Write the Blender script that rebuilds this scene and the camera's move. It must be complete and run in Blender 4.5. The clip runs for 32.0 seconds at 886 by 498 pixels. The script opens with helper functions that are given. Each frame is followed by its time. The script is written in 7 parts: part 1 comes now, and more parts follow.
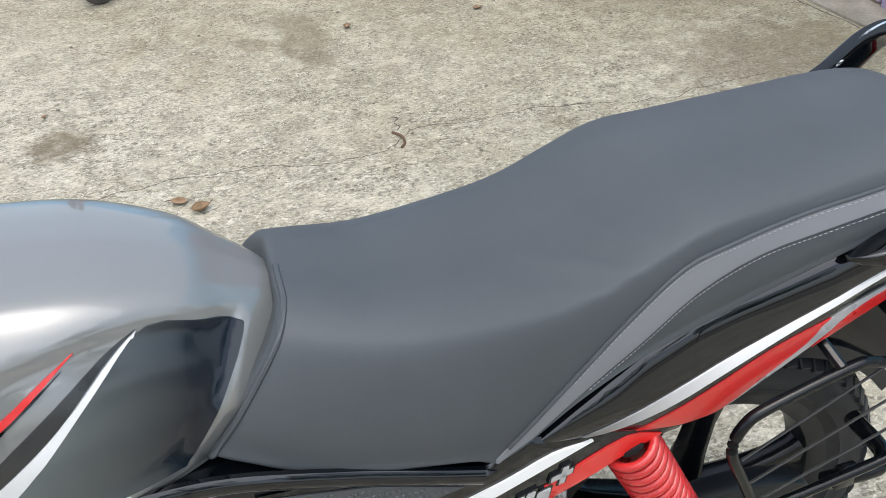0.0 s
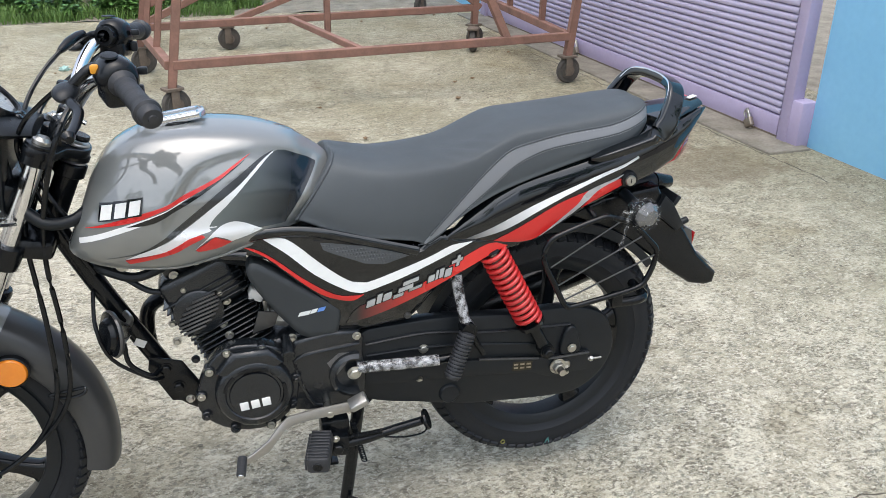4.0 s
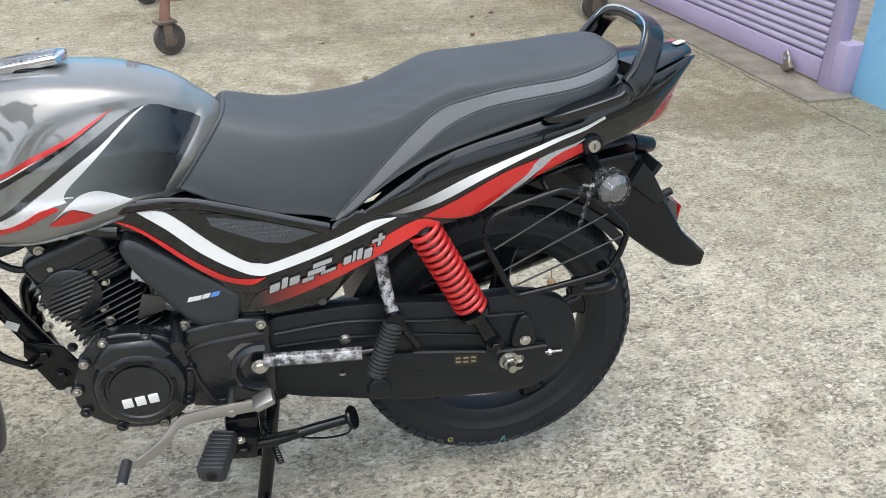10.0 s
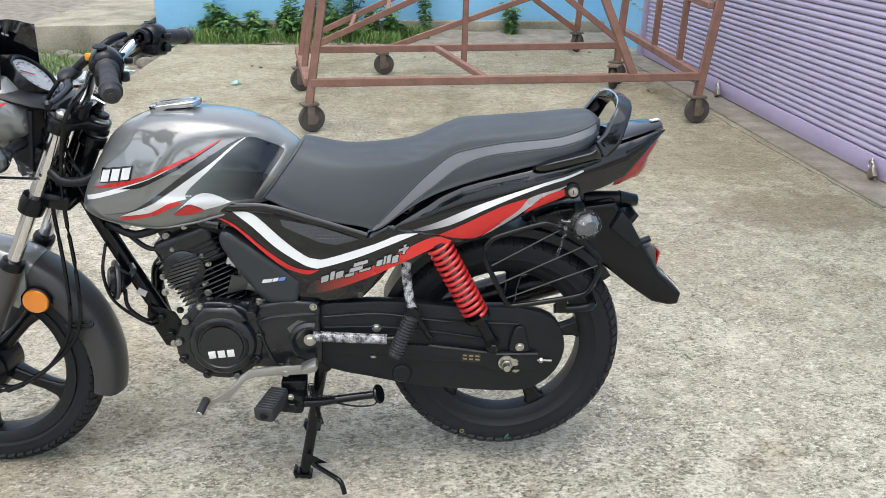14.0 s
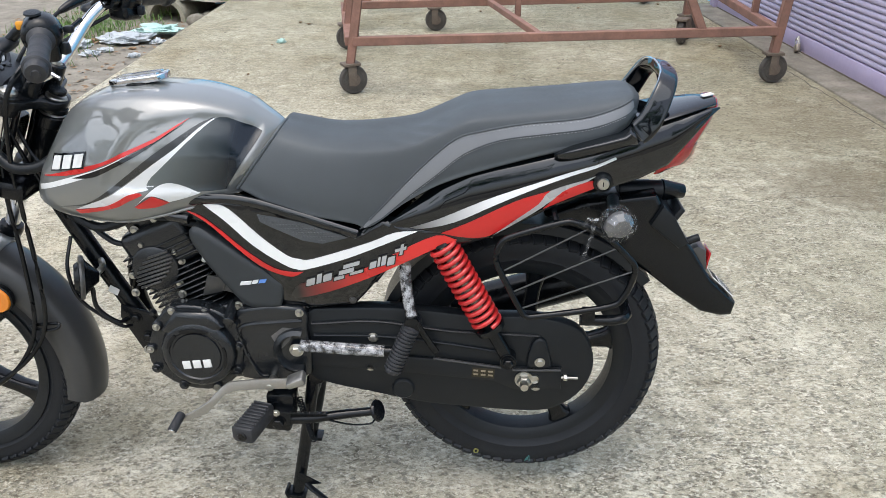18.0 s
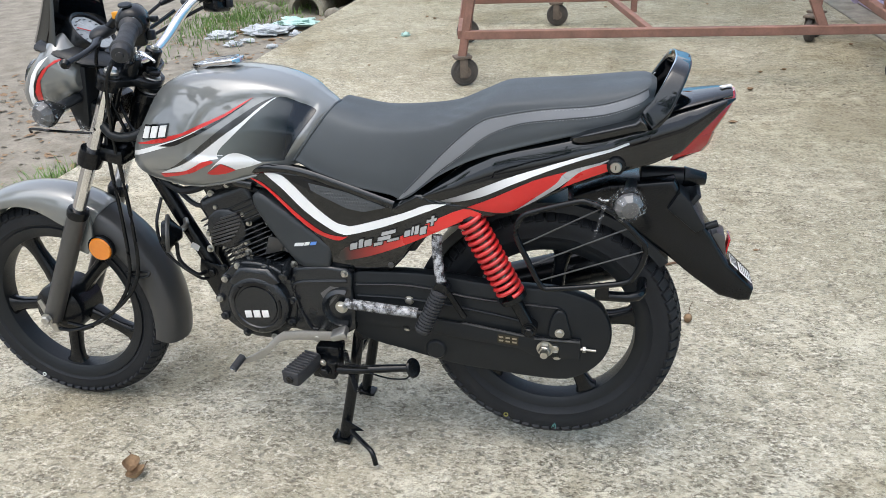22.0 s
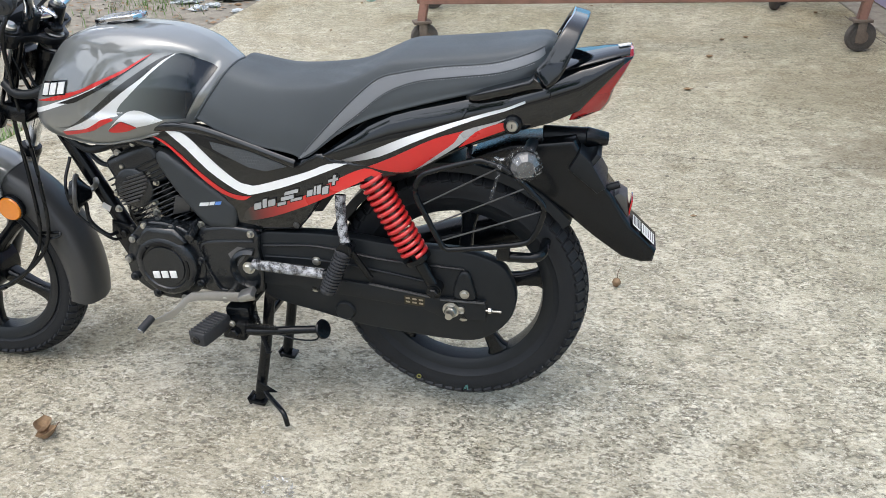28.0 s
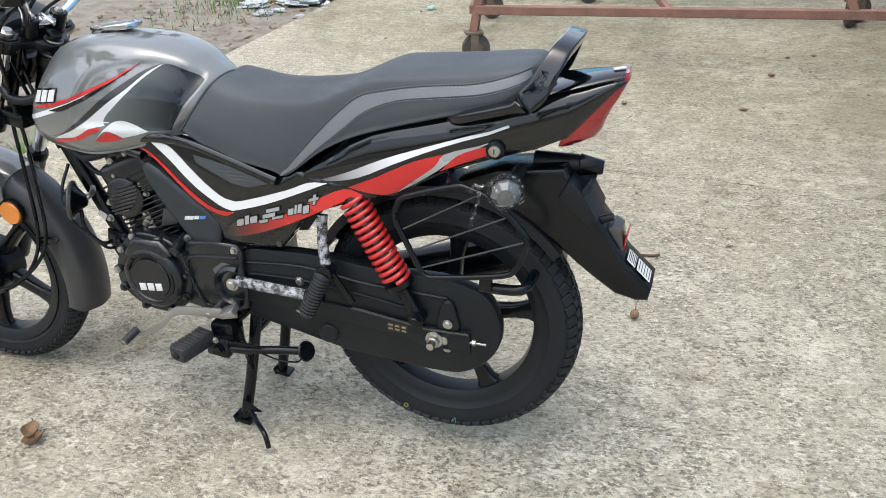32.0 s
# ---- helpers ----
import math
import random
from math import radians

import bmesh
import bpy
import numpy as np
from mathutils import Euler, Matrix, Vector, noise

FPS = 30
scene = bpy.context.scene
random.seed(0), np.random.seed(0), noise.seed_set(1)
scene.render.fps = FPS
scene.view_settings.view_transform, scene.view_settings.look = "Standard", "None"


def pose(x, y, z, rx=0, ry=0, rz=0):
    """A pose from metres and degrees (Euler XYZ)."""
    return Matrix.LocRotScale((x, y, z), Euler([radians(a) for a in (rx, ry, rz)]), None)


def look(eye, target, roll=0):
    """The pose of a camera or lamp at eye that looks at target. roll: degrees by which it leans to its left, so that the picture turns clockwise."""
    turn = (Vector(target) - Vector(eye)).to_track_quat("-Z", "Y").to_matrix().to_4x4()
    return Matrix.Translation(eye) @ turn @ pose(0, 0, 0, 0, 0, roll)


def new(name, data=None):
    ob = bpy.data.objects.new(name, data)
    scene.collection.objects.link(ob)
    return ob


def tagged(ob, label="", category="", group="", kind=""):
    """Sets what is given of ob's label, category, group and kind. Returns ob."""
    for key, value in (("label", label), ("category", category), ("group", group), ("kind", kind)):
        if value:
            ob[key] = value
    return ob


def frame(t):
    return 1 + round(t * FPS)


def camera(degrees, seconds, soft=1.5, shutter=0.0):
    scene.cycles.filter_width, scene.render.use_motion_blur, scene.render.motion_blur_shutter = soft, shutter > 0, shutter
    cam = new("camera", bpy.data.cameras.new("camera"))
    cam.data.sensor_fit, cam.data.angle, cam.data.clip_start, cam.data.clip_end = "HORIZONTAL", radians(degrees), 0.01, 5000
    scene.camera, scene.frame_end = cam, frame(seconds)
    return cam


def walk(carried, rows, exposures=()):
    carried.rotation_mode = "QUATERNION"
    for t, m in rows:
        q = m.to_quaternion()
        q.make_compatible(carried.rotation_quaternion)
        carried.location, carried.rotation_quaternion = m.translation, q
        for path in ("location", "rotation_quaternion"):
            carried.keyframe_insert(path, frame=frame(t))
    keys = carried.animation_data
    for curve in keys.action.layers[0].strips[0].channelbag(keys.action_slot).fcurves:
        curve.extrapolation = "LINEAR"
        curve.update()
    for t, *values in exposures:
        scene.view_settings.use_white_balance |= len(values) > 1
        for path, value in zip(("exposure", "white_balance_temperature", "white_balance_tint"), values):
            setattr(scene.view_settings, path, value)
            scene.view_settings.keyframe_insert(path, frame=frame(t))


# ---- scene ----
cam = camera(56.5, 32.0, soft=0.5)
PATH = [
    (0, (-0.509, -0.565, 1.29), (-0.006, 0.954, 0.09), -1.3),
    (0.5, (-0.568, -0.701, 1.332), (0.025, 0.87, 0.247), -1.1),
    (1, (-0.572, -0.799, 1.337), (0.073, 0.8, 0.322), -0.6),
    (1.5, (-0.567, -0.956, 1.335), (0.046, 0.671, 0.347), 0.4),
    (2, (-0.601, -1.076, 1.331), (-0.037, 0.583, 0.366), 0.7),
    (2.5, (-0.669, -1.196, 1.35), (-0.133, 0.494, 0.423), 0.2),
    (3, (-0.738, -1.311, 1.357), (-0.186, 0.381, 0.444), 0.2),
    (3.5, (-0.746, -1.396, 1.359), (-0.18, 0.307, 0.476), -0.1),
    (4, (-0.723, -1.531, 1.363), (-0.177, 0.192, 0.506), 0.4),
    (4.5, (-0.72, -1.661, 1.358), (-0.221, 0.077, 0.503), 1.0),
    (6.5, (-0.691, -1.666, 1.339), (-0.234, 0.061, 0.44), -0.8),
    (7, (-0.672, -1.614, 1.332), (-0.133, 0.068, 0.394), 0.2),
    (7.5, (-0.678, -1.533, 1.332), (-0.086, 0.108, 0.355), 0.1),
    (8, (-0.713, -1.448, 1.33), (-0.084, 0.177, 0.349), -0.3),
    (8.5, (-0.716, -1.391, 1.326), (-0.045, 0.216, 0.342), -0.4),
    (9, (-0.59, -1.332, 1.328), (0.066, 0.28, 0.342), -0.1),
    (9.5, (-0.47, -1.291, 1.312), (0.053, 0.368, 0.325), 0.8),
    (10, (-0.434, -1.319, 1.306), (-0.012, 0.364, 0.312), 0.1),
    (10.5, (-0.441, -1.47, 1.32), (-0.078, 0.246, 0.358), 0.3),
    (11, (-0.443, -1.604, 1.346), (-0.121, 0.141, 0.422), 1.3),
    (11.5, (-0.402, -1.68, 1.345), (-0.109, 0.087, 0.455), 1.1),
    (12, (-0.316, -1.792, 1.345), (-0.082, -0.011, 0.466), 1.1),
    (12.5, (-0.248, -1.879, 1.348), (-0.105, -0.069, 0.51), 0.7),
    (13, (-0.226, -1.907, 1.356), (-0.115, -0.069, 0.576), 0.1),
    (13.5, (-0.229, -1.891, 1.356), (-0.121, -0.051, 0.581), 0.5),
    (14, (-0.255, -1.823, 1.351), (-0.148, 0.016, 0.573), 0.5),
    (14.5, (-0.315, -1.722, 1.353), (-0.188, 0.108, 0.557), 0.4),
    (15, (-0.357, -1.662, 1.346), (-0.174, 0.15, 0.52), 0.1),
    (15.5, (-0.319, -1.606, 1.347), (-0.129, 0.198, 0.505), -0.2),
    (17.5, (-0.122, -1.479, 1.318), (-0.142, 0.322, 0.447), -0.6),
    (18, (-0.118, -1.527, 1.319), (-0.176, 0.27, 0.442), -1.0),
    (18.5, (-0.089, -1.628, 1.321), (-0.214, 0.163, 0.44), -1.4),
    (19, (-0.045, -1.739, 1.332), (-0.283, 0.04, 0.448), -1.6),
    (19.5, (0.007, -1.765, 1.334), (-0.279, 0.013, 0.463), -1.9),
    (20, (0.117, -1.752, 1.334), (-0.187, 0.022, 0.463), -2.3),
    (20.5, (0.21, -1.764, 1.329), (-0.141, 0.003, 0.459), -2.7),
    (21, (0.246, -1.769, 1.326), (-0.152, -0.013, 0.454), -2.6),
    (21.5, (0.206, -1.736, 1.33), (-0.224, 0.01, 0.455), -2.4),
    (22, (0.119, -1.666, 1.338), (-0.268, 0.09, 0.461), -2.6),
    (22.5, (0.049, -1.632, 1.331), (-0.241, 0.139, 0.447), -2.5),
    (23, (0.037, -1.581, 1.317), (-0.223, 0.187, 0.418), -2.6),
    (23.5, (0.062, -1.46, 1.316), (-0.199, 0.299, 0.401), -2.8),
    (24, (0.08, -1.357, 1.301), (-0.233, 0.364, 0.33), -2.4),
    (24.5, (0.095, -1.307, 1.293), (-0.283, 0.384, 0.295), -2.4),
    (25, (0.086, -1.328, 1.299), (-0.326, 0.353, 0.297), -2.1),
    (25.5, (0.035, -1.442, 1.307), (-0.375, 0.246, 0.315), -2.0),
    (27.5, (0.2, -1.627, 1.313), (-0.154, 0.101, 0.369), -2.4),
    (28, (0.297, -1.632, 1.306), (-0.059, 0.097, 0.366), -2.0),
    (28.5, (0.332, -1.618, 1.308), (-0.04, 0.111, 0.373), -1.7),
    (29, (0.306, -1.544, 1.299), (-0.06, 0.188, 0.368), -1.8),
    (29.5, (0.241, -1.423, 1.308), (-0.088, 0.309, 0.363), -1.9),
    (30, (0.239, -1.355, 1.307), (-0.028, 0.375, 0.34), -2.6),
    (30.5, (0.322, -1.298, 1.309), (0.014, 0.425, 0.34), -1.9),
    (31, (0.378, -1.303, 1.293), (-0.053, 0.393, 0.326), -1.4),
    (31.5, (0.407, -1.36, 1.292), (-0.083, 0.32, 0.323), -1.6),
    (32, (0.455, -1.497, 1.298), (-0.073, 0.198, 0.378), -2.0),
]
walk(cam, [(t, look(eye, target, roll)) for t, eye, target, roll in PATH])

# ---- world, sun, exposure ----
world = bpy.data.worlds.new("sky")
scene.world = world
world.use_nodes = True
_n = world.node_tree.nodes
_bg = _n["Background"]
_sky = _n.new("ShaderNodeTexSky")
_sky.sky_type = "NISHITA"
_sky.sun_disc = False
_sky.sun_elevation = radians(80)
_sky.sun_rotation = radians(200)
_sky.air_density, _sky.dust_density, _sky.ozone_density = 1.0, 3.6, 1.0
_hs = _n.new("ShaderNodeHueSaturation")
_hs.inputs["Saturation"].default_value = 0.62
world.node_tree.links.new(_sky.outputs[0], _hs.inputs["Color"])
world.node_tree.links.new(_hs.outputs[0], _bg.inputs[0])
_bg.inputs[1].default_value = 0.15
sun = new("sun", bpy.data.lights.new("sun", "SUN"))
sun.data.energy, sun.data.angle, sun.data.color = 0.75, radians(85), (0.96, 1.0, 1.0)
sun.matrix_world = look((-1.6, -4.2, 7.4), (0, 0, 0))
scene.view_settings.exposure = 1.13


# ---- materials ----
def material(name, c1, c2=None, rough=0.5, metal=0.0, scale=8.0, fine=120.0, bump=0.0, coat=0.0, spread=0.08, emit=None, coat_ior=1.5, spec=0.5):
    """A surface with colour variation at two scales, uneven gloss and fine relief."""
    m = bpy.data.materials.new(name)
    m.use_nodes = True
    nt = m.node_tree
    n, l = nt.nodes, nt.links
    b = n["Principled BSDF"]
    c2 = c2 or tuple(v * 0.8 for v in c1)
    tc = n.new("ShaderNodeTexCoord")
    big, small = n.new("ShaderNodeTexNoise"), n.new("ShaderNodeTexNoise")
    big.inputs["Scale"].default_value, small.inputs["Scale"].default_value = scale, fine
    big.inputs["Detail"].default_value, small.inputs["Detail"].default_value = 5, 3
    l.new(tc.outputs["Object"], big.inputs["Vector"])
    l.new(tc.outputs["Object"], small.inputs["Vector"])
    add = n.new("ShaderNodeMath")
    add.operation = "MULTIPLY_ADD"
    l.new(small.outputs[0], add.inputs[0])
    add.inputs[1].default_value = 0.5
    l.new(big.outputs[0], add.inputs[2])
    ramp = n.new("ShaderNodeMapRange")
    ramp.inputs[1].default_value, ramp.inputs[2].default_value = 0.45, 1.05
    l.new(add.outputs[0], ramp.inputs[0])
    mix = n.new("ShaderNodeMix")
    mix.data_type = "RGBA"
    mix.inputs[6].default_value, mix.inputs[7].default_value = (*c1, 1), (*c2, 1)
    l.new(ramp.outputs[0], mix.inputs[0])
    l.new(mix.outputs[2], b.inputs["Base Color"])
    rr = n.new("ShaderNodeMapRange")
    rr.inputs[3].default_value, rr.inputs[4].default_value = max(0.02, rough - spread), min(1, rough + spread)
    rr.inputs[1].default_value, rr.inputs[2].default_value = 0.3, 0.7
    l.new(big.outputs[0], rr.inputs[0])
    l.new(rr.outputs[0], b.inputs["Roughness"])
    b.inputs["Metallic"].default_value = metal
    b.inputs["Coat Weight"].default_value = coat
    b.inputs["Coat Roughness"].default_value = 0.04
    b.inputs["Coat IOR"].default_value = coat_ior
    b.inputs["Specular IOR Level"].default_value = spec
    if bump:
        bp = n.new("ShaderNodeBump")
        bp.inputs["Strength"].default_value, bp.inputs["Distance"].default_value = bump, 0.004
        l.new(small.outputs[0], bp.inputs["Height"])
        l.new(bp.outputs[0], b.inputs["Normal"])
    if emit:
        b.inputs["Emission Color"].default_value, b.inputs["Emission Strength"].default_value = (*emit[:3], 1), emit[3]
    return m


def glassy(name, c, rough=0.05, ior=1.45):
    m = bpy.data.materials.new(name)
    m.use_nodes = True
    b = m.node_tree.nodes["Principled BSDF"]
    b.inputs["Base Color"].default_value = (*c, 1)
    b.inputs["Transmission Weight"].default_value = 1.0
    b.inputs["Roughness"].default_value, b.inputs["IOR"].default_value = rough, ior
    return m


def film_material(name):
    """Thin crumpled clear film: mostly see-through, with sharp glints."""
    m = bpy.data.materials.new(name)
    m.use_nodes = True
    n, l = m.node_tree.nodes, m.node_tree.links
    b = n["Principled BSDF"]
    b.inputs["Base Color"].default_value = (0.8, 0.82, 0.83, 1)
    b.inputs["Roughness"].default_value = 0.12
    t = n.new("ShaderNodeTexNoise")
    t.inputs["Scale"].default_value, t.inputs["Detail"].default_value = 60, 5
    t.inputs["Distortion"].default_value = 1.6
    tc = n.new("ShaderNodeTexCoord")
    l.new(tc.outputs["Object"], t.inputs["Vector"])
    r = n.new("ShaderNodeMapRange")
    for i, v in enumerate((0.58, 0.70, 0.02, 0.5), 1):
        r.inputs[i].default_value = v
    l.new(t.outputs[0], r.inputs[0])
    l.new(r.outputs[0], b.inputs["Alpha"])
    bp = n.new("ShaderNodeBump")
    bp.inputs["Strength"].default_value, bp.inputs["Distance"].default_value = 1.0, 0.01
    l.new(t.outputs[0], bp.inputs["Height"])
    l.new(bp.outputs[0], b.inputs["Normal"])
    return m


def concrete_material(name):
    """Weathered yard concrete: worn pale paste, exposed stones, pits, damp stains and rusty patches."""
    m = bpy.data.materials.new(name)
    m.use_nodes = True
    nt = m.node_tree
    n, l = nt.nodes, nt.links
    b = n["Principled BSDF"]
    tc = n.new("ShaderNodeTexCoord")

    def noise_tex(scale, detail=6, rough=0.6, dist=0.0):
        t = n.new("ShaderNodeTexNoise")
        t.inputs["Scale"].default_value, t.inputs["Detail"].default_value = scale, detail
        t.inputs["Roughness"].default_value, t.inputs["Distortion"].default_value = rough, dist
        l.new(tc.outputs["Object"], t.inputs["Vector"])
        return t.outputs[0]

    def span(sock, a, z, lo=0.0, hi=1.0):
        r = n.new("ShaderNodeMapRange")
        for i, v in enumerate((a, z, lo, hi), 1):
            r.inputs[i].default_value = v
        l.new(sock, r.inputs[0])
        return r.outputs[0]

    def blend(f, a, c, kind="MIX"):
        x = n.new("ShaderNodeMix")
        x.data_type, x.blend_type = "RGBA", kind
        l.new(f, x.inputs[0])
        for k, v in ((6, a), (7, c)):
            if isinstance(v, tuple):
                x.inputs[k].default_value = (*v, 1)
            else:
                l.new(v, x.inputs[k])
        return x.outputs[2]

    def times(a, c):
        x = n.new("ShaderNodeMath")
        x.operation = "MULTIPLY"
        l.new(a, x.inputs[0])
        if isinstance(c, float):
            x.inputs[1].default_value = c
        else:
            l.new(c, x.inputs[1])
        return x.outputs[0]

    # broad patches of clean and worn paste
    base = blend(span(noise_tex(1.3, 7, 0.7), 0.40, 0.60), (0.480, 0.435, 0.326), (0.648, 0.602, 0.477))
    worn = span(noise_tex(3.2, 8, 0.72), 0.40, 0.60)
    base = blend(span(noise_tex(6.5, 9, 0.78), 0.46, 0.58, 0.0, 0.75), base, (0.390, 0.350, 0.261))
    base = blend(span(noise_tex(11, 9, 0.8, 0.5), 0.54, 0.60, 0.0, 0.7), base, (0.694, 0.655, 0.533))
    # ragged remains of the skin between gritty hollows, drawn out along the trowel's strokes
    flat = n.new("ShaderNodeMapping")
    flat.inputs["Scale"].default_value = (0.75, 1.15, 1.0)
    l.new(tc.outputs["Object"], flat.inputs["Vector"])

    def drawn(scale, detail, rough, dist):
        t = n.new("ShaderNodeTexNoise")
        t.inputs["Scale"].default_value, t.inputs["Detail"].default_value = scale, detail
        t.inputs["Roughness"].default_value, t.inputs["Distortion"].default_value = rough, dist
        l.new(flat.outputs[0], t.inputs["Vector"])
        return t.outputs[0]

    hollow = times(span(drawn(20, 9, 0.78, 0.7), 0.46, 0.54), span(worn, 0.0, 1.0, 0.45, 1.0))
    base = blend(times(hollow, 0.62), base, (0.320, 0.290, 0.215))
    base = blend(span(drawn(30, 7, 0.75, 0.9), 0.55, 0.60, 0.0, 0.75), base, (0.737, 0.702, 0.585))
    grit = times(span(drawn(88, 4, 0.68, 0.5), 0.50, 0.56), span(hollow, 0.0, 1.0, 0.30, 0.95))
    base = blend(grit, base, (0.179, 0.155, 0.111))
    base = blend(times(span(drawn(105, 4, 0.7, 0.6), 0.55, 0.60), span(hollow, 0.0, 1.0, 0.35, 0.8)), base, (0.776, 0.742, 0.622))
    base = blend(span(noise_tex(240, 3, 0.7), 0.58, 0.64, 0.0, 0.5), base, (0.126, 0.110, 0.079))
    # a few larger exposed stones
    warp = n.new("ShaderNodeTexNoise")
    warp.inputs["Scale"].default_value, warp.inputs["Detail"].default_value = 70, 4
    l.new(tc.outputs["Object"], warp.inputs["Vector"])
    shift = n.new("ShaderNodeVectorMath")
    shift.operation = "MULTIPLY_ADD"
    l.new(warp.outputs["Color"], shift.inputs[0])
    shift.inputs[1].default_value = (0.021, 0.016, 0.017)
    l.new(tc.outputs["Object"], shift.inputs[2])
    v = n.new("ShaderNodeTexVoronoi")
    v.inputs["Scale"].default_value = 75
    l.new(shift.outputs[0], v.inputs["Vector"])
    tone = n.new("ShaderNodeSeparateColor")
    l.new(v.outputs["Color"], tone.inputs[0])
    stone = times(span(tone.outputs[0], 0.86, 0.92, 0.0, 0.6), span(v.outputs["Distance"], 0.6, 0.38))
    base = blend(stone, base, (0.218, 0.205, 0.165))
    stain = span(noise_tex(0.75, 6, 0.65, 0.6), 0.54, 0.70, 0.0, 0.8)
    base = blend(stain, base, (0.660, 0.600, 0.470), "MULTIPLY")
    damp = span(noise_tex(2.1, 6, 0.7, 0.4), 0.58, 0.72, 0.0, 0.8)
    base = blend(damp, base, (0.543, 0.500, 0.408), "MULTIPLY")
    # the yard turns darker and more olive towards its far right
    ys = n.new("ShaderNodeSeparateXYZ")
    l.new(tc.outputs["Object"], ys.inputs[0])
    far = n.new("ShaderNodeMath")
    far.operation = "MULTIPLY_ADD"
    l.new(ys.outputs[0], far.inputs[0])
    far.inputs[1].default_value = 0.9
    l.new(ys.outputs[1], far.inputs[2])
    base = blend(times(span(far.outputs[0], 0.6, 3.4), span(noise_tex(0.9, 6, 0.7), 0.30, 0.58, 0.4, 0.95)), base, (0.621, 0.610, 0.522), "MULTIPLY")
    # rusty wash along the yard beside the shutter
    sep = n.new("ShaderNodeSeparateXYZ")
    l.new(tc.outputs["Object"], sep.inputs[0])
    ragged = noise_tex(7, 7, 0.72)

    def edge(d):
        x = n.new("ShaderNodeMath")
        x.operation = "MULTIPLY_ADD"
        l.new(ragged, x.inputs[0])
        x.inputs[1].default_value = 2.2
        l.new(d, x.inputs[2])
        y = n.new("ShaderNodeMath")
        y.operation = "SUBTRACT"
        l.new(x.outputs[0], y.inputs[0])
        y.inputs[1].default_value = 1.1
        return y.outputs[0]

    for cx, cy, rx, ry, k in ((1.62, 1.76, 0.52, 0.34, 0.62), (1.5, 2.7, 0.5, 0.5, 0.30), (-0.03, 2.58, 0.115, 0.34, 0.66), (-0.22, 2.59, 0.085, 0.085, 0.6), (-0.935, 2.03, 0.125, 0.12, 0.9), (0.22, 2.17, 0.05, 0.06, 0.4)):
        q = n.new("ShaderNodeVectorMath")
        q.operation = "MULTIPLY_ADD"
        l.new(tc.outputs["Object"], q.inputs[0])
        q.inputs[1].default_value, q.inputs[2].default_value = (1 / rx, 1 / ry, 0), (-cx / rx, -cy / ry, 0)
        d = n.new("ShaderNodeVectorMath")
        d.operation = "LENGTH"
        l.new(q.outputs[0], d.inputs[0])
        f = times(span(edge(d.outputs["Value"]), 1.05, 0.62), span(noise_tex(22, 7, 0.75), 0.30, 0.60, 0.45 * k, k))
        base = blend(f, base, (0.160, 0.125, 0.071))
    l.new(base, b.inputs["Base Color"])
    b.inputs["Roughness"].default_value = 0.85
    bp = n.new("ShaderNodeBump")
    bp.inputs["Strength"].default_value, bp.inputs["Distance"].default_value = 1.0, 0.010
    h = n.new("ShaderNodeMath")
    h.operation = "ADD"
    l.new(noise_tex(48, 8, 0.78), h.inputs[0])
    l.new(times(grit, -0.35), h.inputs[1])
    l.new(h.outputs[0], bp.inputs["Height"])
    l.new(bp.outputs[0], b.inputs["Normal"])
    return m


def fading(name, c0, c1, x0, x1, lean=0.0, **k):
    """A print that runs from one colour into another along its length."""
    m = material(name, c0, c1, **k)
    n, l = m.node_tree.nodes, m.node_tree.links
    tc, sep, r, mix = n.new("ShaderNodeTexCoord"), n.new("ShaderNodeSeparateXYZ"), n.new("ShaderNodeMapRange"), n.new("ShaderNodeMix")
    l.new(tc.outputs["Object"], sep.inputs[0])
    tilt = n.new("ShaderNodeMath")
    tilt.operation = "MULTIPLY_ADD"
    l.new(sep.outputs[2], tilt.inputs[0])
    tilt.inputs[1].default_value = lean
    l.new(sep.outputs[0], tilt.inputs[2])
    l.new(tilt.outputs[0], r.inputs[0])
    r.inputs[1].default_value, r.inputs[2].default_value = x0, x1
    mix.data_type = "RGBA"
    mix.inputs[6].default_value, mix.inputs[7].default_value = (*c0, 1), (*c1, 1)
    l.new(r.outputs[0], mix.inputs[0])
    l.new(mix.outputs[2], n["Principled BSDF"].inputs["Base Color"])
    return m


CONCRETE = concrete_material("yard_concrete")
GREY_LENS = material("smoked_lens", (0.10, 0.103, 0.108), (0.05, 0.05, 0.053), rough=0.10, scale=30, coat=1.0)
NAME_GREY = material("name_print", (0.42, 0.43, 0.44), (0.36, 0.37, 0.38), rough=0.3, metal=0.2, coat=0.6)
DIRT = material("dirt", (0.27, 0.245, 0.200), (0.125, 0.110, 0.085), rough=0.95, scale=7, fine=60, bump=1.0)
TANK_GREY = material("metallic_grey_paint", (0.142, 0.150, 0.146), (0.124, 0.132, 0.128), rough=0.45, metal=0.0, scale=3, fine=900, coat=1.0, spread=0.02, coat_ior=1.9)
SILVER_BAND = material("silver_decal", (0.70, 0.72, 0.73), (0.64, 0.66, 0.67), rough=0.3, metal=0.12, coat=0.8, fine=600)
WHITE = material("white_decal", (0.78, 0.79, 0.79), (0.72, 0.73, 0.73), rough=0.3, coat=0.6)
RED = material("red_decal", (0.56, 0.014, 0.014), (0.49, 0.012, 0.011), rough=0.3, coat=0.5)
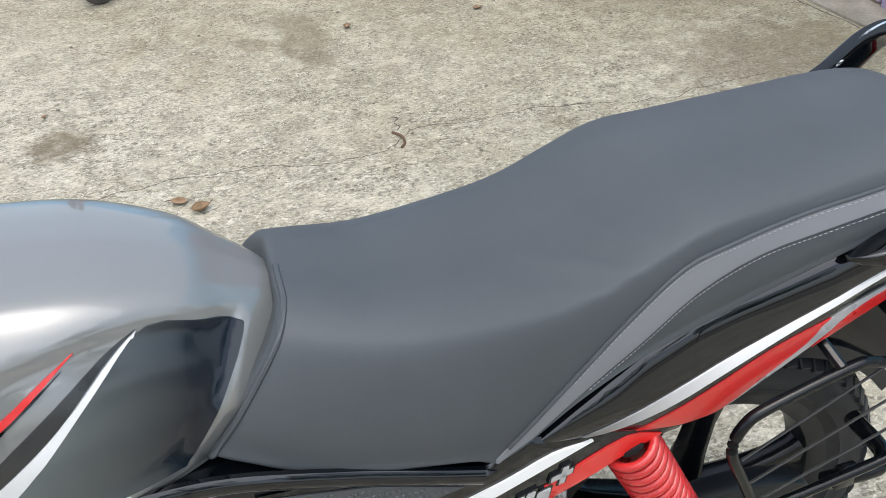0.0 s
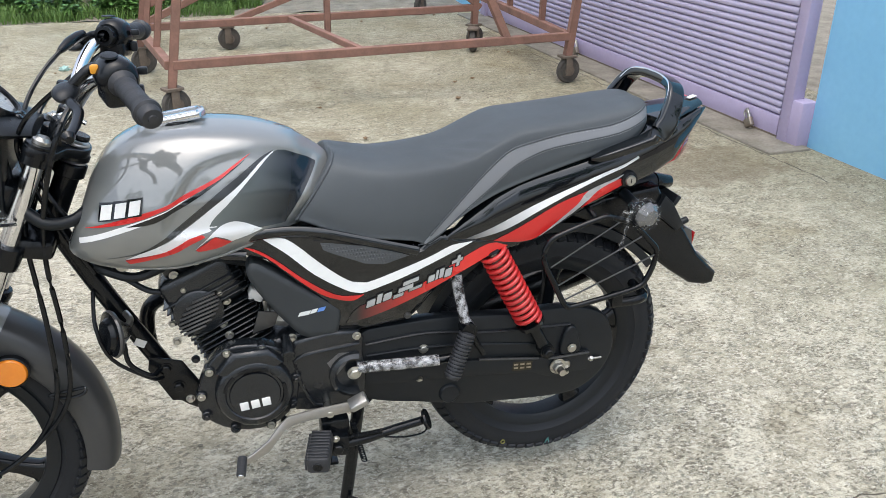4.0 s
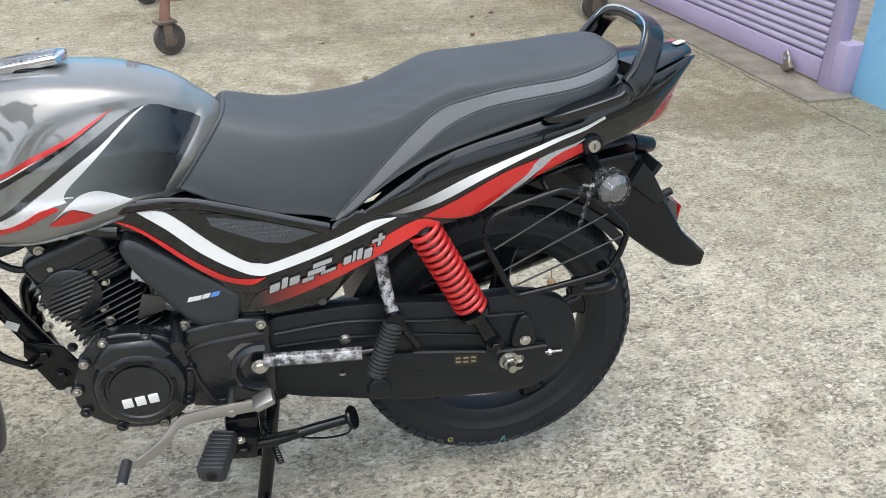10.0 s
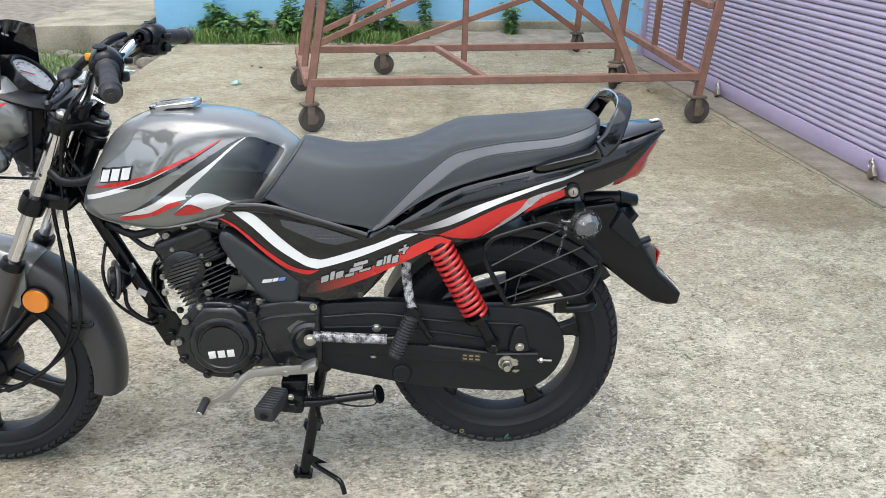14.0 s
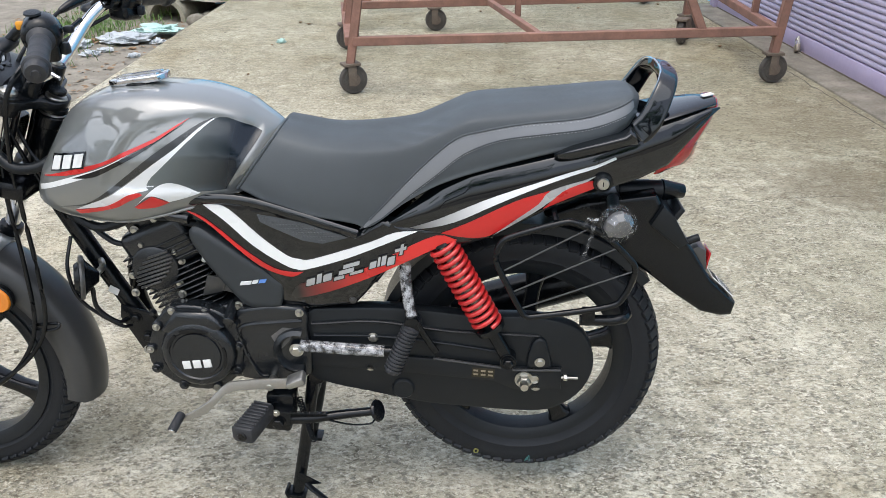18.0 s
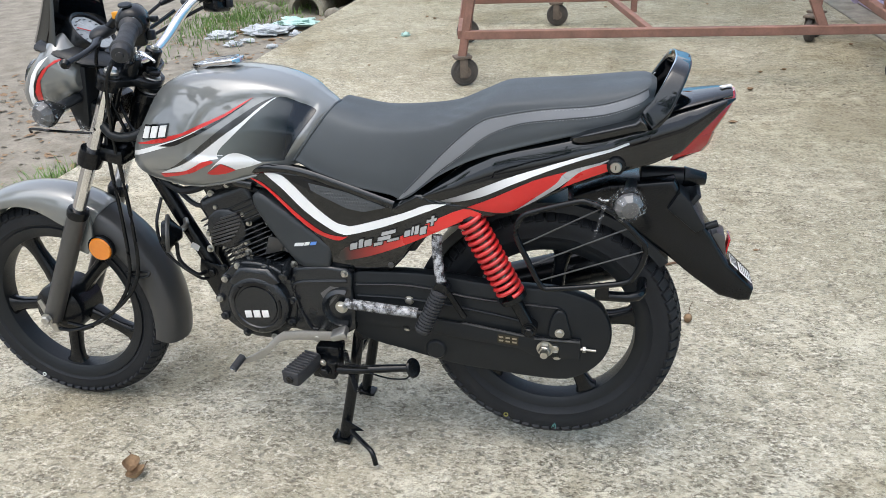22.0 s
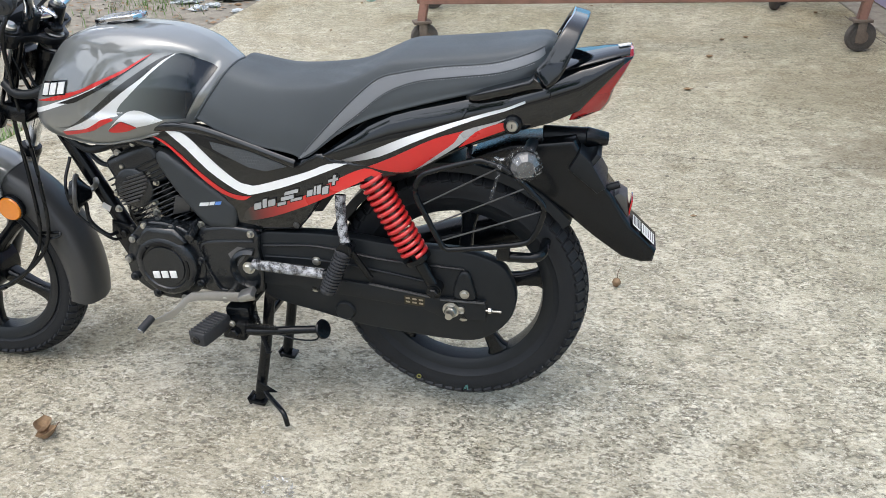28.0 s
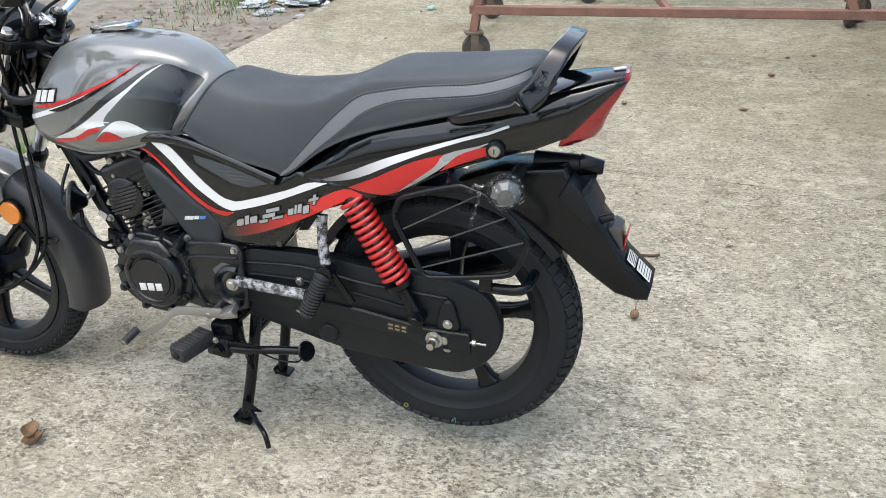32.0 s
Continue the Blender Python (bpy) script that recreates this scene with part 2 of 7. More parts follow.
DARK_GREY = material("dark_grey_decal", (0.020, 0.022, 0.023), (0.014, 0.016, 0.017), rough=0.25, coat=0.5)
GLOSS_BLACK = material("gloss_black_paint", (0.0020, 0.0034, 0.0052), (0.0014, 0.0024, 0.0036), rough=0.04, spread=0.01, spec=0.45, coat=0.4)
SATIN_BLACK = material("satin_black_plastic", (0.0038, 0.0050, 0.0066), (0.0025, 0.0034, 0.0045), rough=0.21, bump=0.05, fine=400, spec=0.32)
MATT_BLACK = material("matt_black_plastic", (0.0092, 0.0116, 0.0145), (0.0060, 0.0078, 0.0098), rough=0.36, bump=0.12, fine=700, spec=0.30)
ENGINE_BLACK = material("engine_black_paint", (0.0105, 0.0130, 0.0160), (0.0052, 0.0066, 0.0082), rough=0.21, bump=0.15, fine=300, spec=0.55, scale=25)
RUBBER = material("tyre_rubber", (0.0140, 0.0162, 0.0200), (0.0085, 0.0098, 0.0122), rough=0.50, bump=0.1, fine=260, spec=0.26)
GRIP_RUBBER = material("grip_rubber", (0.024, 0.026, 0.030), (0.016, 0.017, 0.020), rough=0.5, bump=0.15, fine=500)
SEAT_VINYL = material("black_seat_vinyl", (0.055, 0.064, 0.071), (0.0445, 0.052, 0.058), rough=0.62, bump=0.12, fine=900, scale=5, spread=0.1, spec=0.45)
BAND_VINYL = material("grey_seat_vinyl", (0.175, 0.185, 0.200), (0.15, 0.158, 0.172), rough=0.5, bump=0.10, fine=900)
THREAD = material("grey_thread", (0.35, 0.36, 0.38), rough=0.7)
CHROME = material("chrome", (0.78, 0.78, 0.79), (0.70, 0.70, 0.71), rough=0.10, metal=1.0, spread=0.05)
PLATED = material("brushed_plate", (0.36, 0.345, 0.315), (0.27, 0.26, 0.24), rough=0.42, metal=0.85, scale=14, fine=300)
STEEL = material("zinc_steel", (0.52, 0.51, 0.47), (0.40, 0.39, 0.36), rough=0.33, metal=1.0, bump=0.1)
ALLOY = material("cast_alloy", (0.42, 0.42, 0.41), (0.30, 0.30, 0.29), rough=0.4, metal=0.9, bump=0.2)
FORK_GREY = material("fork_grey_paint", (0.070, 0.069, 0.067), (0.055, 0.054, 0.053), rough=0.36, metal=0.3, coat=0.3)
SPRING_RED = material("red_spring_paint", (0.50, 0.022, 0.022), (0.40, 0.018, 0.018), rough=0.32, coat=0.4)
AMBER = material("amber_reflector", (0.75, 0.24, 0.01), (0.68, 0.20, 0.01), rough=0.18, coat=1.0)
TAIL_RED = material("red_lens", (0.36, 0.006, 0.008), (0.30, 0.005, 0.007), rough=0.08, coat=1.0)
CLEAR = glassy("clear_lens", (0.9, 0.92, 0.92), 0.08)
DIAL = material("dial_face", (0.34, 0.36, 0.37), (0.22, 0.235, 0.245), rough=0.25, scale=40)
YELLOW = material("yellow_plastic", (0.75, 0.32, 0.02), rough=0.4)
LABEL = material("paper_label", (0.72, 0.72, 0.70), rough=0.6)
GREEN_MARK = material("green_chalk", (0.10, 0.28, 0.27), rough=0.8)
YELLOW_MARK = material("yellow_chalk", (0.22, 0.21, 0.06), rough=0.8)
BRASS_PLATE = material("engraved_plate", (0.06, 0.052, 0.032), (0.03, 0.026, 0.018), rough=0.5, metal=0.6, scale=60)
RUST_PAINT = material("rusty_red_oxide_steel", (0.265, 0.130, 0.095), (0.150, 0.085, 0.062), rough=0.75, scale=9, fine=90, bump=0.35)
CASTOR_STEEL = material("dusty_steel", (0.16, 0.125, 0.095), (0.09, 0.07, 0.055), rough=0.85, scale=20, bump=0.4)
CASTOR_RUBBER = material("dusty_rubber", (0.085, 0.075, 0.065), (0.05, 0.045, 0.04), rough=0.9, scale=15, bump=0.4)
LILAC = material("lilac_paint", (0.428, 0.368, 0.520), (0.363, 0.308, 0.443), rough=0.5, scale=2.5, fine=50, bump=0.08)
SLAT_LILAC = material("lilac_slat_paint", (0.469, 0.420, 0.551), (0.404, 0.360, 0.481), rough=0.42, scale=3, fine=60, bump=0.05)
BLUE_WALL = material("blue_wall_paint", (0.30, 0.63, 0.88), (0.24, 0.54, 0.80), rough=0.7, scale=1.6, fine=30, bump=0.25)
LOCK = material("worn_lock_metal", (0.45, 0.40, 0.32), (0.28, 0.24, 0.2), rough=0.4, metal=0.9)
GRASS = material("grass_blades", (0.125, 0.225, 0.040), (0.065, 0.13, 0.025), rough=0.6, scale=2, fine=20)
LEAF = material("plant_leaf", (0.11, 0.225, 0.05), (0.06, 0.135, 0.032), rough=0.45, scale=6)
DEAD_LEAF = material("dry_leaf", (0.30, 0.20, 0.11), (0.12, 0.070, 0.040), rough=0.8, scale=30, bump=0.4)
TWIG = material("dry_twig", (0.12, 0.07, 0.04), rough=0.9)
BAG = material("white_plastic_bag", (0.52, 0.55, 0.57), (0.24, 0.26, 0.27), rough=0.35, coat=0.3, scale=14)
CYAN_BAG = material("green_plastic_scrap", (0.42, 0.58, 0.53), (0.30, 0.46, 0.42), rough=0.4)
STONE = material("yard_stone", (0.24, 0.215, 0.17), (0.11, 0.10, 0.08), rough=0.9, scale=25, bump=0.6)
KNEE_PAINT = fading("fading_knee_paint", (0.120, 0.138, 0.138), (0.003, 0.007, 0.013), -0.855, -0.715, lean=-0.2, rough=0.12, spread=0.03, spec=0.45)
RED_FADE = fading("fading_red_decal", (0.005, 0.0055, 0.007), (0.60, 0.016, 0.014), -0.45, -0.31, rough=0.3, coat=0.7)
TAIL_LENS = material("deep_red_lens", (0.30, 0.006, 0.008), (0.24, 0.005, 0.007), rough=0.06, coat=1.0)
FLAP_GREY = material("dark_grey_plastic", (0.040, 0.041, 0.042), (0.032, 0.033, 0.034), rough=0.36)
AIR_GREY = material("airbox_plastic", (0.028, 0.033, 0.037), (0.022, 0.026, 0.0295), rough=0.48, bump=0.15, fine=800, spec=0.4)
SCUFF = material("scuffed_paint", (0.13, 0.125, 0.12), (0.04, 0.04, 0.04), rough=0.55, scale=40)
FIN_EDGE = material("worn_black_edge", (0.085, 0.085, 0.085), (0.05, 0.05, 0.05), rough=0.35, metal=0.6)
BLUE_BADGE = material("blue_badge", (0.10, 0.25, 0.65), (0.08, 0.2, 0.55), rough=0.3, coat=0.5)
CLEAR_WRAP = material("film_on_black_tube", (0.012, 0.012, 0.014), (0.46, 0.47, 0.49), rough=0.12, metal=0.1, scale=75, fine=420, bump=1.0, coat=1.0)
CLEAR_WRAP.node_tree.nodes["Map Range"].inputs[1].default_value = 0.63
CLEAR_WRAP.node_tree.nodes["Map Range"].inputs[2].default_value = 0.90
VENT_GREY = material("vent_grey_plastic", (0.060, 0.066, 0.072), (0.045, 0.050, 0.055), rough=0.42, fine=500)
SILVER_FADE = fading("fading_silver_decal", (0.012, 0.012, 0.013), (0.78, 0.79, 0.80), -0.24, -0.06, rough=0.3, coat=0.6)
CLEAR_FILM = film_material("clear_film")
STEP_CONCRETE = material("mossy_concrete", (0.38, 0.345, 0.265), (0.13, 0.125, 0.085), rough=0.9, scale=3, fine=50, bump=0.5)


# ---- geometry helpers ----
def thing(name, label, category, at=(0, 0, 0), group=""):
    ob = new(name)
    ob.empty_display_size = 0.1
    ob.location = at
    return tagged(ob, label, category, group)


def mesh_of(name, bm, mat, smooth=True, sharp=40):
    me = bpy.data.meshes.new(name)
    bm.normal_update()
    bm.to_mesh(me)
    bm.free()
    me.materials.append(mat)
    if smooth:
        me.shade_smooth()
        me.set_sharp_from_angle(angle=radians(sharp))
    return me


def part(name, bm, mat, parent=None, label="", smooth=True, sharp=40):
    """Links a bmesh as one mesh object under a thing or a part."""
    ob = new(name, mesh_of(name, bm, mat, smooth, sharp))
    if parent is not None:
        ob.parent = parent
    if label:
        tagged(ob, label)
    return ob


def join_into(bm, other):
    me = bpy.data.meshes.new("t")
    other.to_mesh(me)
    other.free()
    bm.from_mesh(me)
    bpy.data.meshes.remove(me)
    return bm


def box(sx, sy, sz, at=(0, 0, 0), bevel=0.0, rot=(0, 0, 0), seg=2):
    bm = bmesh.new()
    bmesh.ops.create_cube(bm, size=1)
    bmesh.ops.scale(bm, vec=(sx, sy, sz), verts=bm.verts)
    if bevel:
        bmesh.ops.bevel(bm, geom=bm.edges[:], offset=bevel, segments=seg, affect="EDGES", profile=0.5)
    bmesh.ops.transform(bm, matrix=pose(*at, *rot), verts=bm.verts)
    return bm


def smooth_line(pts, n=6, closed=False):
    """Catmull-Rom points through pts."""
    p = [Vector(q) for q in pts]
    k = len(p)
    out = []
    for i in range(k if closed else k - 1):
        a = p[(i - 1) % k] if closed or i else p[0] * 2 - p[1]
        b, c = p[i], p[(i + 1) % k]
        d = p[(i + 2) % k] if closed or i + 2 < k else c * 2 - b
        for j in range(n):
            t = j / n
            out.append(0.5 * ((2 * b) + (c - a) * t + (2 * a - 5 * b + 4 * c - d) * t * t + (3 * b - a - 3 * c + d) * t ** 3))
    if not closed:
        out.append(p[-1])
    return out


def sweep(pts, ring, closed=False, up=Vector((0, 0, 1)), scales=None):
    """Sweeps a ring of (side, up) offsets along points."""
    bm = bmesh.new()
    p = [Vector(q) for q in pts]
    k, rows = len(p), []
    for i in range(k):
        if closed:
            d = p[(i + 1) % k] - p[i - 1]
        else:
            d = p[min(i + 1, k - 1)] - p[max(i - 1, 0)]
        d.normalize()
        s = d.cross(up)
        if s.length < 0.05:
            s = d.cross(Vector((0, 1, 0)))
        s.normalize()
        u = s.cross(d)
        f = scales[i] if scales else 1.0
        rows.append([bm.verts.new(p[i] + s * a * f + u * b * f) for a, b in ring])
    m = len(ring)
    for i in range(k if closed else k - 1):
        a, b = rows[i], rows[(i + 1) % k]
        for j in range(m):
            bm.faces.new((a[j], a[(j + 1) % m], b[(j + 1) % m], b[j]))
    if not closed:
        bm.faces.new(rows[0][::-1])
        bm.faces.new(rows[-1])
    bmesh.ops.recalc_face_normals(bm, faces=bm.faces)
    return bm


def circle(r, n=10, rb=None):
    return [(r * math.cos(2 * math.pi * i / n), (rb or r) * math.sin(2 * math.pi * i / n)) for i in range(n)]


def tube(pts, r, n=10, smooth=0, closed=False, scales=None):
    return sweep(smooth_line(pts, smooth, closed) if smooth else pts, circle(r, n), closed, scales=scales)


def lathe(profile, at, axis=(0, 1, 0), n=48, closed=False, a0=0.0, a1=360.0):
    """Turns (radius, along) points round an axis through at."""
    bm = bmesh.new()
    ax = Vector(axis).normalized()
    e1 = ax.orthogonal().normalized() if abs(ax.y) < 0.99 else Vector((1, 0, 0))
    e2 = ax.cross(e1)
    full = a1 - a0 >= 360
    steps = n if full else n + 1
    rows = []
    for i in range(steps):
        t = radians(a0 + (a1 - a0) * i / n)
        d = e1 * math.cos(t) + e2 * math.sin(t)
        rows.append([bm.verts.new(Vector(at) + d * r + ax * h) for r, h in profile])
    m = len(profile)
    for i in range(steps if full else steps - 1):
        a, b = rows[i], rows[(i + 1) % steps]
        for j in range(m if closed else m - 1):
            bm.faces.new((a[j], a[(j + 1) % m], b[(j + 1) % m], b[j]))
    bmesh.ops.remove_doubles(bm, verts=bm.verts, dist=1e-6)
    bmesh.ops.recalc_face_normals(bm, faces=bm.faces)
    return bm


def rod(a, b, r, n=12, r2=None):
    a, b = Vector(a), Vector(b)
    h = (b - a).length
    r2 = r if r2 is None else r2
    e = min(r, r2) * 0.12
    return lathe([(0, 0), (r - e, 0), (r, e), (r2, h - e), (r2 - e, h), (0, h)], a, b - a, n)


def bolt(at, axis, r=0.008, h=0.006):
    """A flanged hexagon bolt."""
    bm = lathe([(0, 0.0015), (r * 1.35, 0.0015), (r * 1.35, 0), ], at, axis, 16)
    a = Vector(at)
    d = Vector(axis).normalized()
    return join_into(bm, lathe([(0, h), (r * 0.8, h), (r, h * 0.8), (r, 0.0)], a, d, 6))


def slab(outline, y0, y1, bevel=0.004, seg=2):
    """An outline of (x, z) points made solid between y0 and y1, with rounded rims."""
    bm = bmesh.new()
    f = bm.faces.new([bm.verts.new((x, y0, z)) for x, z in outline])
    r = bmesh.ops.extrude_face_region(bm, geom=[f])
    vs = [g for g in r["geom"] if isinstance(g, bmesh.types.BMVert)]
    bmesh.ops.translate(bm, vec=(0, y1 - y0, 0), verts=vs)
    bmesh.ops.recalc_face_normals(bm, faces=bm.faces)
    if bevel:
        rim = [e for e in bm.edges if abs(e.verts[0].co.y - e.verts[1].co.y) < 1e-6]
        bmesh.ops.bevel(bm, geom=rim, offset=bevel, segments=seg, affect="EDGES", profile=0.5, clamp_overlap=True)
    return bm


def smooth2(outline, n=4, closed=True):
    return [(p.x, p.z) for p in smooth_line([(x, 0, z) for x, z in outline], n, closed)]


def crisp(outline, n=4, limit=48):
    """A closed outline made smooth between its sharp corners."""
    p = [Vector((x, z)) for x, z in outline]
    k = len(p)
    sharp = [(p[i] - p[i - 1]).angle(p[(i + 1) % k] - p[i], 0) > radians(limit) for i in range(k)]
    out = []
    for i in range(k):
        b, c = p[i], p[(i + 1) % k]
        a = b * 2 - c if sharp[i] else p[i - 1]
        d = c * 2 - b if sharp[(i + 1) % k] else p[(i + 2) % k]
        for j in range(n):
            t = j / n
            q = 0.5 * ((2 * b) + (c - a) * t + (2 * a - 5 * b + 4 * c - d) * t * t + (3 * b - a - 3 * c + d) * t ** 3)
            out.append((q.x, q.y))
    return out


def gap(x, z, outline):
    """The distance of a point from an outline."""
    best = 9.0
    for i in range(len(outline)):
        ax, az = outline[i - 1]
        bx, bz = outline[i]
        dx, dz = bx - ax, bz - az
        t = max(0, min(1, ((x - ax) * dx + (z - az) * dz) / (dx * dx + dz * dz + 1e-12)))
        best = min(best, math.hypot(x - ax - t * dx, z - az - t * dz))
    return best


def cut_grid(outline, step):
    """A flat filled outline in x and z, cut by a grid."""
    bm = bmesh.new()
    f = bm.faces.new([bm.verts.new((x, 0, z)) for x, z in outline])
    bmesh.ops.triangulate(bm, faces=[f], ngon_method="EAR_CLIP")
    xs, zs = [p[0] for p in outline], [p[1] for p in outline]
    for lo, hi, no in ((min(xs), max(xs), (1, 0, 0)), (min(zs), max(zs), (0, 0, 1))):
        k = int((hi - lo) / step)
        for i in range(1, k + 1):
            v = lo + (hi - lo) * i / (k + 1)
            bmesh.ops.bisect_plane(bm, geom=bm.verts[:] + bm.edges[:] + bm.faces[:], plane_co=(v * no[0], 0, v * no[2]), plane_no=no)
    return bm


def shell(outline, depth, step=0.015, thick=0.02, soft=0.0, side=-1):
    """A bowed panel: its outer face lies at depth(x, z) out from the middle plane, its rim turns in over soft."""
    bm = cut_grid(outline, step)
    for v in bm.verts:
        x, z = v.co.x, v.co.z
        y = depth(x, z)
        if soft:
            d = min(1.0, gap(x, z, outline) / soft)
            y -= soft * 0.6 * (1 - math.sqrt(max(0, 1 - (1 - d) ** 2)))
        v.co.y = side * y
    if thick:
        r = bmesh.ops.extrude_face_region(bm, geom=bm.faces[:])
        for g in r["geom"]:
            if isinstance(g, bmesh.types.BMVert):
                g.co.y -= side * thick
    bmesh.ops.recalc_face_normals(bm, faces=bm.faces)
    return bm


def loft(rings, caps=True):
    bm = bmesh.new()
    rows = [[bm.verts.new(p) for p in r] for r in rings]
    m = len(rows[0])
    for a, b in zip(rows, rows[1:]):
        for j in range(m):
            bm.faces.new((a[j], a[(j + 1) % m], b[(j + 1) % m], b[j]))
    if caps:
        bm.faces.new(rows[0])
        bm.faces.new(rows[-1])
    bmesh.ops.recalc_face_normals(bm, faces=bm.faces)
    return bm


def lerp_table(table, n):
    """Smooth rows between the rows of a table of numbers."""
    t = np.array(table, float)
    out = []
    for i in range(len(t) - 1):
        a = t[i - 1] if i else 2 * t[0] - t[1]
        b, c = t[i], t[i + 1]
        d = t[i + 2] if i + 2 < len(t) else 2 * c - b
        for j in range(n):
            u = j / n
            out.append(0.5 * (2 * b + (c - a) * u + (2 * a - 5 * b + 4 * c - d) * u * u + (3 * b - a - 3 * c + d) * u ** 3))
    out.append(t[-1])
    return out


from mathutils.bvhtree import BVHTree


def tree_of(ob):
    me = ob.data
    return BVHTree.FromPolygons([v.co.copy() for v in me.vertices], [p.vertices[:] for p in me.polygons])


def film_on(outline, depth, lift, step):
    """A thin print that follows a panel's own bow, depth(x, z) out from the middle plane on the left."""
    bm = cut_grid(outline, step)
    for v in bm.verts:
        v.co.y = -depth(v.co.x, v.co.z) - lift
    r = bmesh.ops.extrude_face_region(bm, geom=bm.faces[:])
    for g in r["geom"]:
        if isinstance(g, bmesh.types.BMVert):
            g.co.y += lift * 1.6
    bmesh.ops.recalc_face_normals(bm, faces=bm.faces)
    return bm


def decal(outline, tree, lift=0.0012, step=0.012, fallback=0.12):
    """A thin film laid from the rider's left on a body, along an outline in x and z."""
    bm = cut_grid(outline, step)
    for v in bm.verts:
        hit = tree.ray_cast(Vector((v.co.x, -1, v.co.z)), Vector((0, 1, 0)))
        v.co.y = (hit[0].y if hit[0] else -fallback) - lift
    r = bmesh.ops.extrude_face_region(bm, geom=bm.faces[:])
    for g in r["geom"]:
        if isinstance(g, bmesh.types.BMVert):
            g.co.y += lift * 1.6
    bmesh.ops.recalc_face_normals(bm, faces=bm.faces)
    return bm

# ---- the yard ----
def wall_x(y):
    """The face of the shutter's side of the yard at y."""
    return 2.285 - 0.051 * (y - 1.966)


def grid_sheet(x0, x1, y0, y1, nx, ny, height):
    bm = bmesh.new()
    vs = [[bm.verts.new((x0 + (x1 - x0) * i / nx, y0 + (y1 - y0) * j / ny, 0)) for j in range(ny + 1)] for i in range(nx + 1)]
    for row in vs:
        for v in row:
            v.co.z = height(v.co.x, v.co.y)
    for i in range(nx):
        for j in range(ny):
            bm.faces.new((vs[i][j], vs[i + 1][j], vs[i + 1][j + 1], vs[i][j + 1]))
    return bm


def dirt_height(x, y):
    h = -0.16 + 0.05 * noise.noise((x * 0.9, y * 0.9, 0)) + 0.02 * noise.noise((x * 5, y * 5, 3))
    return h


ground = part("ground", grid_sheet(-60, 60, -60, 60, 60, 60, lambda x, y: -0.22), DIRT)
tagged(ground, "brown bare earth round the concrete yard", "ground", kind="structure")
verge = part("dirt_verge", grid_sheet(-9, -2.40, -6, 13, 90, 200, dirt_height), DIRT)
tagged(verge, "uneven brown dirt beside the concrete yard", "ground", kind="structure")

bm = slab([(-2.46, -0.30), (-2.46, -0.012), (-2.445, 0.0), (3.2, 0.0), (3.2, -0.30)], -7.0, 6.75, 0)
yard = part("pavement", bm, CONCRETE, smooth=False)
tagged(yard, "weathered grey-beige concrete yard with exposed stones and brown stains", "concrete yard", kind="structure")

# ---- walls and shutter ----
def skew(bm):
    """Moves x with y, so that a wall built along y follows the shutter's line."""
    for v in bm.verts:
        v.co.x += wall_x(v.co.y)
    return bm


def wall_strip(name, y0, y1, z0, z1, x_face, depth, mat, label):
    b = box(depth, y1 - y0, z1 - z0, (x_face + depth / 2, (y0 + y1) / 2, (z0 + z1) / 2), 0.006)
    return tagged(part(name, skew(b), mat), label, "wall", kind="structure")


wall_strip("wall_east", -0.8, 1.86, -0.2, 3.4, 0.065, 0.25, BLUE_WALL, "sky-blue painted plaster wall with chipped foot")
wall_strip("wall_east_far", 6.10, 8.3, -0.2, 3.4, 0.065, 0.25, BLUE_WALL, "sky-blue painted plaster wall beside the shutter")
wall_strip("wall_lintel", 1.86, 6.10, 2.55, 3.4, 0.065, 0.25, BLUE_WALL, "sky-blue painted plaster above the shutter")

shutter = thing("roller_shutter", "lilac-painted steel roller shutter, closed and padlocked", "shutter")
tagged(shutter, kind="structure")
b = box(0.03, 3.95, 0.11, (0.02, 4.0, 0.070), 0.004)
part("bottom_rail", skew(b), LILAC, shutter)
b = box(0.02, 3.95, 0.018, (0.012, 4.0, 0.012), 0.003)
part("rubber_lip", skew(b), CASTOR_STEEL, shutter)
prof = [(0.028, 0.0), (0.016, 0.002), (0.011, 0.008), (0.010, 0.017), (0.012, 0.026), (0.018, 0.0325), (0.028, 0.0345)]
SLAT = 0.0375
for i in range(64):
    bm = bmesh.new()
    z0 = 0.130 + i * SLAT
    ya = [2.03 + 3.94 * k / 6 for k in range(7)]
    rows = [[bm.verts.new((px, yy, z0 + pz)) for px, pz in prof] for yy in ya]
    for r0, r1 in zip(rows, rows[1:]):
        for j in range(len(prof) - 1):
            bm.faces.new((r0[j], r0[j + 1], r1[j + 1], r1[j]))
    bmesh.ops.recalc_face_normals(bm, faces=bm.faces)
    part("slat", skew(bm), SLAT_LILAC, shutter)
part("back_sheet", skew(box(0.01, 3.95, 2.5, (0.045, 4.0, 1.3))), LILAC, shutter)
for yy in (1.965, 6.03):
    part("guide", skew(box(0.075, 0.07, 2.6, (0.022, yy, 1.30), 0.008)), LILAC, shutter)
    part("guide_foot", skew(box(0.10, 0.115, 0.24, (0.04, yy - 0.05 if yy < 3 else yy + 0.05, 0.12), 0.012)), LILAC, shutter)


tagged(part("threshold", skew(box(0.26, 4.4, 0.22, (-0.085, 4.0, -0.098), 0.006)), DIRT), "worn concrete threshold strip under the shutter", "threshold", kind="structure")


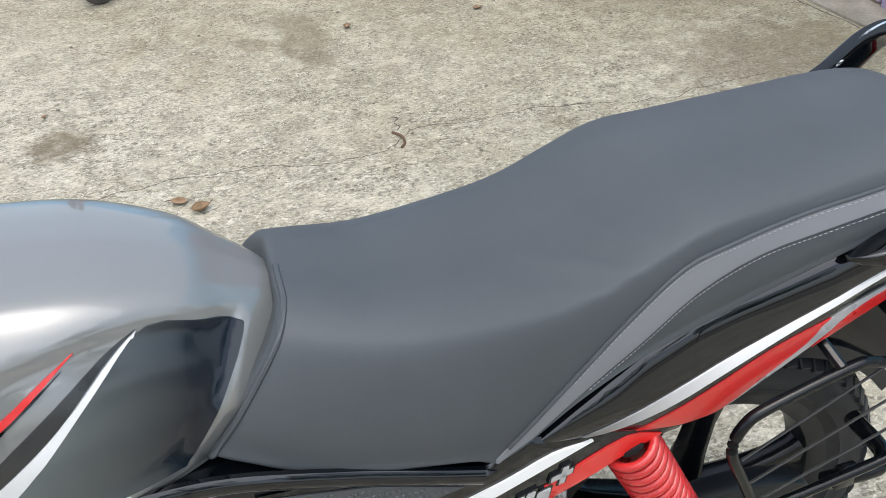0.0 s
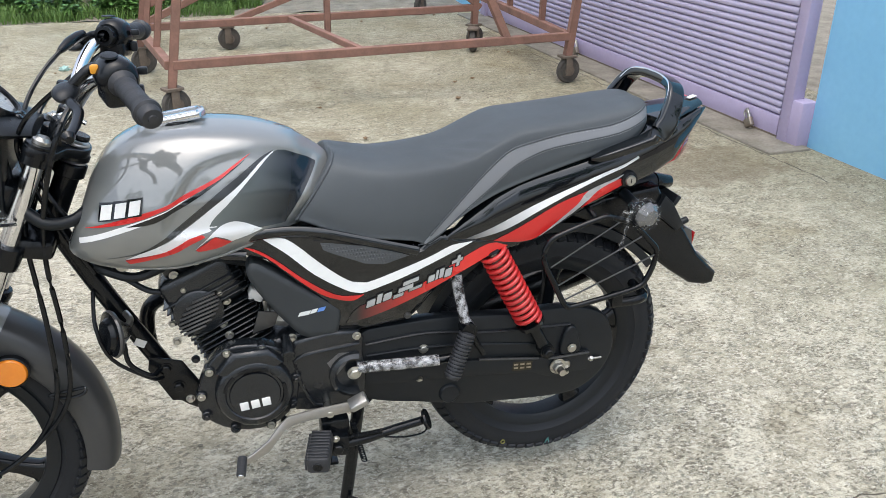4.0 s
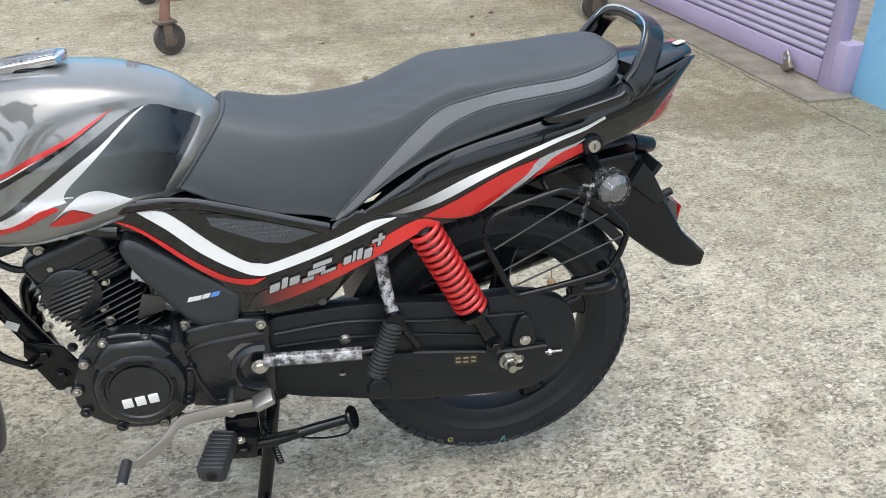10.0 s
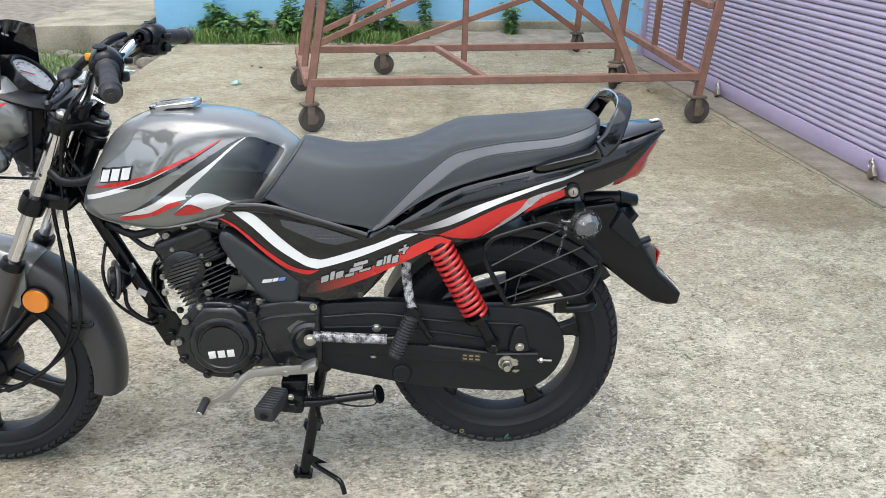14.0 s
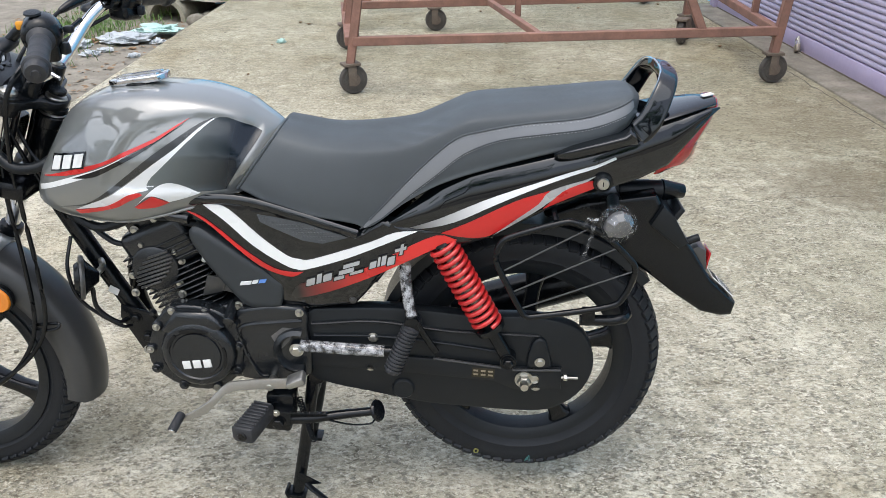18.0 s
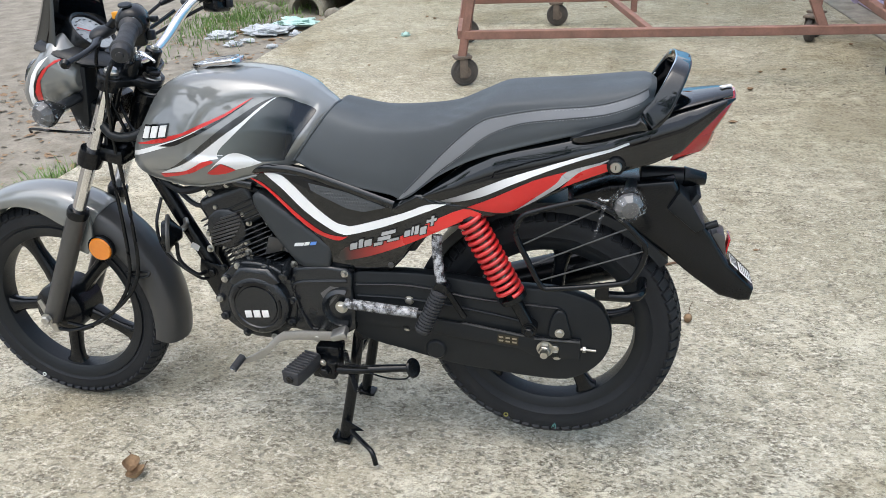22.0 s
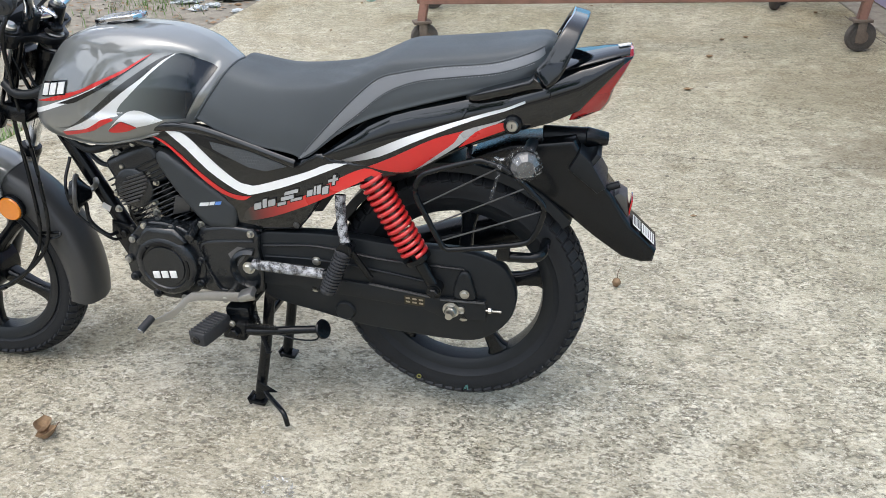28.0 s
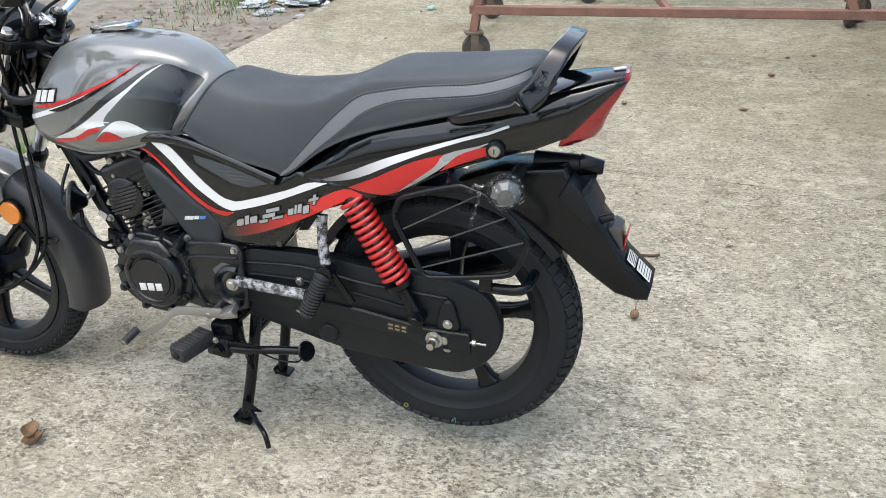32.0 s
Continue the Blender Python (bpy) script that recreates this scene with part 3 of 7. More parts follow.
def padlock(y, tilt):
    t = thing("padlock", "worn brass padlock on the shutter's bottom rail", "padlock", (wall_x(y) - 0.02, y, 0.055), "padlocks on the shutter")
    part("body", box(0.028, 0.055, 0.05, (-0.012, 0.0, -0.012), 0.006, (0, 0, 0)), LOCK, t)
    part("shackle", tube([(-0.012, -0.018, 0.01), (-0.012, -0.018, 0.045), (-0.012, 0.0, 0.06), (-0.012, 0.018, 0.045), (-0.012, 0.018, 0.01)], 0.005, 8, 4), STEEL, t)
    part("hasp", box(0.012, 0.022, 0.075, (0.004, 0.004, 0.035), 0.003), STEEL, t)
    t.rotation_euler = (radians(tilt), 0, 0)
    return t


padlock(2.21, -38)
padlock(4.197, -30)

bm = box(6.4, 0.3, 2.3, (0.35, 7.72, 0.95), 0.008)
tagged(part("wall_north", bm, BLUE_WALL), "sky-blue painted wall beyond the weedy strip", "wall", kind="structure")
tagged(part("wall_pilaster", box(0.62, 0.12, 2.3, (-2.52, 7.52, 0.95), 0.012), BLUE_WALL), "sky-blue wall pilaster", "wall", kind="structure")
tagged(part("plinth", box(5.1, 0.10, 0.16, (-0.2, 7.55, 0.05), 0.01), STEP_CONCRETE), "mossy grey plinth at the wall's foot", "plinth", kind="structure")
tagged(part("weed_strip", grid_sheet(-3.0, 2.2, 6.70, 7.6, 60, 14, lambda x, y: 0.0 + 0.03 * noise.noise((x * 3, y * 3, 0)) + 0.04 * (y - 6.7)), DIRT), "dark soil strip at the wall's foot", "ground", kind="structure")
step = part("raised_slab", slab([(-4.05, -0.25), (-4.05, 0.14), (-2.86, 0.16), (-2.86, -0.25)], 7.0, 15.0, 0.015), STEP_CONCRETE)
tagged(step, "raised concrete walkway slab with a mossy edge", "slab", kind="structure")


# ---- the trolley ----
def bar(a, b, s=0.042, flat=None):
    """A square steel tube between two points."""
    h, v = (s / 2, (flat or s) / 2)
    up = Vector((0, 1, 0)) if abs(Vector(b).z - Vector(a).z) > (Vector(b) - Vector(a)).xy.length else Vector((0, 0, 1))
    bm = sweep([a, b], [(-h, -v), (h, -v), (h, v), (-h, v)], up=up)
    bmesh.ops.bevel(bm, geom=bm.edges[:], offset=0.004, segments=1, affect="EDGES")
    return bm


def castor(at, turn, parent):
    c = part("castor", join_into(box(0.105, 0.085, 0.016, (0, 0, 0.178), 0.002), join_into(box(0.05, 0.006, 0.12, (0, 0.034, 0.115), 0.002), box(0.05, 0.006, 0.12, (0, -0.034, 0.115), 0.002))), CASTOR_STEEL, parent)
    c.matrix_parent_inverse = Matrix()
    c.matrix_basis = pose(*at, 0, 0, turn)
    w = part("wheel", lathe([(0.02, -0.024), (0.058, -0.024), (0.062, -0.02), (0.078, -0.02), (0.084, -0.012), (0.085, 0.0), (0.084, 0.012), (0.078, 0.02), (0.062, 0.02), (0.058, 0.024), (0.02, 0.024)], (0.012, 0, 0.085), (0, 1, 0), 28), CASTOR_RUBBER, c)
    part("hub", lathe([(0, -0.032), (0.02, -0.032), (0.024, -0.026), (0.05, -0.022), (0.05, 0.022), (0.024, 0.026), (0.02, 0.032), (0, 0.032)], (0.012, 0, 0.085), (0, 1, 0), 18), CASTOR_STEEL, c)
    return c


cart = thing("trolley", "rust-brown welded steel loading trolley on swivel castors", "trolley")
NL, NR, FL, FR = (-0.80, 3.30), (1.72, 3.47), (-0.99, 4.52), (1.50, 4.72)
for (x, y), turn in ((NL, 25), (NR, 8), (FL, 15), (FR, 30), ((1.44, 4.56), 60)):
    castor((x, y, 0), turn, cart)
zr = 0.31
part("rail", bar((NL[0] + 0.02, NL[1], zr), (NR[0], NR[1], zr), 0.05), RUST_PAINT, cart)
part("rail", bar((FL[0] + 0.02, FL[1], zr), (FR[0], FR[1], zr), 0.05), RUST_PAINT, cart)
part("rail", bar((NL[0], NL[1], zr), (FL[0], FL[1], zr), 0.05), RUST_PAINT, cart)
part("rail", bar((NR[0], NR[1], zr), (FR[0] + 0.25, FR[1] + 1.2, zr), 0.05), RUST_PAINT, cart)
part("cross_rail", bar((0.32, 3.38, zr), (0.05, 4.60, zr), 0.04), RUST_PAINT, cart)
for (x, y), (tx, ty) in ((NL, (0.17, 0.12)), (FL, (0.20, -0.05)), (NR, (0.13, 0.05)), (FR, (0.05, -0.03))):
    part("leg", bar((x, y, 0.18), (x + tx * 1.6, y + ty, 1.75), 0.05), RUST_PAINT, cart)
for k in (0.35, 0.7):
    x, y = NL[0] + (FL[0] - NL[0]) * k, NL[1] + (FL[1] - NL[1]) * k
    part("post", bar((x, y, zr), (x + 0.25, y + 0.08, 1.7), 0.04), RUST_PAINT, cart)
for x, y in ((0.22, 4.02), (1.735, 3.95), (1.75, 4.6)):
    part("post", bar((x, y, zr), (x + 0.03, y, 1.7), 0.04), RUST_PAINT, cart)
part("brace", bar((1.28, 3.45, zr), (0.88, 3.55, 1.2), 0.05), RUST_PAINT, cart)
part("brace", bar((1.55, 4.72, zr), (0.55, 4.70, 1.05), 0.045), RUST_PAINT, cart)
part("upper_rail", bar((1.75, 3.5, 0.75), (1.80, 4.9, 0.75), 0.04), RUST_PAINT, cart)

ramp = thing("loading_ramp", "rusty steel mesh ramp behind the trolley", "ramp")
for (x, y), turn in (((-0.37, 5.16), 10), ((1.50, 6.28), 40)):
    castor((x, y, 0), turn, ramp)
r0, r1 = Vector((-0.95, 5.25, 0.22)), Vector((1.6, 5.3, 1.35))
for dy in (0.0, 0.85):
    part("side_rail", bar(r0 + Vector((0, dy, 0)), r1 + Vector((0, dy, 0)), 0.05), RUST_PAINT, ramp)
for k in range(9):
    p = r0.lerp(r1, k / 8)
    part("rung", bar(p, p + Vector((0, 0.85, 0)), 0.035), RUST_PAINT, ramp)
part("strut", bar((-0.37, 5.16, 0.20), (1.2, 5.16, 0.75), 0.045), RUST_PAINT, ramp)
part("strut", bar((1.50, 6.28, 0.20), (0.4, 6.2, 0.95), 0.05), RUST_PAINT, ramp)
part("strut", bar((1.50, 6.28, 0.20), (1.55, 6.2, 1.5), 0.05), RUST_PAINT, ramp)

# ---- the motorcycle: x runs to its rear, y to its right ----
bike = thing("motorcycle", "grey and black commuter motorcycle with red stripes, on its centre stand", "motorcycle", (0, -0.010, 0))
bike.rotation_euler = (radians(-1.8), 0, radians(-1.4))
RW, FW = Vector((0.0, 0, 0.332)), Vector((-1.280, 0, 0.284))

# outlines of the bodywork in x and z
TANK = [  # x top, x bottom, z top, z bottom, half width, height of it, foot width, crown width
    (-0.921, -0.964, 0.802, 0.721, 0.06, 0.751, 0.04, 0.032),
    (-0.909, -0.957, 0.838, 0.707, 0.092, 0.76, 0.07, 0.048),
    (-0.873, -0.915, 0.884, 0.688, 0.124, 0.76, 0.09, 0.067),
    (-0.817, -0.852, 0.911, 0.676, 0.142, 0.777, 0.1, 0.08),
    (-0.744, -0.779, 0.92, 0.673, 0.15, 0.784, 0.11, 0.088),
    (-0.671, -0.707, 0.917, 0.685, 0.148, 0.79, 0.11, 0.09),
    (-0.609, -0.655, 0.908, 0.698, 0.138, 0.794, 0.105, 0.086),
    (-0.547, -0.609, 0.888, 0.709, 0.122, 0.784, 0.1, 0.074),
    (-0.512, -0.587, 0.866, 0.717, 0.112, 0.782, 0.096, 0.064),
    (-0.484, -0.564, 0.846, 0.723, 0.1, 0.773, 0.09, 0.056),
    (-0.458, -0.538, 0.82, 0.727, 0.085, 0.765, 0.08, 0.048),
]
SEAT = [  # x top, x bottom, z top, z bottom, crown half width, half width, foot half width
    (-0.48, -0.566, 0.829, 0.745, 0.058, 0.082, 0.08),
    (-0.472, -0.556, 0.845, 0.737, 0.077, 0.098, 0.094),
    (-0.446, -0.53, 0.84, 0.728, 0.087, 0.11, 0.105),
    (-0.375, -0.458, 0.825, 0.698, 0.101, 0.122, 0.116),
    (-0.289, -0.336, 0.826, 0.678, 0.114, 0.132, 0.125),
    (-0.218, -0.299, 0.835, 0.671, 0.122, 0.132, 0.126),
    (-0.156, -0.227, 0.86, 0.722, 0.124, 0.13, 0.126),
    (-0.106, -0.16, 0.88, 0.757, 0.122, 0.128, 0.124),
    (-0.045, -0.077, 0.886, 0.783, 0.118, 0.125, 0.12),
    (0.057, 0.04, 0.894, 0.812, 0.112, 0.12, 0.114),
    (0.138, 0.124, 0.903, 0.826, 0.102, 0.112, 0.104),
    (0.183, 0.172, 0.907, 0.849, 0.083, 0.092, 0.084),
    (0.202, 0.194, 0.899, 0.863, 0.053, 0.06, 0.05),
]
BAND_TOP = [(-0.32, 0.664), (-0.236, 0.752), (-0.184, 0.803), (-0.134, 0.842), (-0.087, 0.855), (-0.01, 0.867), (0.088, 0.875), (0.149, 0.889), (0.185, 0.901)]
BAND_LOW = [(0.188, 0.887), (0.17, 0.877), (0.105, 0.859), (0.017, 0.849), (-0.058, 0.839), (-0.121, 0.815), (-0.17, 0.777), (-0.222, 0.736), (-0.275, 0.691)]
SIDE = [(-0.696, 0.686), (-0.674, 0.708), (-0.632, 0.72), (-0.569, 0.723), (-0.511, 0.714), (-0.44, 0.692), (-0.323, 0.657), (-0.277, 0.684), (-0.212, 0.668), (-0.114, 0.669), (-0.106, 0.642), (-0.141, 0.633), (-0.212, 0.607), (-0.271, 0.58), (-0.315, 0.523), (-0.34, 0.495), (-0.418, 0.487), (-0.483, 0.487), (-0.495, 0.502), (-0.492, 0.539), (-0.505, 0.558), (-0.615, 0.666), (-0.652, 0.678)]
CASE_OUT = [(-0.763, 0.329), (-0.75, 0.378), (-0.712, 0.43), (-0.651, 0.47), (-0.569, 0.491), (-0.441, 0.496), (-0.434, 0.338), (-0.504, 0.317), (-0.647, 0.304), (-0.729, 0.305)]
CHAIN_OUT = [(-0.446, 0.322), (-0.456, 0.389), (-0.445, 0.471), (-0.364, 0.483), (-0.256, 0.484), (-0.119, 0.47), (-0.042, 0.468), (0.033, 0.465), (0.107, 0.441), (0.136, 0.396), (0.143, 0.348), (0.125, 0.297), (0.082, 0.256), (0.021, 0.239), (-0.129, 0.248), (-0.22, 0.258), (-0.328, 0.283), (-0.393, 0.297)]
GUARD_OUT = [(0.036, 0.662), (0.117, 0.695), (0.25, 0.709), (0.266, 0.678), (0.333, 0.59), (0.373, 0.527), (0.429, 0.474), (0.424, 0.447), (0.401, 0.444), (0.359, 0.454), (0.301, 0.495), (0.241, 0.544), (0.14, 0.614)]
RED_A = [(-0.922, 0.766), (-0.837, 0.79), (-0.786, 0.803), (-0.748, 0.819), (-0.722, 0.829), (-0.686, 0.844), (-0.653, 0.862), (-0.626, 0.875), (-0.653, 0.858), (-0.686, 0.838), (-0.72, 0.823), (-0.757, 0.807), (-0.786, 0.797), (-0.839, 0.779)]
WHITE_B = [(-0.937, 0.745), (-0.839, 0.777), (-0.786, 0.794), (-0.73, 0.819), (-0.787, 0.788), (-0.814, 0.775), (-0.937, 0.735)]
BLACK_B = [(-0.851, 0.77), (-0.787, 0.792), (-0.72, 0.821), (-0.636, 0.866), (-0.72, 0.815), (-0.783, 0.784), (-0.814, 0.773)]
DARK_C = [(-0.895, 0.706), (-0.837, 0.718), (-0.789, 0.745), (-0.741, 0.78), (-0.694, 0.814), (-0.651, 0.841), (-0.611, 0.864), (-0.583, 0.873), (-0.611, 0.858), (-0.65, 0.827), (-0.694, 0.798), (-0.744, 0.764), (-0.786, 0.738), (-0.831, 0.717)]
WHITE_D = [(-0.862, 0.704), (-0.832, 0.717), (-0.786, 0.736), (-0.744, 0.762), (-0.694, 0.797), (-0.65, 0.826), (-0.61, 0.857), (-0.583, 0.872), (-0.594, 0.858), (-0.633, 0.826), (-0.668, 0.801), (-0.687, 0.781), (-0.688, 0.772), (-0.679, 0.762), (-0.71, 0.748), (-0.734, 0.743), (-0.765, 0.725), (-0.802, 0.714)]
SILVER_E = [(-0.74, 0.715), (-0.702, 0.748), (-0.68, 0.759), (-0.657, 0.757), (-0.618, 0.736), (-0.646, 0.728), (-0.675, 0.722), (-0.687, 0.731), (-0.704, 0.737), (-0.718, 0.732)]
RED_F = [(-0.863, 0.702), (-0.803, 0.713), (-0.77, 0.727), (-0.749, 0.739), (-0.727, 0.743), (-0.721, 0.739), (-0.752, 0.725), (-0.773, 0.714), (-0.805, 0.705), (-0.856, 0.694)]
RED_G = [(-0.74, 0.714), (-0.704, 0.736), (-0.675, 0.721), (-0.701, 0.712), (-0.732, 0.71)]
KNEE = [(-0.706, 0.766), (-0.708, 0.748), (-0.665, 0.742), (-0.582, 0.737), (-0.570, 0.744), (-0.538, 0.790), (-0.507, 0.833), (-0.511, 0.842), (-0.535, 0.856), (-0.575, 0.872), (-0.612, 0.850), (-0.672, 0.797)]
SCOOP = [(-0.781, 0.798), (-0.755, 0.84), (-0.728, 0.868), (-0.676, 0.884), (-0.615, 0.889), (-0.573, 0.884), (-0.530, 0.868), (-0.498, 0.838), (-0.562, 0.745), (-0.572, 0.729), (-0.66, 0.735), (-0.787, 0.74), (-0.796, 0.765)]
BADGE = [(-0.889, 0.81), (-0.816, 0.826), (-0.818, 0.796), (-0.897, 0.781)]
SIDE_WHITE = [(-0.619, 0.711), (-0.587, 0.711), (-0.562, 0.697), (-0.514, 0.65), (-0.465, 0.61), (-0.439, 0.602), (-0.412, 0.603), (-0.305, 0.638), (-0.252, 0.66), (-0.21, 0.663), (-0.306, 0.622), (-0.36, 0.601), (-0.427, 0.581), (-0.447, 0.581), (-0.472, 0.591), (-0.529, 0.63), (-0.577, 0.677)]
SIDE_RED = [(-0.659, 0.698), (-0.628, 0.687), (-0.592, 0.66), (-0.549, 0.621), (-0.493, 0.582), (-0.454, 0.574), (-0.434, 0.575), (-0.454, 0.565), (-0.478, 0.567), (-0.519, 0.585), (-0.568, 0.628), (-0.616, 0.673)]
SIDE_RED_LOW = [(-0.471, 0.507), (-0.442, 0.548), (-0.361, 0.566), (-0.294, 0.593), (-0.24, 0.624), (-0.173, 0.655), (-0.134, 0.646), (-0.18, 0.626), (-0.24, 0.595), (-0.308, 0.561), (-0.39, 0.528)]
VENT = [(-0.514, 0.695), (-0.509, 0.68), (-0.487, 0.669), (-0.43, 0.643), (-0.391, 0.637), (-0.358, 0.646), (-0.342, 0.65), (-0.357, 0.656), (-0.421, 0.676), (-0.485, 0.690)]
VENT_RIM = [(-0.526, 0.7), (-0.515, 0.675), (-0.462, 0.65), (-0.411, 0.630), (-0.378, 0.633), (-0.338, 0.648), (-0.308, 0.657), (-0.33, 0.662), (-0.408, 0.682), (-0.485, 0.698)]
TAIL_WHITE = [(-0.222, 0.671), (-0.168, 0.69), (-0.085, 0.726), (-0.005, 0.754), (0.072, 0.779), (0.119, 0.792), (0.155, 0.805), (0.157, 0.801), (0.118, 0.786), (0.072, 0.772), (0.014, 0.751), (-0.066, 0.717), (-0.138, 0.684), (-0.201, 0.669)]
TAIL_RED_A = [(-0.164, 0.66), (-0.108, 0.685), (-0.026, 0.725), (0.038, 0.745), (0.017, 0.719), (-0.029, 0.684), (-0.065, 0.659), (-0.091, 0.651), (-0.132, 0.653)]
TAIL_GREY = [(0.038, 0.745), (0.1, 0.764), (0.129, 0.775), (0.071, 0.743), (0.047, 0.73), (0.017, 0.707), (-0.029, 0.677), (-0.065, 0.657), (-0.029, 0.684), (0.017, 0.719)]
TAIL_RED_B = [(0.026, 0.709), (0.061, 0.743), (0.099, 0.759), (0.118, 0.763), (0.118, 0.747), (0.07, 0.728)]
LOGO_A, SCREW = (-0.431, 0.543), (-0.343, 0.507)
AIR_OUT = [(-0.655, 0.648), (-0.652, 0.658), (-0.640, 0.663), (-0.614, 0.648), (-0.540, 0.592), (-0.485, 0.550), (-0.479, 0.538), (-0.487, 0.496), (-0.499, 0.488), (-0.548, 0.488), (-0.578, 0.513), (-0.624, 0.578), (-0.651, 0.627)]


def wheel(name, centre, R, w, phase, label):
    """A cast five-spoke wheel with its tyre."""
    h = part(name, lathe([(0, -0.060), (0.022, -0.060), (0.030, -0.055), (0.036, -0.045), (0.036, 0.045), (0.030, 0.055), (0, 0.06)], centre, (0, 1, 0), 28), SATIN_BLACK, bike, label)
    r = 0.216
    part("rim", lathe([(r - 0.022, -0.024), (r - 0.012, -0.031), (r + 0.006, -0.034), (r + 0.008, -0.028), (r - 0.004, -0.024), (r - 0.016, -0.012), (r - 0.016, 0.012), (r - 0.004, 0.024), (r + 0.008, 0.028), (r + 0.006, 0.034), (r - 0.012, 0.031), (r - 0.022, 0.024), (r - 0.026, 0.0)], centre, (0, 1, 0), 80, True), MATT_BLACK, h)
    for i in range(5):
        a = radians(72 * i + phase)
        d, s = Vector((math.cos(a), 0, math.sin(a))), Vector((-math.sin(a), 0, math.cos(a)))
        rings = []
        for q, ww, tt in ((0.030, 0.030, 0.030), (0.06, 0.024, 0.024), (0.10, 0.019, 0.019), (0.15, 0.018, 0.016), (0.18, 0.024, 0.016), (0.200, 0.042, 0.02)):
            c = centre + d * q
            rings.append([c + s * ww * 0.85 * (abs(math.cos(t)) ** 0.6) * (1 if math.cos(t) > 0 else -1) + Vector((0, tt * (abs(math.sin(t)) ** 0.6) * (1 if math.sin(t) > 0 else -1), 0)) for t in [2 * math.pi * k / 16 for k in range(16)]])
        part("spoke", loft(rings), SATIN_BLACK, h)
    ro = R - 0.0025
    prof = [(r - 0.004, -w * 0.72), (r + 0.008, -w * 0.80), (r + 0.016, -w * 0.95), (r + 0.019, -w * 0.93), (r + 0.030, -w), (ro - 0.028, -w * 0.99), (ro - 0.015, -w * 0.88), (ro - 0.005, -w * 0.5), (ro, 0), (ro - 0.005, w * 0.5), (ro - 0.015, w * 0.88), (ro - 0.028, w * 0.99), (r + 0.030, w), (r + 0.008, w * 0.80), (r - 0.004, w * 0.72)]
    t = part("tyre", lathe(prof, centre, (0, 1, 0), 112), RUBBER, h, "new black tyre with a block tread")
    # tread blocks and the fine rubber whiskers of a new tyre
    bm = bmesh.new()
    N = 70
    for i in range(N):
        a = 2 * math.pi * i / N
        for yy, rr, tilt, sy, sx, yaw, off in ((-w * 0.78, ro - 0.0148, 44, 0.024, 0.0200, 10, 0), (-w * 0.40, ro - 0.0056, 18, 0.0165, 0.0205, 22, 0.35), (0.0, ro - 0.0028, 0, 0.0150, 0.0210, -14, 0.0), (w * 0.40, ro - 0.0056, -18, 0.0165, 0.0205, -22, 0.35), (w * 0.78, ro - 0.0148, -44, 0.024, 0.0200, -10, 0)):
            bl = box(sx, sy, 0.011, (0, 0, 0), 0.0016, seg=1)
            m = Matrix.Translation(centre) @ Matrix.Rotation(-(a + off * 2 * math.pi / N), 4, "Y") @ Matrix.Translation((0, yy, rr)) @ Matrix.Rotation(radians(tilt), 4, "X") @ Matrix.Rotation(radians(yaw), 4, "Z")
            bmesh.ops.transform(bl, matrix=m, verts=bl.verts)
            join_into(bm, bl)
    tagged(part("tread", bm, RUBBER, t, smooth=False), kind="stuff")
    return h


rear_wheel = wheel("rear_wheel", RW, 0.294, 0.044, 10, "black cast five-spoke rear wheel")
front_wheel = wheel("front_wheel", FW, 0.284, 0.038, 45, "black cast five-spoke front wheel")
for wh, c, ang, rr, yy, mat in ((rear_wheel, RW, -86, 0.262, -0.0455, GREEN_MARK), (rear_wheel, RW, -112, 0.262, -0.0455, YELLOW_MARK), (front_wheel, FW, -118, 0.256, -0.0395, LABEL)):
    p = c + Vector((math.cos(radians(ang)), 0, math.sin(radians(ang)))) * rr
    if mat is GREEN_MARK:
        for q, z in (((-0.007, 0.010), (-0.007, -0.008)), ((0.001, 0.008), (-0.009, 0.009)), ((0.008, 0.0), (-0.008, -0.008))):
            part("chalk_mark", box(0.0014, 0.001, 0.013, (p.x + q[0] * 0.5, yy, p.z + z[1] * 0.2), 0, (0, q[1] * 2200, 0)), mat, wh)
    else:
        part("paint_dot", lathe([(0.003, -0.0005), (0.006, -0.001), (0.006, 0.001)], (p.x, yy, p.z), (0, 1, 0), 16), mat, wh)

# ---- fuel tank ----
def ring_of(half, xt, xb, zt, zb, n):
    line = smooth_line([(0, y, z) for y, z in half], n)
    pts = [Vector((xt + (xb - xt) * max(0, min(1, (zt - p.z) / (zt - zb + 1e-6))), p.y, p.z)) for p in line]
    return [Vector((p.x, -p.y, p.z)) for p in pts] + pts[::-1][:-1]


def tank_ring(s):
    xt, xb, zt, zb, w, zm, wb, wt = s
    half = [(0, zt), (wt * 0.6, zt - 0.004), (wt, zt - 0.015), (wt + (w - wt) * 0.60, zt - 0.015 - (zt - zm) * 0.32), (w * 0.975, zm + (zt - zm) * 0.20), (w, zm), (w * 0.985, zm - (zm - zb) * 0.4), (wb + (w - wb) * 0.55, zb + (zm - zb) * 0.16), (wb, zb), (wb * 0.4, zb - 0.002)]
    return ring_of(half, xt, xb, zt, zb, 6)


def inside(x, z, outline):
    odd = False
    for i in range(len(outline)):
        (ax, az), (bx, bz) = outline[i - 1], outline[i]
        if (az > z) != (bz > z) and x < ax + (z - az) * (bx - ax) / (bz - az):
            odd = not odd
    return odd


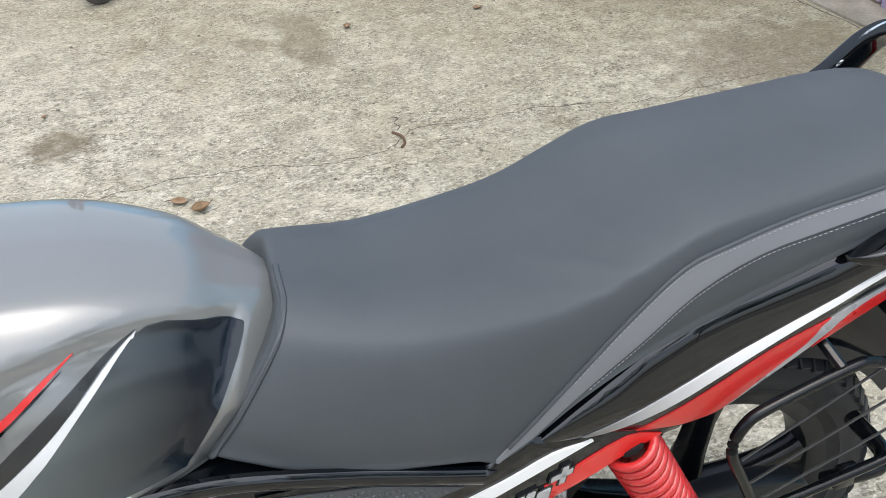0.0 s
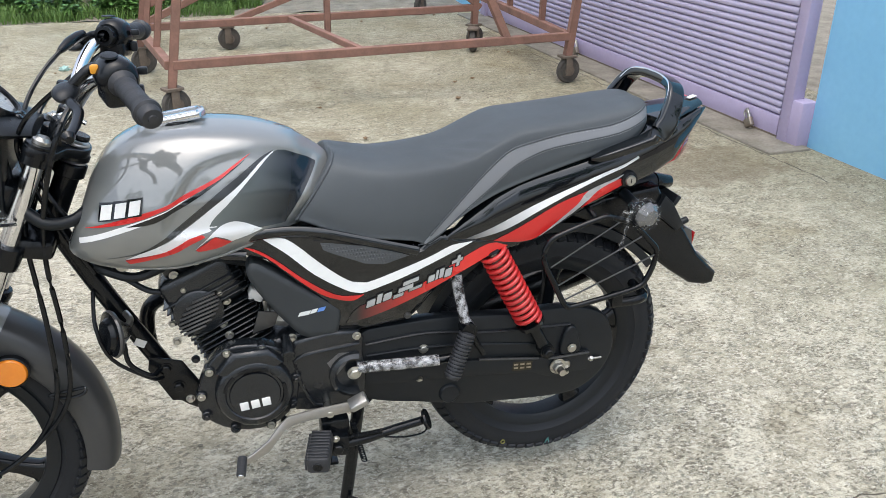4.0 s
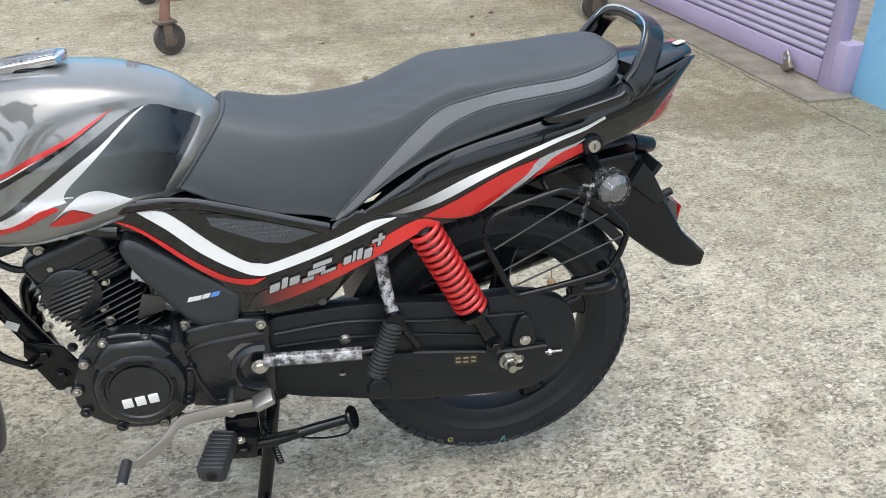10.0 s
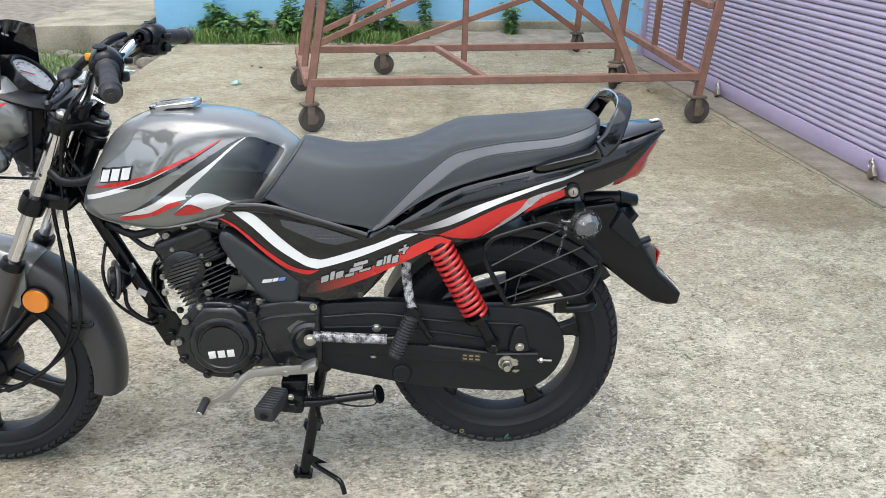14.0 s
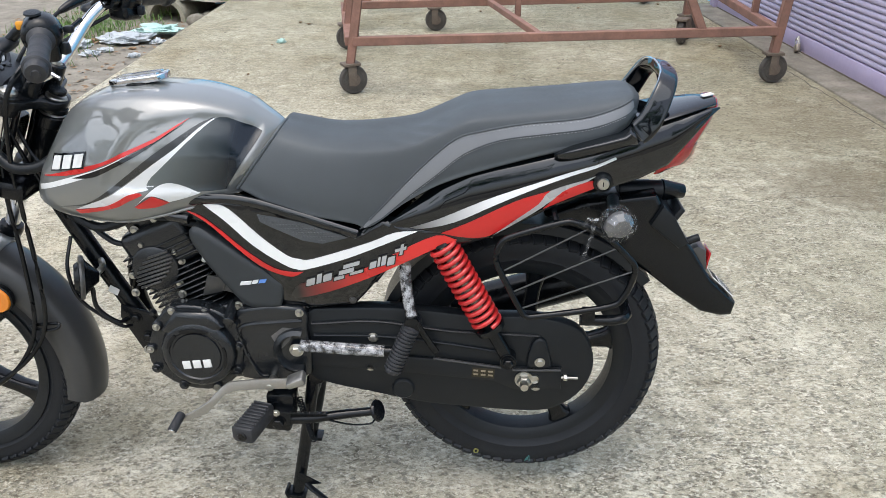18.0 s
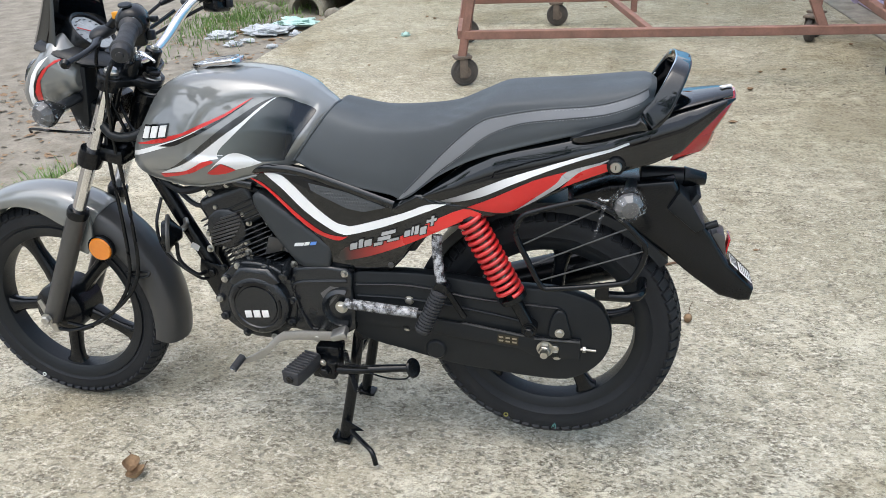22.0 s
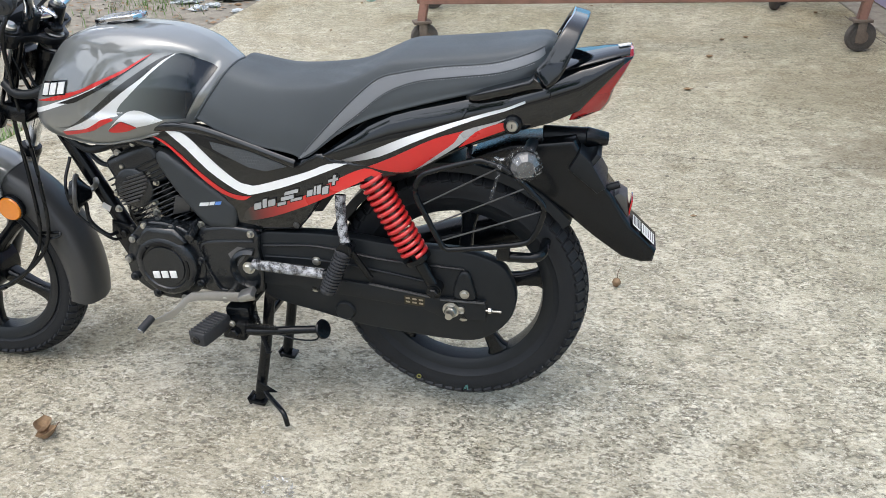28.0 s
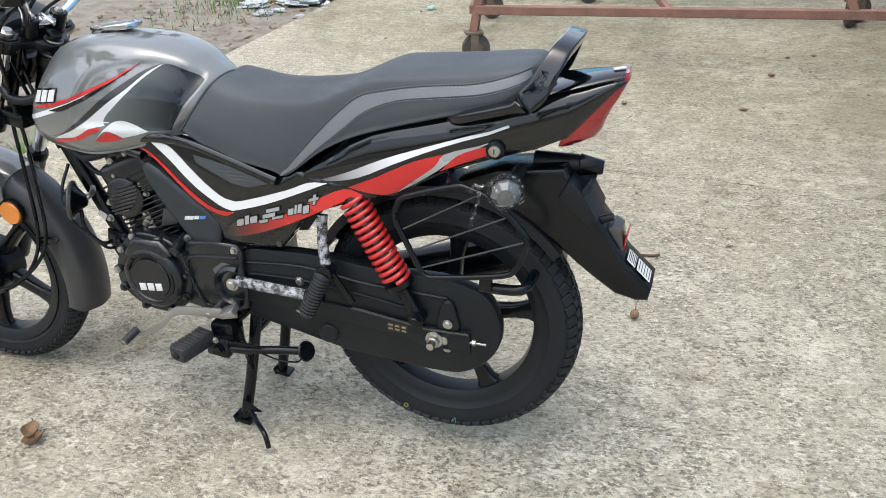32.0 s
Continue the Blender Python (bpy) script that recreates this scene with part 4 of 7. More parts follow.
bm = loft([tank_ring(s) for s in lerp_table(TANK, 14)])
scoop = smooth2(SCOOP, 3)
for v in bm.verts:  # the knee scoop pressed into both sides
    if abs(v.co.y) > 0.03 and inside(v.co.x, v.co.z, scoop):
        d = min(1.0, gap(v.co.x, v.co.z, scoop) / 0.020)
        v.co.y -= math.copysign(0.009 * d * d * (3 - 2 * d), v.co.y)
tank = part("fuel_tank", bm, TANK_GREY, bike, "metallic grey fuel tank with red, white and black stripes", sharp=70)
TANK_TREE = tree_of(tank)
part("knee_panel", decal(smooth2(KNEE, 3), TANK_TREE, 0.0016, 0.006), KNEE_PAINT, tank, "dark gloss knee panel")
for name, out, mat, lift in (("dark_stripe", DARK_C, DARK_GREY, 0.0010), ("white_stripe", WHITE_D, SILVER_BAND, 0.0013), ("silver_stripe", SILVER_E, SILVER_BAND, 0.0024), ("white_stripe", WHITE_B, WHITE, 0.0010), ("black_stripe", BLACK_B, GLOSS_BLACK, 0.0014), ("red_stripe", RED_A, RED, 0.0018), ("red_stripe", RED_F, RED, 0.0028), ("red_stripe", RED_G, RED, 0.0030)):
    part(name, decal(crisp(out, 3), TANK_TREE, lift, 0.006), mat, tank)
# raised maker's badge, as plain slanted blocks
bx, bz, tx = BADGE[3][0], BADGE[3][1], BADGE[1][0]
for i in range(3):
    for grow, lift, mat, nm in ((0.0035, 0.0022, GLOSS_BLACK, "badge_backing"), (0.0, 0.0042, LABEL, "badge_block")):
        x0, x1 = bx + 0.003 + i * 0.0245 - grow, bx + 0.003 + i * 0.0245 + 0.019 + grow
        z0, z1 = bz + i * 0.004 + 0.002 - grow, bz + i * 0.004 + 0.026 + grow
        part(nm, decal([(x0, z0), (x1, z0 + 0.003), (x1 + 0.006, z1 + 0.003), (x0 + 0.006, z1)], TANK_TREE, lift, 0.008), mat, tank)
cap_out = [(-0.056, -0.014), (-0.034, -0.030), (0.044, -0.030), (0.056, -0.014), (0.056, 0.014), (0.044, 0.030), (-0.034, 0.030), (-0.056, 0.014)]
cap_m = pose(-0.752, 0.004, 0.925, 0, -7, 4) @ Matrix.Rotation(radians(-90), 4, "X")
bm = slab(cap_out, -0.007, 0.006, 0.003, 3)
bmesh.ops.transform(bm, matrix=cap_m, verts=bm.verts)
cap = part("fuel_cap", bm, CHROME, tank, "brushed chrome fuel cap")
for o in (-0.016, 0.0, 0.016):
    bm = slab([(-0.036, o - 0.005), (0.040, o - 0.005), (0.044, o), (0.040, o + 0.005), (-0.036, o + 0.005), (-0.040, o)], -0.0095, -0.006, 0.0015)
    bmesh.ops.transform(bm, matrix=cap_m, verts=bm.verts)
    part("cap_ridge", bm, ALLOY if o == 0 else CHROME, cap)
part("cap_collar", lathe([(0.0, -0.006), (0.034, -0.006), (0.036, -0.002), (0.036, 0.006)], (-0.752, 0.004, 0.915), (0, 0, -1), 28), SATIN_BLACK, cap)
part("seam_flange", tube([Vector((s[1] + 0.004, -s[6] - 0.006, s[3] + 0.002)) for s in TANK[:8]], 0.004, 8, 4), TANK_GREY, tank)

# ---- seat ----
def seat_ring(s):
    xt, xb, zt, zb, wt, wm, wb = s
    half = [(0, zt), (wt * 0.50, zt + 0.001), (wt * 0.86, zt - 0.006), (wt * 0.86 + (wm - wt * 0.86) * 0.55, zt - 0.022), (wm * 0.99, zt - (zt - zb) * 0.62), (wm * 0.995, zb + 0.012), (wb, zb), (wb * 0.5, zb)]
    return ring_of(half, xt, xb, zt, zb, 5)


bm = loft([seat_ring(s) for s in lerp_table(SEAT, 8)])
for v in bm.verts:  # slack folds where the rider's part rises to the pillion's
    k = math.exp(-((v.co.x + 0.205) / 0.045) ** 2 - ((v.co.y + 0.07) / 0.05) ** 2)
    v.co.z += 0.0024 * k * math.sin(260 * (v.co.z + 0.35 * v.co.y + 0.25 * v.co.x)) if v.co.z > 0.8 else 0
seat = part("seat", bm, SEAT_VINYL, bike, "long black vinyl seat with grey side bands", sharp=70)
SEAT_TREE = tree_of(seat)
band = smooth2(BAND_TOP, 3, False) + smooth2(BAND_LOW, 3, False)
part("side_band", decal(band, SEAT_TREE, 0.0022, 0.012), BAND_VINYL, seat, "smooth grey vinyl side band")
for line, off in ((BAND_TOP, -0.004), (BAND_LOW, -0.003)):
    pts = smooth_line([(x, 0, z + off) for x, z in line[1:-1]], 28)
    bm = bmesh.new()
    for i in range(0, len(pts) - 1, 2):
        seg = []
        for q in (pts[i], pts[i + 1]):
            hit = SEAT_TREE.ray_cast(Vector((q.x, -1, q.z)), Vector((0, 1, 0)))
            if hit[0]:
                seg.append(hit[0] + Vector((0, -0.0026, 0)))
        if len(seg) == 2 and (seg[1] - seg[0]).length < 0.02:
            join_into(bm, tube(seg, 0.00042, 5))
    tagged(part("stitching", bm, THREAD, seat), kind="stuff")
pts = []
for x, z in smooth2(BAND_TOP, 4, False):
    hit = SEAT_TREE.ray_cast(Vector((x, -1, z)), Vector((0, 1, 0)))
    if hit[0]:
        pts.append(hit[0] + Vector((0, -0.0015, 0)))
part("piping", tube(pts, 0.0022, 8), SEAT_VINYL, seat)
front_ring = seat_ring(lerp_table(SEAT, 8)[10])
part("front_piping", tube([p + Vector((-0.002, 0, 0.0)) for p in front_ring[:34]], 0.0030, 8), SEAT_VINYL, seat)

# ---- side panels and tail ----
TAIL_X = [-0.266, -0.235, -0.205, -0.162, -0.112, -0.071, -0.02, 0.04, 0.121, 0.202, 0.257, 0.303, 0.335, 0.352]
TAIL_TOP = [0.677, 0.700, 0.722, 0.754, 0.779, 0.790, 0.800, 0.813, 0.829, 0.852, 0.865, 0.873, 0.877, 0.877]
TAIL_LOW = [0.672, 0.669, 0.666, 0.654, 0.645, 0.648, 0.677, 0.708, 0.737, 0.758, 0.779, 0.828, 0.863, 0.874]
TAIL_OUT = [0.128, 0.131, 0.133, 0.134, 0.134, 0.133, 0.131, 0.129, 0.122, 0.106, 0.088, 0.067, 0.050, 0.036]


def tail_depth(x):
    return float(np.interp(x, TAIL_X, TAIL_OUT))


def tail_section(x, sgn):
    """One closed section of the cowl: a rounded shoulder over a gently bowed flank."""
    zt, zb, k = (float(np.interp(x, TAIL_X, c)) for c in (TAIL_TOP, TAIL_LOW, TAIL_OUT))
    h = zt - zb
    f = min(1.0, h / 0.07)
    half = [(k - 0.040 * f, zt - 0.10 * h), (k - 0.038 * f, zt), (k - 0.026 * f, zt - 0.01 * h), (k - 0.012 * f, zt - 0.10 * h), (k - 0.004 * f, zt - 0.26 * h), (k, zt - 0.46 * h), (k, zt - 0.66 * h), (k - 0.002 * f, zt - 0.88 * h), (k - 0.006 * f, zb + 0.01 * h), (k - 0.014 * f, zb), (k - 0.024 * f, zb + 0.06 * h)]
    return [Vector((x, sgn * q.y, q.z)) for q in smooth_line([(0, y, z) for y, z in half], 5)]


def tail_shell(sgn):
    xs = np.interp(np.linspace(0, 13, 105), range(14), TAIL_X)
    return loft([tail_section(float(x), sgn) for x in xs])


def side_depth(x, z):
    fold = np.interp(x, [-0.68, -0.43, -0.1], [0.70, 0.585, 0.67])
    return float(np.interp(x, [-0.68, -0.60, -0.5, -0.3, -0.1], [0.108, 0.118, 0.126, 0.130, 0.130]) - 0.22 * max(0, fold - 0.03 - z) - 0.10 * max(0, z - fold - 0.05))


side = part("side_panel", shell(SIDE, side_depth, 0.008, 0.03, 0.008), GLOSS_BLACK, bike, "gloss black side panel with red and white stripes")
part("side_panel", shell(SIDE, side_depth, 0.03, 0.03, 0.008, 1), GLOSS_BLACK, bike)
SIDE_TREE = tree_of(side)
for name, out, mat, lift in (("white_stripe", SIDE_WHITE, WHITE, 0.0025), ("red_stripe", SIDE_RED, RED, 0.0023), ("red_stripe", SIDE_RED_LOW, RED_FADE, 0.0019)):
    part(name, film_on(crisp(out, 3), side_depth, lift, 0.006), mat, side)
part("vent_surround", decal(VENT_RIM, SIDE_TREE, 0.003, 0.010), GLOSS_BLACK, side)
vent = part("vent_mesh", decal(VENT, SIDE_TREE, 0.0045, 0.010), VENT_GREY, side, "black textured vent insert")
vt = tree_of(vent)
bm = bmesh.new()
for i in range(34):
    for j in range(10):
        x, z = -0.51 + i * 0.006 + (j % 2) * 0.003, 0.635 + j * 0.0075
        if inside(x, z, VENT) and gap(x, z, VENT) > 0.004:
            hit = vt.ray_cast(Vector((x, -1, z)), Vector((0, 1, 0)))
            if hit[0]:
                join_into(bm, box(0.0042, 0.002, 0.005, hit[0], 0.0008, seg=1))
tagged(part("vent_stud", bm, VENT_GREY, vent), kind="stuff")
# model name on the panel, as plain rounded slanted shapes
def name_shape(u, v, wd, hh):
    """A slanted rounded block on the panel, u along and v above the name's rising line."""
    x0, z0 = LOGO_A[0] + u, LOGO_A[1] + u * 0.31 + v
    b = min(wd, hh) * 0.10
    loop = [(b, 0), (wd - b, 0), (wd, b), (wd, hh - b), (wd - b, hh), (b, hh), (0, hh - b), (0, b)]
    for grow, lift, mat, nm in ((1.0, 0.0028, GLOSS_BLACK, "name_backing"), (0.0, 0.0040, NAME_GREY, "name_block")):
        out = []
        for a, c in loop:
            a, c = a + grow * 0.0022 * (1 if a > wd / 2 else -1), c + grow * 0.0022 * (1 if c > hh / 2 else -1)
            out.append((x0 + a + 0.18 * c, z0 + c + 0.31 * a))
        part(nm, film_on(out, side_depth, lift, 0.02), mat, side)


for u, v, wd, hh in ((0.000, 0.0, 0.017, 0.016), (0.0205, 0.0, 0.010, 0.021), (0.034, 0.0, 0.017, 0.016), (0.056, -0.004, 0.020, 0.008), (0.066, 0.006, 0.030, 0.009), (0.076, 0.017, 0.032, 0.008), (0.088, -0.001, 0.026, 0.006), (0.127, 0.002, 0.013, 0.014), (0.1425, 0.002, 0.005, 0.020), (0.150, 0.002, 0.009, 0.020), (0.1615, -0.002, 0.014, 0.018), (0.178, 0.022, 0.022, 0.006), (0.1865, 0.0135, 0.006, 0.022)):
    name_shape(u, v, wd, hh)
hit = SIDE_TREE.ray_cast(Vector((SCREW[0], -1, SCREW[1])), Vector((0, 1, 0)))
if hit[0]:
    part("screw", bolt(hit[0] + Vector((0, -0.001, 0)), (0, -1, 0), 0.0055, 0.003), FIN_EDGE, side)
pts = [Vector((x, -side_depth(x, z) - 0.002, z)) for x, z in smooth2(SIDE[22:] + SIDE[:7], 4, False)]
part("edge_trim", sweep(pts, circle(0.0075, 10, 0.010)), GLOSS_BLACK, side, "curved gloss black edge trim")

tail = part("tail_cowl", tail_shell(-1), GLOSS_BLACK, bike, "gloss black tail cowl with red and white stripes")
part("tail_cowl", tail_shell(1), GLOSS_BLACK, bike)
TAIL_TREE = tree_of(tail)
for name, out, mat, lift in (("white_stripe", TAIL_WHITE, SILVER_FADE, 0.0014), ("red_stripe", TAIL_RED_A, RED, 0.0012), ("grey_stripe", TAIL_GREY, NAME_GREY, 0.0014), ("red_stripe", TAIL_RED_B, RED, 0.0016)):
    part(name, decal(crisp(out, 3), TAIL_TREE, lift + 0.0004, 0.006, 0.12), mat, tail)
lock = part("seat_lock", lathe([(0, -0.010), (0.010, -0.010), (0.0115, -0.008), (0.0115, 0.004)], (0.133, -0.124, 0.759), (0, 1, 0), 24), STEEL, tail, "round steel seat lock")
part("lock_collar", lathe([(0.0118, -0.006), (0.0175, -0.004), (0.019, 0.006)], (0.133, -0.124, 0.759), (0, 1, 0), 24), SATIN_BLACK, lock)
part("keyhole", box(0.002, 0.001, 0.009, (0.133, -0.1345, 0.759)), MATT_BLACK, lock)
rings = []
for x, z, w in ((0.10, 0.838, 0.108), (0.18, 0.857, 0.100), (0.25, 0.873, 0.080), (0.31, 0.885, 0.055), (0.346, 0.889, 0.032)):
    rings.append([Vector((x, w * math.cos(t), z - 0.008 + 0.010 * math.sin(t))) for t in [2 * math.pi * k / 24 for k in range(24)]])
deck = part("tail_deck", loft(rings), GLOSS_BLACK, bike, "gloss black tail deck behind the seat")
part("deck_mark", box(0.022, 0.012, 0.002, (0.334, -0.004, 0.8925), 0, (0, -8, 20)), LABEL, deck)
tl = []
for x, z, w, d in ((0.352, 0.887, 0.024, 0.006), (0.355, 0.876, 0.032, 0.010), (0.339, 0.842, 0.050, 0.014), (0.318, 0.808, 0.068, 0.018), (0.313, 0.788, 0.076, 0.028), (0.302, 0.772, 0.074, 0.026), (0.272, 0.754, 0.06, 0.012)):
    tl.append([Vector((x - d + d * (abs(math.cos(t)) ** 0.7) * (1 if math.cos(t) > 0 else -1) - 0.9 * max(0, abs(w * math.sin(t)) - w * 0.62), w * math.sin(t), z)) for t in [2 * math.pi * k / 32 for k in range(32)]])
light = part("tail_light", loft(tl), TAIL_RED, bike, "red wrap-round tail light")
part("lower_lens", loft([[q + Vector((0.002, 0, 0)) for q in r] for r in tl[3:6]]), TAIL_LENS, light, "deep red lower lens")
for sg in (0, 1):  # the lens wraps forward along the cowl's rear edge
    edge = [(0.338, 0.882), (0.352, 0.880), (0.340, 0.846), (0.320, 0.810), (0.306, 0.784), (0.290, 0.762), (0.272, 0.748), (0.252, 0.750), (0.256, 0.764), (0.272, 0.782), (0.286, 0.806), (0.306, 0.840)]
    part("side_lens", shell(smooth2(edge, 2), lambda x, z: max(0.030, tail_depth(x)) + 0.012 + 0.012 * math.exp(-((z - 0.776) / 0.022) ** 2), 0.006, 0.02, 0.008, sg), TAIL_RED, light, "red wrap-round lens edge")
# grab rail
grab = None
for sgn in (-1, 1):
    arm = [(0.044, 0.119, 0.811), (0.060, 0.123, 0.815), (0.095, 0.127, 0.825), (0.140, 0.129, 0.837), (0.182, 0.128, 0.850), (0.204, 0.124, 0.868), (0.217, 0.117, 0.890), (0.230, 0.105, 0.916), (0.240, 0.084, 0.934), (0.246, 0.044, 0.941), (0.247, 0.0, 0.942)]
    line = smooth_line([(x, sgn * y, z) for x, y, z in arm], 5)
    k = len(line)
    rings = []
    for i, q in enumerate(line):  # a flat blade along the seat that turns up into a broad arm
        dd = (line[min(i + 1, k - 1)] - line[max(i - 1, 0)]).normalized()
        f = max(0.0, min(1.0, (q.x - 0.165) / 0.030)) if i < k * 0.75 else 1.0
        f = f * f * (3 - 2 * f)
        uv = Vector((-0.3 + 1.2 * f, 0, 0.95 - 1.2 * f))
        u = (uv - dd * uv.dot(dd)).normalized()
        s = dd.cross(u)
        g = 0.30 + 0.70 * min(1, i / (k * 0.14))
        wa, wb = (0.021 + (0.0095 - 0.021) * f) * g, (0.0085 + (0.022 - 0.0085 - 0.006 * max(0.0, (q.z - 0.86) / 0.09)) * f) * g
        rings.append([q + s * wa * (abs(math.cos(t)) ** 0.28) * (1 if math.cos(t) > 0 else -1) + u * wb * (abs(math.sin(t)) ** 0.28) * (1 if math.sin(t) > 0 else -1) for t in [2 * math.pi * (j + 0.5) / 20 for j in range(20)]])
    b = loft(rings)
    if grab is None:
        grab = part("grab_rail", b, GLOSS_BLACK, bike, "gloss black pillion grab rail with a bare metal inner edge")
    else:
        part("rail_half", b, GLOSS_BLACK, grab)
    inner = [p + Vector((-0.012 if i > k * 0.5 else -0.004, -sgn * (0.011 if i < k * 0.55 else 0.006), 0.012)) for i, p in enumerate(line)][int(k * 0.50):]
    part("bare_edge", tube(inner, 0.0022, 8), CHROME, grab, "bright bare metal edge")

# ---- rear mudguard and lights ----
rear_guard = part("rear_mudguard", slab(GUARD_OUT, -0.052, 0.052, 0.010, 3), SATIN_BLACK, bike, "black plastic rear mudguard")
part("plate_bracket", slab([(0.240, 0.650), (0.262, 0.690), (0.285, 0.668), (0.318, 0.612), (0.300, 0.600)], -0.064, 0.064, 0.004), MATT_BLACK, rear_guard)
part("bracket_rib", box(0.012, 0.12, 0.055, (0.285, 0, 0.660), 0.003, (0, 35, 0)), MATT_BLACK, rear_guard)
part("bracket_stud", rod((0.315, -0.03, 0.600), (0.345, -0.03, 0.612), 0.008, 12), MATT_BLACK, rear_guard)
part("reflector_box", slab([(0.322, 0.575), (0.345, 0.592), (0.362, 0.582), (0.368, 0.540), (0.350, 0.530)], -0.03, 0.03, 0.003), FORK_GREY, rear_guard, "grey rear reflector housing")
part("rear_reflector", box(0.004, 0.05, 0.035, (0.370, 0, 0.557), 0.001, (0, 9, 0)), TAIL_RED, rear_guard, "red rear reflector")
sl = Vector((0.429 - 0.373, 0, 0.474 - 0.527)).normalized()
for u, wd, hh in ((0.013, 0.022, 0.020), (0.047, 0.036, 0.036)):
    c = Vector((0.373, -0.018, 0.527)) + sl * u + Vector((0.0035, 0, 0.0035))
    st = part("sticker", box(wd, 0.05, 0.001, c, 0, (0, 43.5, 0)), LABEL, rear_guard, "white printed sticker")
    for k in range(5):
        part("printed_line", box(0.0016, 0.042, 0.0006, c + Vector((sl.x, 0, sl.z)) * (wd * (-0.38 + 0.19 * k)) + Vector((0.0008, 0, 0.0008)), 0, (0, 43.5, 0)), MATT_BLACK, st)
tubeb = part("light_stalk", rod((0.180, 0.0, 0.702), (0.270, 0.008, 0.698), 0.020, 20), MATT_BLACK, bike, "black rubber indicator stalk")
part("stalk_end", rod((0.268, 0.008, 0.698), (0.315, 0.012, 0.694), 0.022, 18, 0.014), SATIN_BLACK, tubeb)


def indicator(name, at, aim, label):
    """A turn signal on its stalk, still wrapped in its film."""
    d = Vector(aim).normalized()
    a = Vector(at)
    body = part(name, lathe([(0.0, -0.038), (0.011, -0.038), (0.016, -0.027), (0.027, -0.008), (0.0305, 0.0), (0.030, 0.007)], a, d, 20), SATIN_BLACK, bike, label)
    part("lens", lathe([(0.0298, 0.005), (0.028, 0.013), (0.018, 0.024), (0.0, 0.027)], a, d, 10), GREY_LENS, body, "smoked grey lens", sharp=12)
    bm = lathe([(0.009, -0.046), (0.022, -0.030), (0.0325, -0.012), (0.0355, 0.002), (0.034, 0.014), (0.023, 0.029), (0.0, 0.032)], a, d, 22)
    for v in bm.verts:
        v.co += (v.co - a).normalized() * (noise.noise(v.co * 75) * 0.0032)
    part("wrapping", bm, CLEAR_FILM, body, "crumpled clear protective film", sharp=14)
    return body


ri = indicator("rear_indicator", (0.160, -0.150, 0.690), (0.25, -0.9, -0.12), "rear turn signal wrapped in clear film")
part("stalk", rod((0.165, -0.05, 0.70), (0.160, -0.118, 0.694), 0.012, 14), MATT_BLACK, ri)
for pts in ([(0.140, -0.165, 0.712), (0.118, -0.168, 0.700), (0.112, -0.170, 0.672), (0.104, -0.172, 0.645), (0.098, -0.172, 0.622)], [(0.118, -0.168, 0.700), (0.106, -0.166, 0.704), (0.098, -0.168, 0.690)]):
    part("film_tail", tube(pts, 0.004, 6, 5, scales=[1.0 if i % 3 else 0.55 for i in range(len(pts) * 5 - 4)]), CLEAR_FILM, ri)
fi = indicator("front_indicator", (-1.075, -0.185, 0.850), (-0.25, -0.95, -0.05), "front turn signal wrapped in clear film")
part("stalk", rod((-1.06, -0.09, 0.862), (-1.072, -0.15, 0.853), 0.012, 14), MATT_BLACK, fi)

# ---- engine ----
engine = part("engine", slab(smooth2(CASE_OUT, 3), -0.098, 0.12, 0.012, 3), ENGINE_BLACK, bike, "black air-cooled single-cylinder engine")
cov = [(-0.578, 0.484), (-0.448, 0.490), (-0.440, 0.44), (-0.438, 0.335), (-0.50, 0.318), (-0.585, 0.322), (-0.592, 0.40)]
spr = part("sprocket_cover", slab(smooth2(cov, 2), -0.120, -0.09, 0.008, 3), ENGINE_BLACK, engine, "black sprocket cover")
part("cover_rib", tube([(-0.570, -0.121, 0.380), (-0.580, -0.121, 0.430), (-0.565, -0.121, 0.450), (-0.500, -0.121, 0.458), (-0.448, -0.121, 0.462)], 0.0045, 8, 5), ENGINE_BLACK, spr)
part("cover_rib", tube([(-0.570, -0.121, 0.380), (-0.548, -0.121, 0.335), (-0.530, -0.121, 0.328)], 0.004, 8, 5), ENGINE_BLACK, spr)
part("cover_boss", lathe([(0.052, 0.0), (0.050, -0.012), (0.042, -0.018), (0.034, -0.004), (0.030, 0.01)], (-0.462, -0.116, 0.392), (0, 1, 0), 32, a0=75, a1=285), ENGINE_BLACK, spr)
part("scuff", decal([(-0.515, 0.425), (-0.49, 0.445), (-0.462, 0.442), (-0.478, 0.415), (-0.50, 0.39)], tree_of(spr), 0.0006, 0.01), SCUFF, spr, "grey scuffed patch")
MC = Vector((-0.664, -0.149, 0.394))
mag = part("magneto_cover", lathe([(r * 1.06, y) for r, y in ((0.0, 0.000), (0.046, 0.000), (0.0475, 0.003), (0.052, 0.003), (0.0545, 0.000), (0.064, 0.001), (0.070, 0.006), (0.0725, 0.014), (0.0725, 0.06), (0.082, 0.062), (0.084, 0.066), (0.084, 0.075))], MC, (0, 1, 0), 64), ENGINE_BLACK, engine, "round black magneto cover")
flange = [(-0.768, 0.345), (-0.774, 0.395), (-0.752, 0.452), (-0.712, 0.492), (-0.640, 0.490), (-0.592, 0.462), (-0.574, 0.405), (-0.586, 0.342), (-0.636, 0.298), (-0.712, 0.302)]
fl = part("case_flange", slab(smooth2(flange, 3), -0.124, -0.09, 0.006, 3), ENGINE_BLACK, engine, "black side cover flange")
